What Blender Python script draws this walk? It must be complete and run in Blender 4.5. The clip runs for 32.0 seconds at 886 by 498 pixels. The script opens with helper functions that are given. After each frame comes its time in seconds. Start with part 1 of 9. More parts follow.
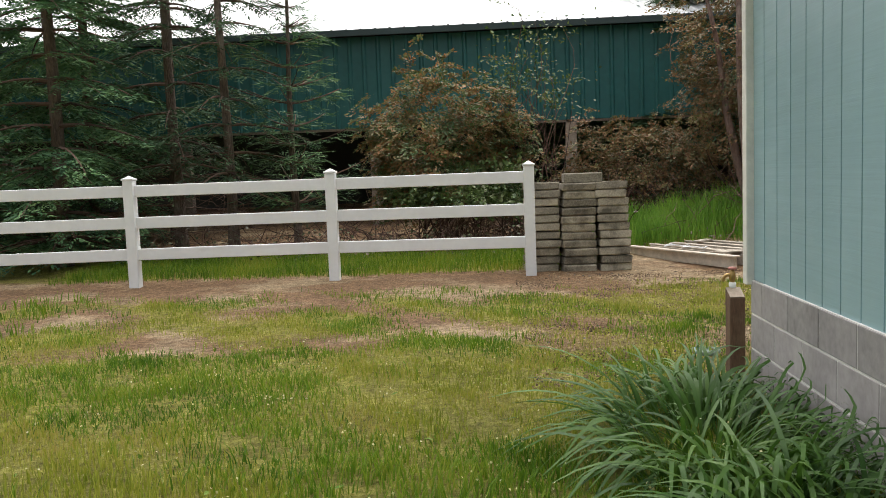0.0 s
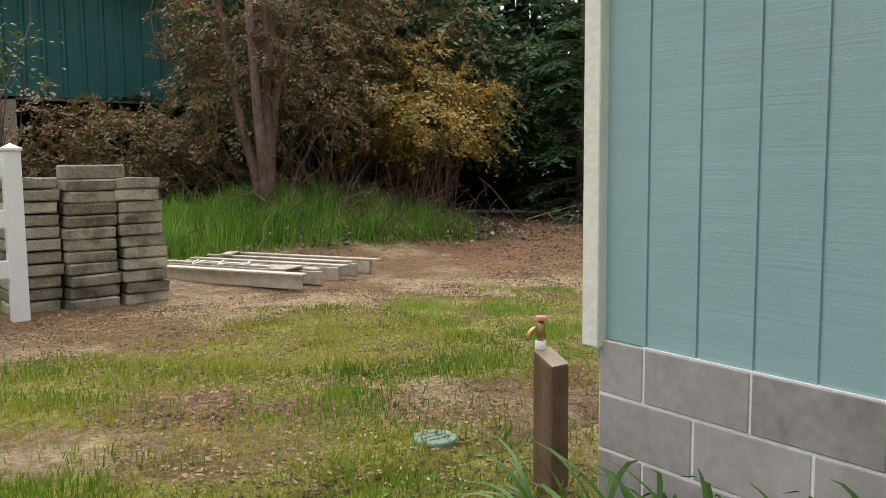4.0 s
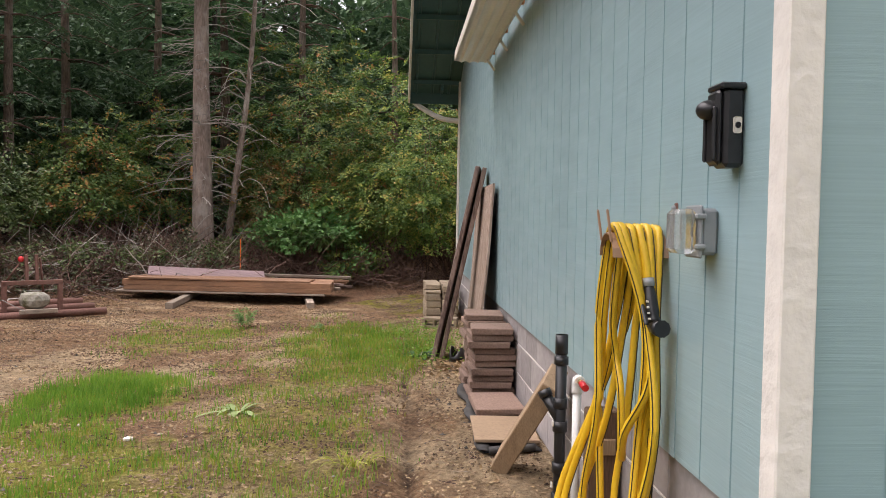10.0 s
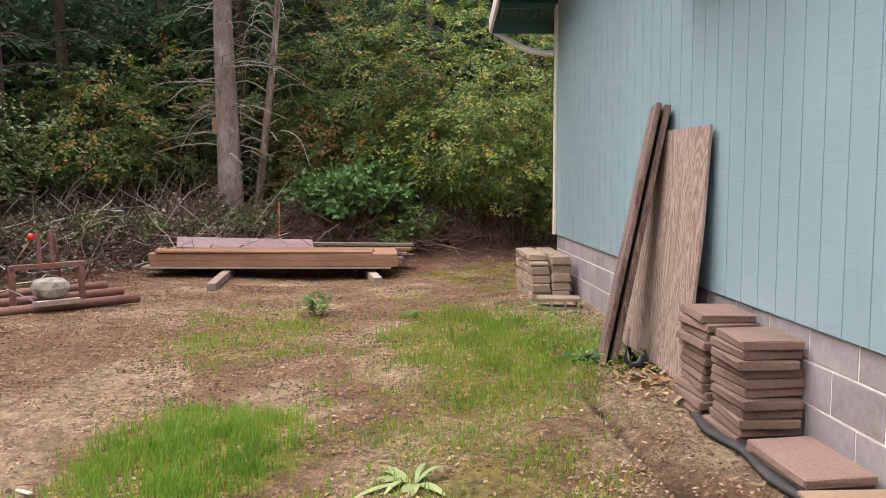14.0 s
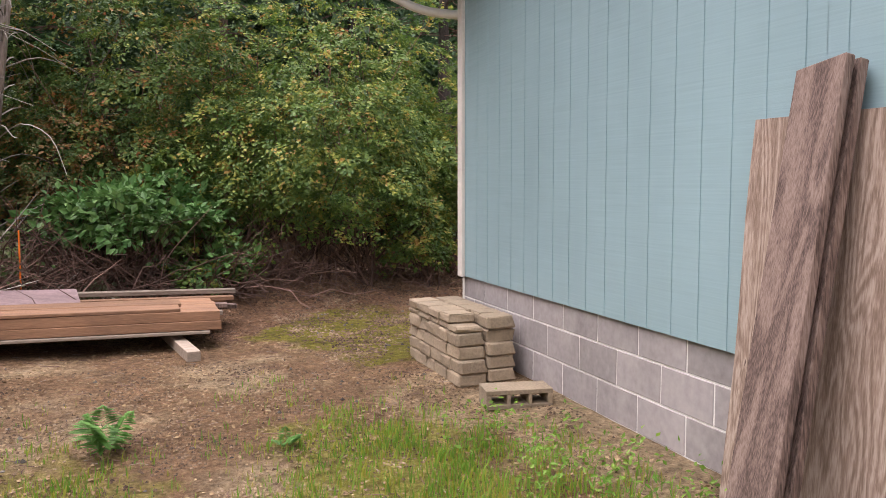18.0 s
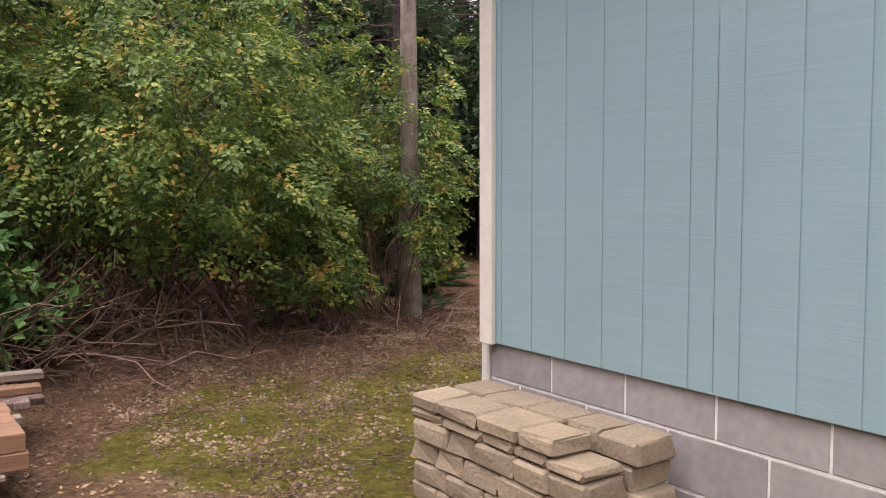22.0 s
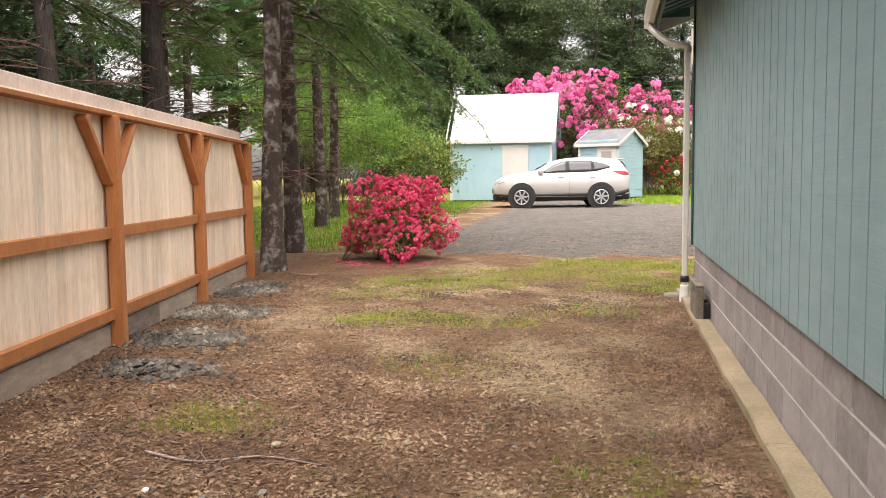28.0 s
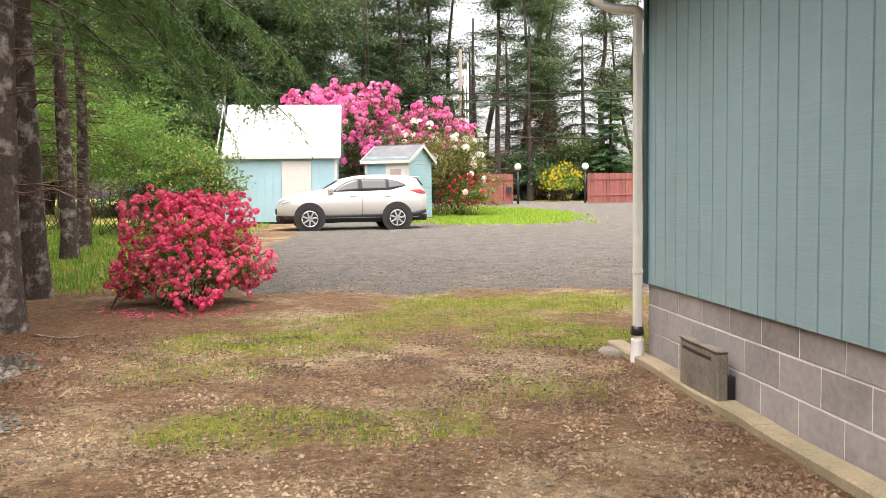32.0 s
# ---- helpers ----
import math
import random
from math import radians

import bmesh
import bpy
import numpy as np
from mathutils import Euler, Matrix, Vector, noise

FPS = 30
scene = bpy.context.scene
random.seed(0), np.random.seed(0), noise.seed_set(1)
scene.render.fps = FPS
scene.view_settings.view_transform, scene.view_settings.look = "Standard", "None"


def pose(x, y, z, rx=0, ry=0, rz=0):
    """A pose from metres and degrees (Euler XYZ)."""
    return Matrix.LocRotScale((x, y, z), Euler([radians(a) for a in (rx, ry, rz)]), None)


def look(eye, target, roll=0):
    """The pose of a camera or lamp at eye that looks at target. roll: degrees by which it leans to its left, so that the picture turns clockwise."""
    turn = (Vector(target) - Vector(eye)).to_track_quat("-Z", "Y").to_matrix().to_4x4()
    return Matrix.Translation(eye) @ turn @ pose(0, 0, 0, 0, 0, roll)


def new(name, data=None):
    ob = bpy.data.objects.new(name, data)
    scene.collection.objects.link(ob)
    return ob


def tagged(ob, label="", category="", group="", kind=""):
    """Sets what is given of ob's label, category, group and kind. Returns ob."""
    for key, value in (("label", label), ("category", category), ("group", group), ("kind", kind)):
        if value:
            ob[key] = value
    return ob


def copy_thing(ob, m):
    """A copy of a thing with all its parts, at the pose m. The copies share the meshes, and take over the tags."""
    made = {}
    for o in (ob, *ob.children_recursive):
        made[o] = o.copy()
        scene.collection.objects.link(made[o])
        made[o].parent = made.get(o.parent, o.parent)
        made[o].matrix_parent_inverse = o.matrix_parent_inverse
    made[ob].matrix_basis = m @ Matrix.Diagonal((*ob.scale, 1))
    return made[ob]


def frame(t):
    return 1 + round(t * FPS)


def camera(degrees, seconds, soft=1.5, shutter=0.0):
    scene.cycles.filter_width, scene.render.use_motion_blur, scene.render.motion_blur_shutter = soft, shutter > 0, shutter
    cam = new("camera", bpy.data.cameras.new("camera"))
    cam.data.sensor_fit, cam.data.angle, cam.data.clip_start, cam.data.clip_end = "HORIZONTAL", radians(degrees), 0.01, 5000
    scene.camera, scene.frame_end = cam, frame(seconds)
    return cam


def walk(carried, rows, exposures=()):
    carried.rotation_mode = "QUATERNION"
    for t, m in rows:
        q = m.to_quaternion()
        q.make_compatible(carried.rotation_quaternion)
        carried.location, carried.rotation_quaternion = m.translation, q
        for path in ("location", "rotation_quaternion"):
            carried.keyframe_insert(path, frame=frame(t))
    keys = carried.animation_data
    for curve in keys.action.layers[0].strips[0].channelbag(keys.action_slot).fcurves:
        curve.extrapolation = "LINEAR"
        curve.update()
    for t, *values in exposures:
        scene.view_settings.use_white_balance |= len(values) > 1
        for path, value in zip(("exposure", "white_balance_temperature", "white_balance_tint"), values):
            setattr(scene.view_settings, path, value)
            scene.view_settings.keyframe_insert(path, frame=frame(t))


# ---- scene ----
cam = camera(56.1, 32.0, soft=0.75)
PATH = [
    (0, (-11.186, -4.866, 1.215), (-11.318, -2.878, 1.04), -2.1),
    (0.5, (-11.343, -4.566, 1.195), (-11.344, -2.575, 1.008), -2.0),
    (1, (-11.473, -4.214, 1.193), (-11.258, -2.236, 0.992), -1.7),
    (1.5, (-11.552, -3.84, 1.182), (-11.085, -1.907, 0.973), -1.3),
    (2, (-11.603, -3.483, 1.161), (-10.976, -1.596, 0.946), -1.1),
    (2.5, (-11.674, -3.132, 1.149), (-10.947, -1.282, 0.929), -1.1),
    (3, (-11.798, -2.754, 1.163), (-10.977, -0.944, 0.937), -1.3),
    (3.5, (-11.875, -2.394, 1.174), (-10.892, -0.667, 0.951), -0.8),
    (4, (-11.901, -2.025, 1.181), (-10.727, -0.419, 0.975), -0.5),
    (4.5, (-11.936, -1.666, 1.188), (-10.574, -0.216, 0.977), -0.0),
    (6.5, (-11.841, -0.379, 1.167), (-10.174, 0.714, 0.996), 0.8),
    (7, (-11.796, -0.072, 1.157), (-10.048, 0.887, 0.995), 0.8),
    (7.5, (-11.729, 0.218, 1.157), (-9.887, 0.976, 0.98), 0.4),
    (8, (-11.595, 0.433, 1.171), (-9.71, 1.081, 1.007), 0.8),
    (8.5, (-11.476, 0.57, 1.188), (-9.532, 1.025, 1.063), 1.2),
    (9, (-11.438, 0.681, 1.196), (-9.451, 0.883, 1.085), 1.4),
    (9.5, (-11.413, 0.772, 1.211), (-9.414, 0.782, 1.133), 1.3),
    (10, (-11.406, 0.832, 1.211), (-9.41, 0.726, 1.139), 1.0),
    (10.5, (-11.355, 0.891, 1.199), (-9.362, 0.762, 1.105), 1.0),
    (11, (-11.204, 1.012, 1.161), (-9.215, 0.889, 0.994), 1.0),
    (11.5, (-11.013, 1.154, 1.148), (-9.026, 1.048, 0.948), 1.1),
    (12, (-10.754, 1.367, 1.165), (-8.767, 1.26, 0.962), 0.4),
    (12.5, (-10.461, 1.537, 1.175), (-8.473, 1.43, 0.975), 0.1),
    (13, (-10.111, 1.672, 1.202), (-8.124, 1.56, 1.007), 0.1),
    (13.5, (-9.754, 1.824, 1.23), (-7.767, 1.704, 1.041), 0.0),
    (15.5, (-8.159, 2.305, 1.265), (-6.19, 2.011, 1.079), -0.2),
    (16, (-7.764, 2.4, 1.248), (-5.806, 2.033, 1.073), 0.1),
    (16.5, (-7.347, 2.448, 1.239), (-5.396, 2.043, 1.065), 0.1),
    (17, (-6.916, 2.449, 1.243), (-4.98, 1.979, 1.067), 0.2),
    (17.5, (-6.481, 2.433, 1.25), (-4.581, 1.83, 1.091), -0.1),
    (18, (-6.08, 2.412, 1.268), (-4.209, 1.725, 1.105), -0.1),
    (18.5, (-5.698, 2.42, 1.275), (-3.833, 1.717, 1.113), 0.1),
    (19, (-5.291, 2.436, 1.283), (-3.424, 1.735, 1.128), 0.0),
    (19.5, (-4.999, 2.368, 1.277), (-3.124, 1.69, 1.122), 0.1),
    (20, (-4.568, 2.38, 1.261), (-2.709, 1.658, 1.112), 0.3),
    (20.5, (-4.166, 2.356, 1.23), (-2.341, 1.55, 1.088), 0.4),
    (21, (-3.753, 2.325, 1.208), (-1.968, 1.435, 1.069), 0.4),
    (21.5, (-3.357, 2.288, 1.194), (-1.664, 1.232, 1.063), -0.1),
    (22, (-2.947, 2.318, 1.21), (-1.311, 1.177, 1.068), -0.2),
    (23, (-2.05, 2.345, 1.225), (0.903, -0.334, 0.905), 0.0),
    (24, (-1.325, 2.15, 1.205), (1.42, -0.739, 0.865), -0.3),
    (24.5, (-0.97, 2.0, 1.2), (1.437, -1.177, 0.86), -0.8),
    (26.5, (0.202, 0.931, 1.231), (1.012, -0.89, 1.07), -0.7),
    (27, (0.444, 0.659, 1.204), (1.109, -1.219, 1.032), -0.8),
    (27.5, (0.673, 0.409, 1.203), (1.157, -1.524, 1.03), -0.7),
    (28, (0.843, 0.109, 1.204), (1.243, -1.844, 1.043), -0.6),
    (28.5, (1.001, -0.203, 1.178), (1.285, -2.176, 1.014), -0.8),
    (29, (1.186, -0.541, 1.181), (1.313, -2.53, 1.013), -1.1),
    (29.5, (1.333, -0.902, 1.196), (1.397, -2.899, 1.102), -0.9),
    (30, (1.5, -1.258, 1.168), (1.541, -3.255, 1.066), -1.0),
    (30.5, (1.669, -1.598, 1.168), (1.66, -3.595, 1.06), -1.1),
    (31, (1.819, -1.98, 1.174), (1.766, -3.977, 1.062), -0.9),
    (31.5, (1.993, -2.377, 1.173), (1.884, -4.372, 1.064), -0.9),
    (32, (2.137, -2.76, 1.178), (1.958, -4.748, 1.06), -0.7),
]
walk(cam, [(t, look(eye, target, roll)) for t, eye, target, roll in PATH], exposures=[(0, 0.58, 6500, 9), (1, 0.66, 6500, 9), (4.5, 0.72, 6500, 10), (7, 1.0, 6500, 17), (9, 0.9, 6550, 19), (10, 0.8, 6650, 20), (11, 0.8, 6650, 23), (12, 1.08, 6650, 23), (13, 1.05, 6600, 22), (16, 1.15, 6600, 24), (20, 1.03, 6550, 23), (24, 1.02, 6800, 25), (26.5, 1.18, 7000, 20), (27, 1.18, 7000, 18), (29, 1.12, 6900, 16), (32, 1.22, 6800, 14)])

# ---- light ----
world = bpy.data.worlds.new("overcast_sky")
scene.world = world
world.use_nodes = True
wn, wl = world.node_tree.nodes, world.node_tree.links
sky = wn.new("ShaderNodeTexSky")
sky.sky_type = "NISHITA"
sky.sun_disc = False
sky.sun_elevation, sky.sun_rotation = radians(70), radians(30)
sky.air_density, sky.dust_density, sky.ozone_density = 1.0, 4.0, 1.0
pale = wn.new("ShaderNodeHueSaturation")
pale.inputs["Saturation"].default_value = 0.22
wl.new(sky.outputs[0], pale.inputs["Color"])
wl.new(pale.outputs[0], wn["Background"].inputs["Color"])
wn["Background"].inputs["Strength"].default_value = 0.15
sun_data = bpy.data.lights.new("sun", "SUN")
sun_data.energy, sun_data.angle, sun_data.color = 2.3, radians(100), (1.0, 0.97, 0.93)
sun_lamp = new("sun", sun_data)
sun_lamp.matrix_basis = look((-1, 8, 24), (0, 0, 0))

# ---- materials ----


def mat(name, color, rough=0.8, metal=0.0, spec=0.5, vary=0.12, scale=3.0, fine=40.0, bump=0.3, dist=0.01, stretch=(1, 1, 1), stain=None, stain_scale=1.2, stain_amount=0.5, island=0.0, objvar=0.0, trans=0.0, world=False):
    """Procedural surface: base colour with coarse and fine variation, stains, relief."""
    m = bpy.data.materials.new(name)
    m.use_nodes = True
    nt = m.node_tree
    N, L = nt.nodes, nt.links
    bsdf = N["Principled BSDF"]
    bsdf.inputs["Roughness"].default_value = rough
    bsdf.inputs["Metallic"].default_value = metal
    bsdf.inputs["Specular IOR Level"].default_value = spec
    tc = N.new("ShaderNodeTexCoord")
    place = N.new("ShaderNodeNewGeometry").outputs["Position"] if world else tc.outputs["Object"]
    mp = N.new("ShaderNodeMapping")
    mp.inputs["Scale"].default_value = stretch
    L.new(place, mp.inputs["Vector"])
    n1 = N.new("ShaderNodeTexNoise")
    n1.inputs["Scale"].default_value, n1.inputs["Detail"].default_value = scale, 5
    n2 = N.new("ShaderNodeTexNoise")
    n2.inputs["Scale"].default_value, n2.inputs["Detail"].default_value = fine, 4
    L.new(mp.outputs[0], n1.inputs["Vector"])
    L.new(mp.outputs[0], n2.inputs["Vector"])
    add = N.new("ShaderNodeMath")
    add.operation = "ADD"
    L.new(n1.outputs[0], add.inputs[0])
    L.new(n2.outputs[0], add.inputs[1])
    last = add.outputs[0]
    if island or objvar:
        rnd = N.new("ShaderNodeNewGeometry").outputs["Random Per Island"] if island else N.new("ShaderNodeObjectInfo").outputs["Random"]
        k = N.new("ShaderNodeMath")
        k.operation = "MULTIPLY_ADD"
        amount = island or objvar
        k.inputs[1].default_value, k.inputs[2].default_value = amount * 2, -amount
        L.new(rnd, k.inputs[0])
        a2 = N.new("ShaderNodeMath")
        a2.operation = "ADD"
        L.new(last, a2.inputs[0])
        L.new(k.outputs[0], a2.inputs[1])
        last = a2.outputs[0]
    ramp = N.new("ShaderNodeMapRange")
    ramp.inputs["From Min"].default_value, ramp.inputs["From Max"].default_value = 0.55, 1.45
    ramp.inputs["To Min"].default_value, ramp.inputs["To Max"].default_value = 1 - vary * 2, 1 + vary * 2
    ramp.clamp = False
    L.new(last, ramp.inputs["Value"])
    col = N.new("ShaderNodeMix")
    col.data_type, col.blend_type = "RGBA", "MULTIPLY"
    col.inputs[0].default_value = 1.0
    col.inputs[6].default_value = (*color, 1)
    L.new(ramp.outputs[0], col.inputs[7])
    out = col.outputs[2]
    if stain:
        n3 = N.new("ShaderNodeTexNoise")
        n3.inputs["Scale"].default_value, n3.inputs["Detail"].default_value, n3.inputs["Roughness"].default_value = stain_scale, 7, 0.65
        L.new(place, n3.inputs["Vector"])
        r3 = N.new("ShaderNodeMapRange")
        r3.inputs["From Min"].default_value, r3.inputs["From Max"].default_value = 0.5, 0.7
        r3.inputs["To Max"].default_value = stain_amount
        L.new(n3.outputs[0], r3.inputs["Value"])
        mx = N.new("ShaderNodeMix")
        mx.data_type = "RGBA"
        L.new(r3.outputs[0], mx.inputs[0])
        L.new(out, mx.inputs[6])
        mx.inputs[7].default_value = (*stain, 1)
        out = mx.outputs[2]
    L.new(out, bsdf.inputs["Base Color"])
    if bump:
        bp = N.new("ShaderNodeBump")
        bp.inputs["Strength"].default_value, bp.inputs["Distance"].default_value = bump, dist
        L.new(n2.outputs[0], bp.inputs["Height"])
        L.new(bp.outputs[0], bsdf.inputs["Normal"])
    if trans:
        tr = N.new("ShaderNodeBsdfTranslucent")
        L.new(out, tr.inputs["Color"])
        ms = N.new("ShaderNodeMixShader")
        ms.inputs[0].default_value = trans
        L.new(bsdf.outputs[0], ms.inputs[1])
        L.new(tr.outputs[0], ms.inputs[2])
        L.new(ms.outputs[0], N["Material Output"].inputs["Surface"])
    return m


def leafmat(name, colors, rough=0.45, trans=0.3, patch_scale=1.7, patch_share=0.5):
    """Leaves: a ramp of tints picked leaf by leaf, patches of tint across the plant, some light through the blade."""
    m = bpy.data.materials.new(name)
    m.use_nodes = True
    N, L = m.node_tree.nodes, m.node_tree.links
    bsdf = N["Principled BSDF"]
    bsdf.inputs["Roughness"].default_value = rough
    bsdf.inputs["Specular IOR Level"].default_value = 0.35
    geo = N.new("ShaderNodeNewGeometry")
    tc = N.new("ShaderNodeTexCoord")
    nz = N.new("ShaderNodeTexNoise")
    nz.inputs["Scale"].default_value, nz.inputs["Detail"].default_value = patch_scale, 3
    L.new(tc.outputs["Object"], nz.inputs["Vector"])
    mr = N.new("ShaderNodeMapRange")
    mr.inputs["From Min"].default_value, mr.inputs["From Max"].default_value = 0.32, 0.68
    L.new(nz.outputs[0], mr.inputs["Value"])
    mixv = N.new("ShaderNodeMix")
    mixv.inputs[0].default_value = patch_share
    L.new(geo.outputs["Random Per Island"], mixv.inputs[2])
    L.new(mr.outputs[0], mixv.inputs[3])
    ramp = N.new("ShaderNodeValToRGB")
    el = ramp.color_ramp.elements
    while len(el) < len(colors):
        el.new(0.5)
    for i, c in enumerate(colors):
        el[i].position = 0.12 + 0.76 * i / max(1, len(colors) - 1)
        el[i].color = (*c, 1)
    L.new(mixv.outputs[0], ramp.inputs[0])
    L.new(ramp.outputs[0], bsdf.inputs["Base Color"])
    tr = N.new("ShaderNodeBsdfTranslucent")
    L.new(ramp.outputs[0], tr.inputs["Color"])
    ms = N.new("ShaderNodeMixShader")
    ms.inputs[0].default_value = trans
    L.new(bsdf.outputs[0], ms.inputs[1])
    L.new(tr.outputs[0], ms.inputs[2])
    L.new(ms.outputs[0], N["Material Output"].inputs["Surface"])
    return m


def grain_wood(name, dark, mid_, light, across=7.0, loops=0.2):
    """Flat-sawn face grain: stretched, warped bands that loop round knots, with grey weathering."""
    m = bpy.data.materials.new(name)
    m.use_nodes = True
    N, L = m.node_tree.nodes, m.node_tree.links
    bsdf = N["Principled BSDF"]
    bsdf.inputs["Roughness"].default_value = 0.9
    tc = N.new("ShaderNodeTexCoord")
    mp = N.new("ShaderNodeMapping")
    mp.inputs["Scale"].default_value = (3.2, 3.2, 0.55)
    L.new(tc.outputs["Object"], mp.inputs["Vector"])
    n = N.new("ShaderNodeTexNoise")
    n.inputs["Scale"].default_value, n.inputs["Detail"].default_value, n.inputs["Distortion"].default_value = 1.5, 2.0, 0.6
    L.new(mp.outputs[0], n.inputs["Vector"])
    k = N.new("ShaderNodeMath")
    k.operation = "MULTIPLY"
    k.inputs[1].default_value = across * 6.28
    L.new(n.outputs[0], k.inputs[0])
    s = N.new("ShaderNodeMath")
    s.operation = "SINE"
    L.new(k.outputs[0], s.inputs[0])
    f = N.new("ShaderNodeTexNoise")
    f.inputs["Scale"].default_value, f.inputs["Detail"].default_value = 30, 5
    mp2 = N.new("ShaderNodeMapping")
    mp2.inputs["Scale"].default_value = (6, 6, 0.5)
    L.new(tc.outputs["Object"], mp2.inputs["Vector"])
    L.new(mp2.outputs[0], f.inputs["Vector"])
    a = N.new("ShaderNodeMath")
    a.operation = "MULTIPLY_ADD"
    a.inputs[1].default_value = loops
    L.new(s.outputs[0], a.inputs[0])
    L.new(f.outputs[0], a.inputs[2])
    r = N.new("ShaderNodeValToRGB")
    e = r.color_ramp.elements
    e.new(0.5)
    for q, (p_, c) in zip(e, ((0.25, dark), (0.48, mid_), (0.72, light))):
        q.position, q.color = p_, (*c, 1)
    L.new(a.outputs[0], r.inputs[0])
    L.new(r.outputs[0], bsdf.inputs["Base Color"])
    b = N.new("ShaderNodeBump")
    b.inputs["Strength"].default_value, b.inputs["Distance"].default_value = 0.6, 0.004
    L.new(a.outputs[0], b.inputs["Height"])
    L.new(b.outputs[0], bsdf.inputs["Normal"])
    return m


M_PLY = grain_wood("weathered_plywood", (0.20, 0.14, 0.105), (0.31, 0.225, 0.175), (0.45, 0.355, 0.29), 15.0, 0.15)


def siding_paint(name, relief, gloss):
    """Satin paint over resawn plywood: patches of fine level saw lines, faint weathering."""
    m = bpy.data.materials.new(name)
    m.use_nodes = True
    N, L = m.node_tree.nodes, m.node_tree.links
    bsdf = N["Principled BSDF"]
    tc = N.new("ShaderNodeTexCoord")

    def tex(scale, stretch, detail, rough=0.55):
        mp = N.new("ShaderNodeMapping")
        mp.inputs["Scale"].default_value = stretch
        L.new(tc.outputs["Object"], mp.inputs["Vector"])
        n = N.new("ShaderNodeTexNoise")
        n.inputs["Scale"].default_value, n.inputs["Detail"].default_value, n.inputs["Roughness"].default_value = scale, detail, rough
        L.new(mp.outputs[0], n.inputs["Vector"])
        return n.outputs[0]

    def span(v, a, b, lo, hi):
        r = N.new("ShaderNodeMapRange")
        r.inputs["From Min"].default_value, r.inputs["From Max"].default_value = a, b
        r.inputs["To Min"].default_value, r.inputs["To Max"].default_value = lo, hi
        L.new(v, r.inputs["Value"])
        return r.outputs[0]

    def times(a, b):
        k = N.new("ShaderNodeMath")
        k.operation = "MULTIPLY"
        L.new(a, k.inputs[0])
        L.new(b, k.inputs[1])
        return k.outputs[0]

    lines = tex(1.6, (1, 1, 75), 6, 0.65)
    where = span(tex(2.4, (0.8, 0.8, 2.6), 3), 0.42, 0.62, 0.12, 1.0)
    tone = span(tex(0.9, (1, 1, 0.6), 5), 0.3, 0.7, 0.92, 1.07)
    streak = span(lines, 0.35, 0.65, 0.95, 1.05)
    col = N.new("ShaderNodeMix")
    col.data_type, col.blend_type = "RGBA", "MULTIPLY"
    col.inputs[0].default_value = 1.0
    col.inputs[6].default_value = (0.285, 0.42, 0.45, 1)
    L.new(times(tone, streak), col.inputs[7])
    L.new(col.outputs[2], bsdf.inputs["Base Color"])
    L.new(span(tex(3.0, (1, 1, 4), 4), 0.3, 0.7, gloss, gloss + 0.18), bsdf.inputs["Roughness"])
    b = N.new("ShaderNodeBump")
    b.inputs["Strength"].default_value, b.inputs["Distance"].default_value = relief, 0.004
    L.new(times(lines, where), b.inputs["Height"])
    L.new(b.outputs[0], bsdf.inputs["Normal"])
    return m


M_SIDING = siding_paint("painted_siding", 0.36, 0.28)
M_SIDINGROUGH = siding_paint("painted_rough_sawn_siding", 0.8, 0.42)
M_TRIM = mat("white_trim_paint", (0.74, 0.70, 0.63), rough=0.5, vary=0.05, fine=30, bump=0.3, dist=0.004)
M_TRIMROUGH = mat("rough_white_paint", (0.76, 0.73, 0.68), rough=0.55, vary=0.06, fine=22, bump=0.9, dist=0.008)
M_BLOCK = mat("concrete_block", (0.32, 0.293, 0.287), rough=0.9, vary=0.13, scale=2.6, fine=24, bump=0.35, dist=0.003, stain=(0.47, 0.44, 0.42), stain_scale=3.2, stain_amount=0.5, objvar=0.3, world=True)
M_MORTAR = mat("mortar", (0.78, 0.75, 0.72), rough=0.95, vary=0.12, fine=90, bump=0.5, dist=0.003, stain=(0.55, 0.52, 0.48), stain_amount=0.4)
M_KERB = mat("old_concrete", (0.33, 0.265, 0.175), rough=0.95, vary=0.2, scale=2.5, fine=70, bump=0.7, dist=0.006, stain=(0.2, 0.19, 0.1), stain_scale=3, stain_amount=0.6)
M_VENTWELL = mat("dark_old_concrete", (0.22, 0.19, 0.155), rough=0.95, vary=0.25, scale=4, fine=70, bump=0.7, dist=0.005, stain=(0.08, 0.07, 0.05), stain_scale=5, stain_amount=0.6)
M_GREENMETAL = mat("green_metal", (0.018, 0.115, 0.11), rough=0.45, metal=0.0, vary=0.1, scale=0.6, fine=8, bump=0.05, stain=(0.03, 0.10, 0.09), stain_scale=0.5)
M_GREENSOFFIT = mat("dark_green_panel", (0.035, 0.10, 0.10), rough=0.5, vary=0.08, fine=12, bump=0.1)
M_WHITEROOF = mat("white_metal_roof", (0.72, 0.72, 0.72), rough=0.45, vary=0.05, scale=0.7, fine=10, bump=0.05, stain=(0.55, 0.56, 0.53), stain_scale=0.8, stain_amount=0.4)
M_ROOFING = mat("roof_metal", (0.045, 0.12, 0.115), rough=0.5, vary=0.1, fine=14, bump=0.1)
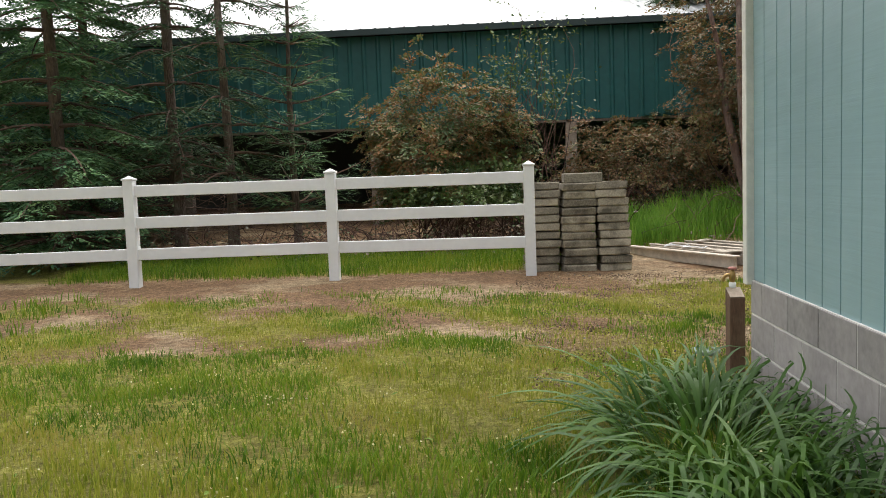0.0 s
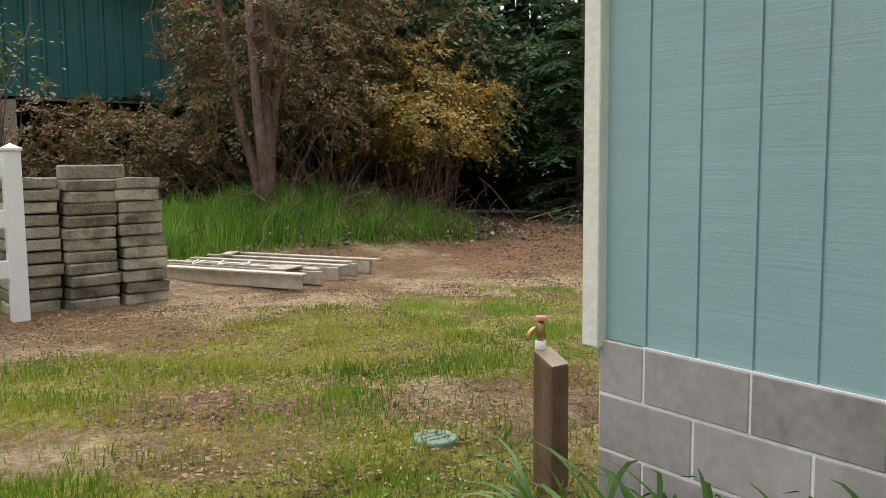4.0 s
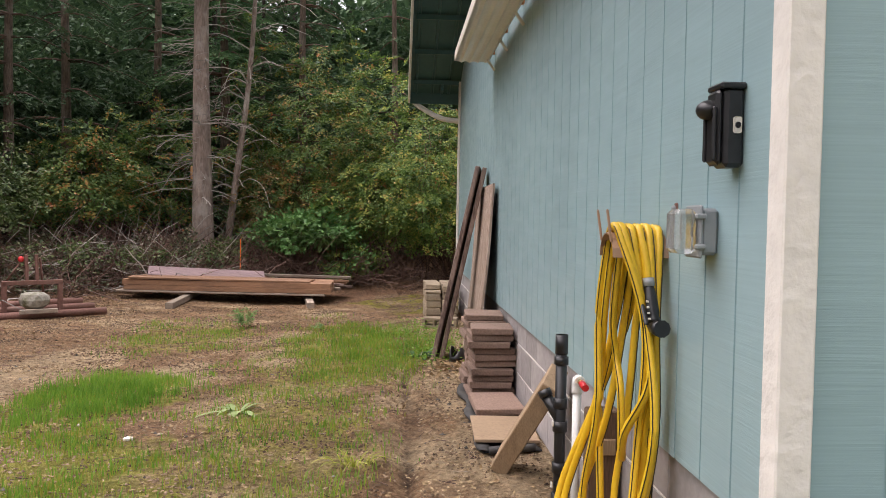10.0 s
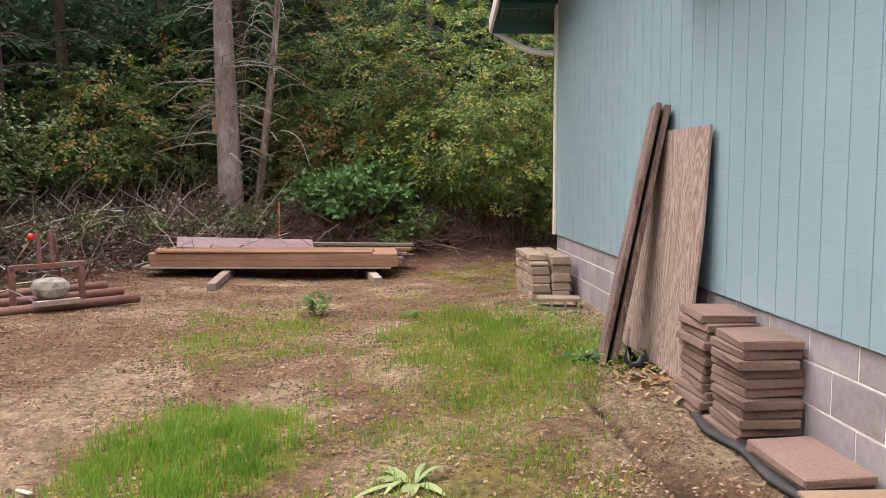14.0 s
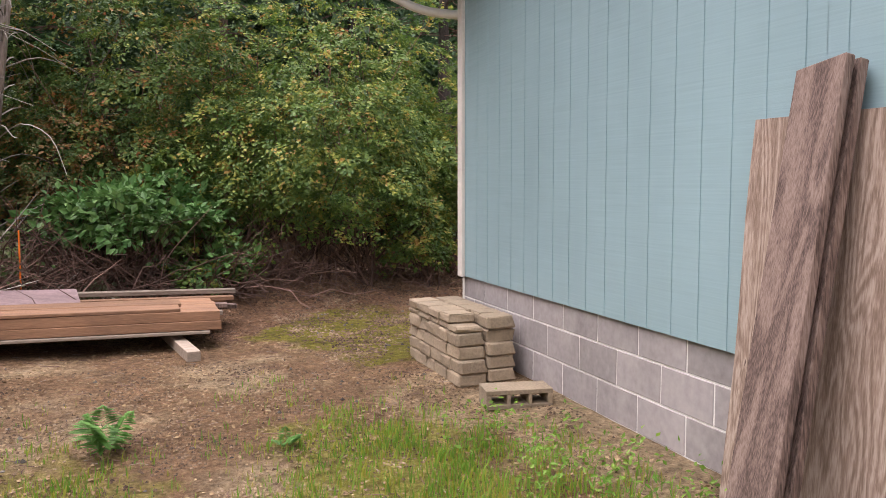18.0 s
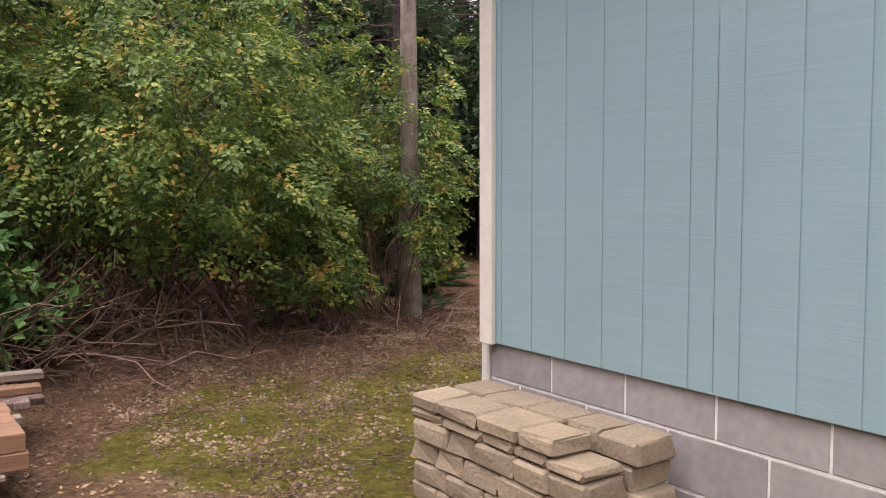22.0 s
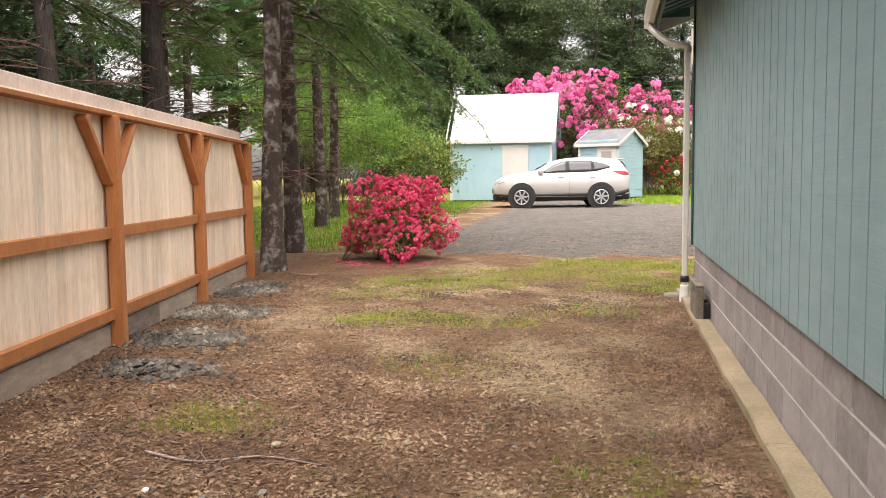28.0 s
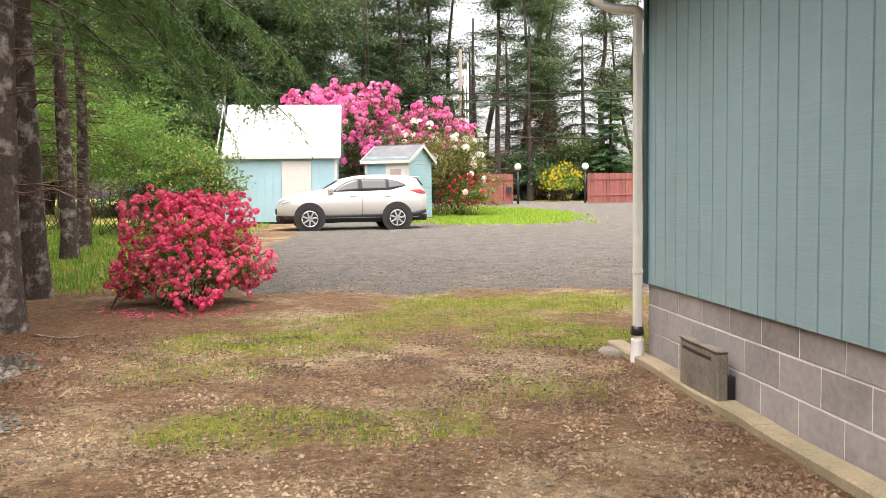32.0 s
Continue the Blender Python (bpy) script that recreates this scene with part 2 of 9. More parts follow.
M_VINYL = mat("white_vinyl", (0.82, 0.82, 0.83), rough=0.35, vary=0.03, fine=20, bump=0.05, stain=(0.62, 0.63, 0.58), stain_scale=2.5, stain_amount=0.25)
M_GUTTER = mat("white_gutter", (0.70, 0.68, 0.63), rough=0.4, vary=0.05, fine=18, bump=0.05, stain=(0.45, 0.42, 0.35), stain_scale=3, stain_amount=0.35)
M_PAVERGREY = mat("weathered_paver", (0.29, 0.255, 0.195), rough=0.95, vary=0.3, scale=3, fine=60, bump=0.6, dist=0.006, stain=(0.055, 0.047, 0.035), stain_scale=4.5, stain_amount=0.85, objvar=0.35, world=True)
M_PAVERRED = mat("brown_paver", (0.215, 0.142, 0.108), rough=0.95, vary=0.22, scale=4, fine=80, bump=0.5, dist=0.004, stain=(0.16, 0.11, 0.09), stain_scale=4, stain_amount=0.5, objvar=0.22, world=True)
M_TANSLAB = mat("tan_board", (0.31, 0.215, 0.135), rough=0.9, vary=0.12, scale=4, fine=60, bump=0.3, dist=0.003, stain=(0.19, 0.13, 0.08), stain_scale=4)
M_STONE = mat("tan_wall_stone", (0.305, 0.24, 0.165), rough=0.95, vary=0.15, scale=4, fine=55, bump=0.8, dist=0.008, stain=(0.22, 0.18, 0.13), stain_scale=5, stain_amount=0.5, objvar=0.3, world=True)
M_WEATHERED = grain_wood("weathered_plank", (0.07, 0.046, 0.038), (0.175, 0.118, 0.097), (0.28, 0.205, 0.17), 5.0, 0.13)
M_LUMBERX = mat("stacked_lumber", (0.255, 0.14, 0.08), rough=0.85, vary=0.25, scale=2.5, fine=24, bump=0.5, dist=0.004, stretch=(9, 0.6, 9), stain=(0.17, 0.10, 0.07), stain_scale=2.5, objvar=0.3)
M_LUMBERGREY = mat("grey_lumber", (0.29, 0.235, 0.185), rough=0.9, vary=0.25, scale=2.5, fine=24, bump=0.5, dist=0.004, stretch=(9, 0.6, 9), stain=(0.2, 0.15, 0.12), stain_scale=2.5, objvar=0.3)
M_RACKWOOD = mat("bleached_rack_wood", (0.46, 0.40, 0.33), rough=0.9, vary=0.22, scale=2.5, fine=24, bump=0.5, dist=0.004, stretch=(5, 5, 5), stain=(0.26, 0.21, 0.16), stain_scale=3, stain_amount=0.5, objvar=0.2)
M_TIMBER = mat("sawn_timber", (0.31, 0.215, 0.13), rough=0.85, vary=0.2, scale=2.5, fine=22, bump=0.4, dist=0.003, stretch=(9, 9, 0.8), stain=(0.27, 0.18, 0.1), stain_scale=2.5, objvar=0.15)
M_POSTBROWN = mat("treated_post", (0.13, 0.075, 0.045), rough=0.85, vary=0.25, scale=3, fine=24, bump=0.4, dist=0.003, stretch=(9, 9, 0.8), stain=(0.25, 0.19, 0.12), stain_scale=4)
M_CEDAR = mat("cedar_frame", (0.40, 0.155, 0.05), rough=0.7, vary=0.16, scale=2, fine=24, bump=0.3, dist=0.003, stretch=(6, 6, 0.9), stain=(0.30, 0.11, 0.04), stain_scale=2, objvar=0.15)
M_PICKET = mat("fence_board", (0.80, 0.67, 0.52), rough=0.75, vary=0.14, scale=2.2, fine=22, bump=0.3, dist=0.002, stretch=(8, 8, 0.5), stain=(0.56, 0.37, 0.19), stain_scale=1.6, stain_amount=0.5, objvar=0.22, world=True)
M_CAP = mat("pale_cap_board", (0.60, 0.51, 0.44), rough=0.8, vary=0.12, scale=3, fine=22, bump=0.3, dist=0.002, objvar=0.15)
M_RUST = mat("rusty_steel", (0.20, 0.10, 0.078), rough=0.75, metal=0.2, vary=0.25, scale=4, fine=50, bump=0.4, dist=0.003, stain=(0.25, 0.16, 0.13), stain_scale=3)
M_MOSSROCK = mat("mossy_concrete", (0.33, 0.31, 0.26), rough=0.95, vary=0.2, fine=40, bump=0.6, stain=(0.10, 0.11, 0.03), stain_scale=7, stain_amount=0.9)
M_HANGER = mat("tan_painted_steel", (0.36, 0.22, 0.14), rough=0.5, vary=0.1, fine=30, bump=0.1)
M_HOSE = mat("yellow_hose", (0.72, 0.45, 0.02), rough=0.4, vary=0.08, fine=40, bump=0.1, dist=0.002)
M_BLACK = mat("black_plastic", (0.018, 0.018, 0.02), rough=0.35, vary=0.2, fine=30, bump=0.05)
M_BLACKSOFT = mat("black_rubber_sheet", (0.035, 0.034, 0.033), rough=0.75, vary=0.2, fine=30, bump=0.2, stain=(0.09, 0.08, 0.065), stain_scale=5)
M_STRIPE = mat("hose_stripe", (0.03, 0.025, 0.015), rough=0.5, vary=0.05, bump=0)
M_PVC = mat("white_pvc", (0.78, 0.78, 0.76), rough=0.3, vary=0.03, bump=0)
M_GREYBOX = mat("grey_cover", (0.28, 0.30, 0.31), rough=0.35, vary=0.05, bump=0.02)
M_BRASS = mat("brass", (0.45, 0.30, 0.12), rough=0.35, metal=0.9, vary=0.1, bump=0.05)
M_REDKNOB = mat("faded_red_paint", (0.55, 0.22, 0.18), rough=0.5, vary=0.1, bump=0.05)
M_RED = mat("red_plastic", (0.60, 0.02, 0.025), rough=0.4, vary=0.05, bump=0)
M_ORANGE = mat("orange_marker", (0.90, 0.19, 0.01), rough=0.5, vary=0.05, bump=0)
M_LID = mat("pale_green_lid", (0.12, 0.18, 0.125), rough=0.6, vary=0.15, fine=30, bump=0.2, stain=(0.16, 0.2, 0.13), stain_scale=9)
M_BARK = mat("fir_bark", (0.135, 0.095, 0.072), rough=0.95, vary=0.3, scale=4, fine=16, bump=1.0, dist=0.03, stretch=(3, 3, 0.7), stain=(0.30, 0.26, 0.22), stain_scale=2.2, stain_amount=0.55)
M_BARKPALE = mat("pale_bark", (0.23, 0.175, 0.145), rough=0.95, vary=0.3, scale=4, fine=18, bump=1.0, dist=0.02, stretch=(3, 3, 0.6), stain=(0.42, 0.38, 0.34), stain_scale=2.8, stain_amount=0.7)
M_BARKSPRUCE = mat("spruce_bark", (0.058, 0.042, 0.034), rough=0.95, vary=0.3, scale=5, fine=22, bump=1.0, dist=0.02, stretch=(2, 2, 1.3), stain=(0.48, 0.43, 0.39), stain_scale=5, stain_amount=0.75)
M_BARKDARK = mat("dark_bark", (0.055, 0.042, 0.036), rough=0.95, vary=0.3, scale=4, fine=16, bump=0.9, dist=0.02, stretch=(3, 3, 0.7), stain=(0.13, 0.12, 0.10), stain_scale=2.5, stain_amount=0.5)
M_TWIG = mat("twigs", (0.14, 0.083, 0.064), rough=0.95, vary=0.2, scale=3, bump=0, island=0.6)
M_TWIGPALE = mat("grey_twigs", (0.30, 0.27, 0.24), rough=0.95, vary=0.2, scale=3, bump=0, island=0.5)
M_SCAR = mat("bare_wood_scar", (0.50, 0.28, 0.13), rough=0.8, vary=0.15, fine=40, bump=0.3)
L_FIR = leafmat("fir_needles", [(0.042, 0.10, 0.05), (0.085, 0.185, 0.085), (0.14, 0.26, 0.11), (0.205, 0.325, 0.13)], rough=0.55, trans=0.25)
# Darker copy of the fir tints: forest shade is put into the needle colour.
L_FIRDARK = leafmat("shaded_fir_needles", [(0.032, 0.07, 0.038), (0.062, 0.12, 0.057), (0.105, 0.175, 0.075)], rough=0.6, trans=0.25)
L_SPRUCE = leafmat("spruce_needles", [(0.05, 0.105, 0.03), (0.095, 0.175, 0.048), (0.16, 0.25, 0.07)], rough=0.55, trans=0.35)
L_SHRUB = leafmat("shrub_leaves", [(0.045, 0.10, 0.028), (0.09, 0.175, 0.04), (0.15, 0.245, 0.055), (0.105, 0.185, 0.045), (0.22, 0.31, 0.065), (0.42, 0.44, 0.09), (0.44, 0.27, 0.08)], trans=0.35, patch_scale=4.2, patch_share=0.68)
L_SHRUBRUSSET = leafmat("russet_tinted_shrub_leaves", [(0.04, 0.09, 0.028), (0.075, 0.15, 0.04), (0.12, 0.20, 0.05), (0.08, 0.15, 0.04), (0.18, 0.25, 0.06), (0.38, 0.25, 0.07), (0.42, 0.15, 0.06)], trans=0.35, patch_scale=3.6, patch_share=0.68)
L_RUSSET = leafmat("russet_leaves", [(0.06, 0.10, 0.036), (0.10, 0.16, 0.05), (0.20, 0.165, 0.07), (0.34, 0.16, 0.065), (0.15, 0.22, 0.06)], trans=0.3, patch_scale=3.4, patch_share=0.65)
L_RUSSETDARK = leafmat("dark_russet_leaves", [(0.055, 0.075, 0.035), (0.10, 0.115, 0.045), (0.19, 0.135, 0.068), (0.30, 0.155, 0.075), (0.125, 0.145, 0.055), (0.32, 0.26, 0.10)], trans=0.3, patch_scale=3.4, patch_share=0.65)
L_RHODO = leafmat("rhododendron_leaves", [(0.06, 0.09, 0.025), (0.13, 0.15, 0.04), (0.24, 0.22, 0.06), (0.30, 0.20, 0.07)], trans=0.3)
L_GOLD = leafmat("golden_leaves", [(0.08, 0.10, 0.035), (0.16, 0.165, 0.045), (0.32, 0.25, 0.055), (0.44, 0.30, 0.055), (0.48, 0.27, 0.065), (0.20, 0.19, 0.06)], trans=0.3, patch_scale=3.4, patch_share=0.65)
L_HOLLY = leafmat("glossy_leaves", [(0.06, 0.15, 0.042), (0.10, 0.225, 0.065), (0.19, 0.33, 0.11)], rough=0.32, trans=0.2)
L_BRAMBLE = leafmat("bramble_leaves", [(0.035, 0.065, 0.025), (0.075, 0.125, 0.036), (0.125, 0.175, 0.05), (0.20, 0.21, 0.12)], trans=0.25, patch_scale=2.6)
L_BRIGHT = leafmat("spring_leaves", [(0.09, 0.19, 0.035), (0.17, 0.30, 0.055), (0.27, 0.40, 0.09)], trans=0.4)
L_GRASS = leafmat("grass_blades", [(0.06, 0.135, 0.010), (0.115, 0.215, 0.014), (0.19, 0.285, 0.022), (0.30, 0.32, 0.04)], trans=0.35, patch_scale=1.2)
L_GRASSDRY = leafmat("yellowing_grass", [(0.175, 0.215, 0.021), (0.275, 0.31, 0.032), (0.365, 0.36, 0.058), (0.43, 0.35, 0.105)], trans=0.3)
L_GRASSBRIGHT = leafmat("fresh_grass", [(0.10, 0.23, 0.025), (0.17, 0.33, 0.04), (0.27, 0.42, 0.065)], trans=0.4)
# Brighter copy of the fresh grass tints; the verge's sunlight is painted in.
L_VERGE = leafmat("sunlit_verge_grass", [(0.20, 0.36, 0.03), (0.30, 0.47, 0.05), (0.42, 0.52, 0.09)], trans=0.4)
L_LILY = leafmat("strap_leaves", [(0.028, 0.08, 0.011), (0.06, 0.14, 0.018), (0.105, 0.195, 0.03)], rough=0.5, trans=0.3)
L_FERN = leafmat("fern_fronds", [(0.10, 0.25, 0.05), (0.16, 0.34, 0.08)], trans=0.35)
L_FERNDARK = leafmat("sword_fern", [(0.04, 0.10, 0.03), (0.075, 0.16, 0.045)], trans=0.25)
L_PINKRED = leafmat("azalea_blossom", [(0.60, 0.04, 0.12), (0.85, 0.10, 0.23), (0.92, 0.30, 0.42)], rough=0.6, trans=0.3)
L_PINK = leafmat("rhododendron_blossom", [(0.62, 0.07, 0.26), (0.80, 0.16, 0.40), (0.90, 0.36, 0.58)], rough=0.6, trans=0.3)
L_WHITEBLOOM = leafmat("white_blossom", [(0.75, 0.72, 0.58), (0.85, 0.84, 0.78)], rough=0.6, trans=0.2)
L_REDBLOOM = leafmat("red_blossom", [(0.42, 0.02, 0.03), (0.62, 0.06, 0.08)], rough=0.6, trans=0.2)
L_YELLOWBLOOM = leafmat("yellow_blossom", [(0.70, 0.50, 0.02), (0.80, 0.62, 0.05)], rough=0.6, trans=0.2)
L_LITTER = leafmat("leaf_litter", [(0.06, 0.036, 0.025), (0.13, 0.075, 0.048), (0.21, 0.125, 0.077), (0.31, 0.21, 0.135)], rough=0.85, trans=0.0)
L_STRAW = leafmat("straw_litter", [(0.16, 0.10, 0.05), (0.27, 0.18, 0.09), (0.40, 0.30, 0.17)], rough=0.85, trans=0.0)
L_WEEDPALE = leafmat("pale_weed_leaves", [(0.16, 0.24, 0.07), (0.24, 0.32, 0.11), (0.32, 0.38, 0.16)], trans=0.2)
L_SEED = leafmat("pale_seed_heads", [(0.42, 0.42, 0.16), (0.60, 0.56, 0.26), (0.68, 0.64, 0.42)], rough=0.7, trans=0.2)
# Pine tints greyed and lightened: the haze of distance is in the colour.
L_FARPINE = leafmat("haze_tinted_pine_needles", [(0.065, 0.11, 0.055), (0.115, 0.17, 0.08), (0.18, 0.24, 0.105)], rough=0.6, trans=0.3)
L_HEAP = leafmat("crushed_grey_stone", [(0.030, 0.026, 0.021), (0.072, 0.063, 0.051), (0.125, 0.11, 0.09), (0.29, 0.26, 0.215)], rough=0.85, trans=0.0)
L_IVY = leafmat("trailing_bramble_leaves", [(0.05, 0.055, 0.03), (0.09, 0.115, 0.05), (0.19, 0.21, 0.12), (0.20, 0.12, 0.09), (0.42, 0.41, 0.34)], rough=0.4, trans=0.2, patch_scale=2.5)
L_GRAVEL = leafmat("gravel_stones", [(0.028, 0.023, 0.018), (0.07, 0.06, 0.048), (0.12, 0.105, 0.088), (0.24, 0.22, 0.19)], rough=0.85, trans=0.0)

# ---- helpers ----
WORLD_OF = {}


def thing(name, x, y, z, label, category, group="", kind=""):
    """An empty at a thing's base; its parts are built in world coordinates under it."""
    ob = new(name)
    ob.matrix_basis = Matrix.Translation((x, y, z))
    ob.empty_display_size = 0.1
    WORLD_OF[ob.name] = ob.matrix_basis.copy()
    return tagged(ob, label, category, group, kind)


STUFF = ("branchwork", "dead_branchwork", "stem_tangle", "foliage", "needles", "blossom")


def hang(ob, parent, label=""):
    if ob.name.split(".")[0] in STUFF:
        ob["kind"] = "stuff"
    if parent is not None:
        ob.parent = parent
        ob.matrix_parent_inverse = WORLD_OF.get(parent.name, Matrix.Identity(4)).inverted()
    if label:
        ob["label"] = label
    return ob


def part(name, bm, material, parent, label="", smooth=False):
    """One bmesh as one mesh object under a thing or under a part."""
    me = bpy.data.meshes.new(name)
    bm.to_mesh(me)
    bm.free()
    if smooth:
        me.polygons.foreach_set("use_smooth", [True] * len(me.polygons))
    me.materials.append(material)
    return hang(new(name, me), parent, label)


def raw(name, V, F, material, parent=None, label="", smooth=False):
    """A mesh from vertex and face arrays; F is an (n, 3) or (n, 4) array."""
    V, F = np.asarray(V, np.float32), np.asarray(F, np.int32)
    me = bpy.data.meshes.new(name)
    k = F.shape[1]
    me.vertices.add(len(V))
    me.vertices.foreach_set("co", V.ravel())
    me.loops.add(F.size)
    me.loops.foreach_set("vertex_index", F.ravel())
    me.polygons.add(len(F))
    me.polygons.foreach_set("loop_start", np.arange(len(F), dtype=np.int32) * k)
    me.polygons.foreach_set("loop_total", np.full(len(F), k, np.int32))
    me.polygons.foreach_set("use_smooth", np.full(len(F), smooth, bool))
    me.update(calc_edges=True)
    me.materials.append(material)
    return hang(new(name, me), parent, label)


def bm_box(x0, y0, z0, x1, y1, z1, bevel=0.004, bm=None):
    own = bm if bm is not None else bmesh.new()
    made = bmesh.ops.create_cube(own, size=1.0)["verts"]
    for v in made:
        v.co = Vector(((x0 + x1) / 2 + v.co.x * (x1 - x0), (y0 + y1) / 2 + v.co.y * (y1 - y0), (z0 + z1) / 2 + v.co.z * (z1 - z0)))
    if bevel:
        edges = list({e for v in made for e in v.link_edges})
        bmesh.ops.bevel(own, geom=edges, offset=bevel, segments=1, affect="EDGES")
    return own


def slab(name, x0, y0, z0, x1, y1, z1, material, parent, label="", bevel=0.004):
    return part(name, bm_box(min(x0, x1), min(y0, y1), min(z0, z1), max(x0, x1), max(y0, y1), max(z0, z1), bevel), material, parent, label)


def bm_beam(a, b, w, d, side=(0, 0, 1), bevel=0.004, warp=0.0):
    """A squared beam from a to b, w wide across the side direction and d deep along it."""
    a, b, s = Vector(a), Vector(b), Vector(side)
    ax = (b - a).normalized()
    r = ax.cross(s).normalized()
    u = r.cross(ax).normalized()
    L0 = (b - a).length
    bm = bm_box(-w / 2, 0, -d / 2, w / 2, L0, d / 2, bevel)
    m = Matrix((r, ax, u)).transposed().to_4x4()
    m.translation = a
    bm.transform(m)
    return bm


def beam(name, a, b, w, d, material, parent, label="", side=(0, 0, 1), bevel=0.004):
    return part(name, bm_beam(a, b, w, d, side, bevel), material, parent, label)


def tube_arrays(points, radii, sides=8):
    """Vertices and quads of a tube along points."""
    P, R = np.asarray(points, float), np.asarray(radii, float)
    T = np.gradient(P, axis=0)
    T /= np.linalg.norm(T, axis=1)[:, None] + 1e-9
    ref = np.array([0.0, 0.0, 1.0]) if abs(T[0][2]) < 0.9 else np.array([1.0, 0.0, 0.0])
    A = np.cross(T, ref)
    A /= np.linalg.norm(A, axis=1)[:, None] + 1e-9
    B = np.cross(T, A)
    ang = np.linspace(0, 2 * np.pi, sides, endpoint=False)
    V = P[:, None] + R[:, None, None] * (np.cos(ang)[None, :, None] * A[:, None] + np.sin(ang)[None, :, None] * B[:, None])
    n = len(P)
    i = np.arange(n - 1)[:, None] * sides
    j = np.arange(sides)[None]
    k = (j + 1) % sides
    F = np.stack([i + j, i + k, i + sides + k, i + sides + j], -1).reshape(-1, 4)
    caps = []
    if sides == 4:
        caps = [[0, 1, 2, 3], [(n - 1) * 4 + q for q in (3, 2, 1, 0)]]
    return V.reshape(-1, 3), (np.vstack([F, caps]) if caps else F)


def join_arrays(pieces):
    Vs, Fs, off = [], [], 0
    for V, F in pieces:
        Vs.append(V)
        Fs.append(F + off)
        off += len(V)
    return np.vstack(Vs), np.vstack(Fs)


def tube(name, points, radius, material, parent, label="", sides=10):
    r = radius if hasattr(radius, "__len__") else [radius] * len(points)
    V, F = tube_arrays(points, r, sides)
    n = len(V)
    ob = raw(name, V, F, material, parent, label, smooth=True)
    bm = bmesh.new()
    bm.from_mesh(ob.data)
    bm.verts.ensure_lookup_table()
    for ring in (list(range(sides))[::-1], list(range(n - sides, n))):
        try:
            bm.faces.new([bm.verts[q] for q in ring])
        except ValueError:
            pass
    bm.to_mesh(ob.data)
    bm.free()
    return ob


def spline(points, steps=8):
    """A smooth run of points through the given ones."""
    P = np.asarray(points, float)
    Q = np.vstack([2 * P[0] - P[1], P, 2 * P[-1] - P[-2]])
    out = []
    for i in range(1, len(Q) - 2):
        for s in np.linspace(0, 1, steps, endpoint=False):
            a, b, c, d = Q[i - 1], Q[i], Q[i + 1], Q[i + 2]
            out.append(0.5 * (2 * b + (c - a) * s + (2 * a - 5 * b + 4 * c - d) * s * s + (3 * b - a - 3 * c + d) * s ** 3))
    out.append(P[-1])
    return np.array(out)


def leaves(pos, way, up, length, width, fold=0.15):
    """Diamond leaves, two triangles each, slightly folded: vertex and face arrays."""
    way = way / (np.linalg.norm(way, axis=1)[:, None] + 1e-9)
    side = np.cross(way, up)
    side /= np.linalg.norm(side, axis=1)[:, None] + 1e-9
    nrm = np.cross(side, way)
    l, w = np.asarray(length)[:, None], np.asarray(width)[:, None]
    mid = pos + way * l * 0.45
    V = np.stack([pos, mid + side * w / 2 + nrm * w * fold, pos + way * l, mid - side * w / 2 + nrm * w * fold], 1)
    n = len(pos)
    b = np.arange(n)[:, None] * 4
    F = np.concatenate([b + np.array([[0, 1, 2]]), b + np.array([[0, 2, 3]])], 1).reshape(-1, 3)
    return V.reshape(-1, 3), F


def unit(v):
    return v / (np.linalg.norm(v, axis=-1)[..., None] + 1e-9)


def lumps(x, y, seed=0.0):
    """Smooth pseudo-random field of the plane, about -1 to 1."""
    return (np.sin(1.7 * x + 2.3 * y + seed) + np.sin(-2.9 * x + 1.3 * y + 1.7 * seed + 1) + np.sin(0.7 * x - 3.1 * y + 2.1 * seed + 2) + np.sin(4.1 * x + 3.7 * y + seed * 3)) / 4


def smooth01(t):
    t = np.clip(t, 0, 1)
    return t * t * (3 - 2 * t)


def ground(x, y):
    """Height of the ground."""
    x, y = np.asarray(x, float), np.asarray(y, float)
    z = -0.075 + 0.0 * x
    z = z + 0.36 * np.clip((-11 - y) / 17, 0, 1) + 0.021 * np.clip(-28 - y, 0, 70)
    z = z + 0.07 * smooth01((y - 2.5) / 2.5) + 0.03 * np.clip(y - 5, 0, 30)
    z = z + 0.52 * np.exp(-(((x + 6.9) / 2.1) ** 2 + ((y - 8.5) / 1.1) ** 2))
    z = z + 0.22 * smooth01((x - 1.6) / 2.5) * smooth01((y + 3) / 3)
    z = z + 0.03 * smooth01(1 - np.abs(y - 0.0) / 0.7) * ((x < 0.1) & (x > -9.8))
    for cx, cy, sx, sy, h in ((3.1, 5.0, 0.8, 0.9, 0.32), (1.9, 6.5, 1.2, 0.7, 0.40), (0.2, 7.5, 1.4, 0.6, 0.34)):
        z = z + h * np.exp(-(((x - cx) / sx) ** 2 + ((y - cy) / sy) ** 2))
    rut = np.exp(-((y - 0.78 - 0.05 * np.sin(x * 1.3)) / 0.07) ** 2) * smooth01((x + 11.5) / 1.0) * smooth01((-3.2 - x) / 1.5)
    z = z - 0.055 * rut
    z = z + 0.012 * lumps(x * 1.1, y * 1.1, 3) + 0.006 * lumps(x * 4, y * 4, 5)
    return z


def on(x, y):
    return float(ground(x, y))

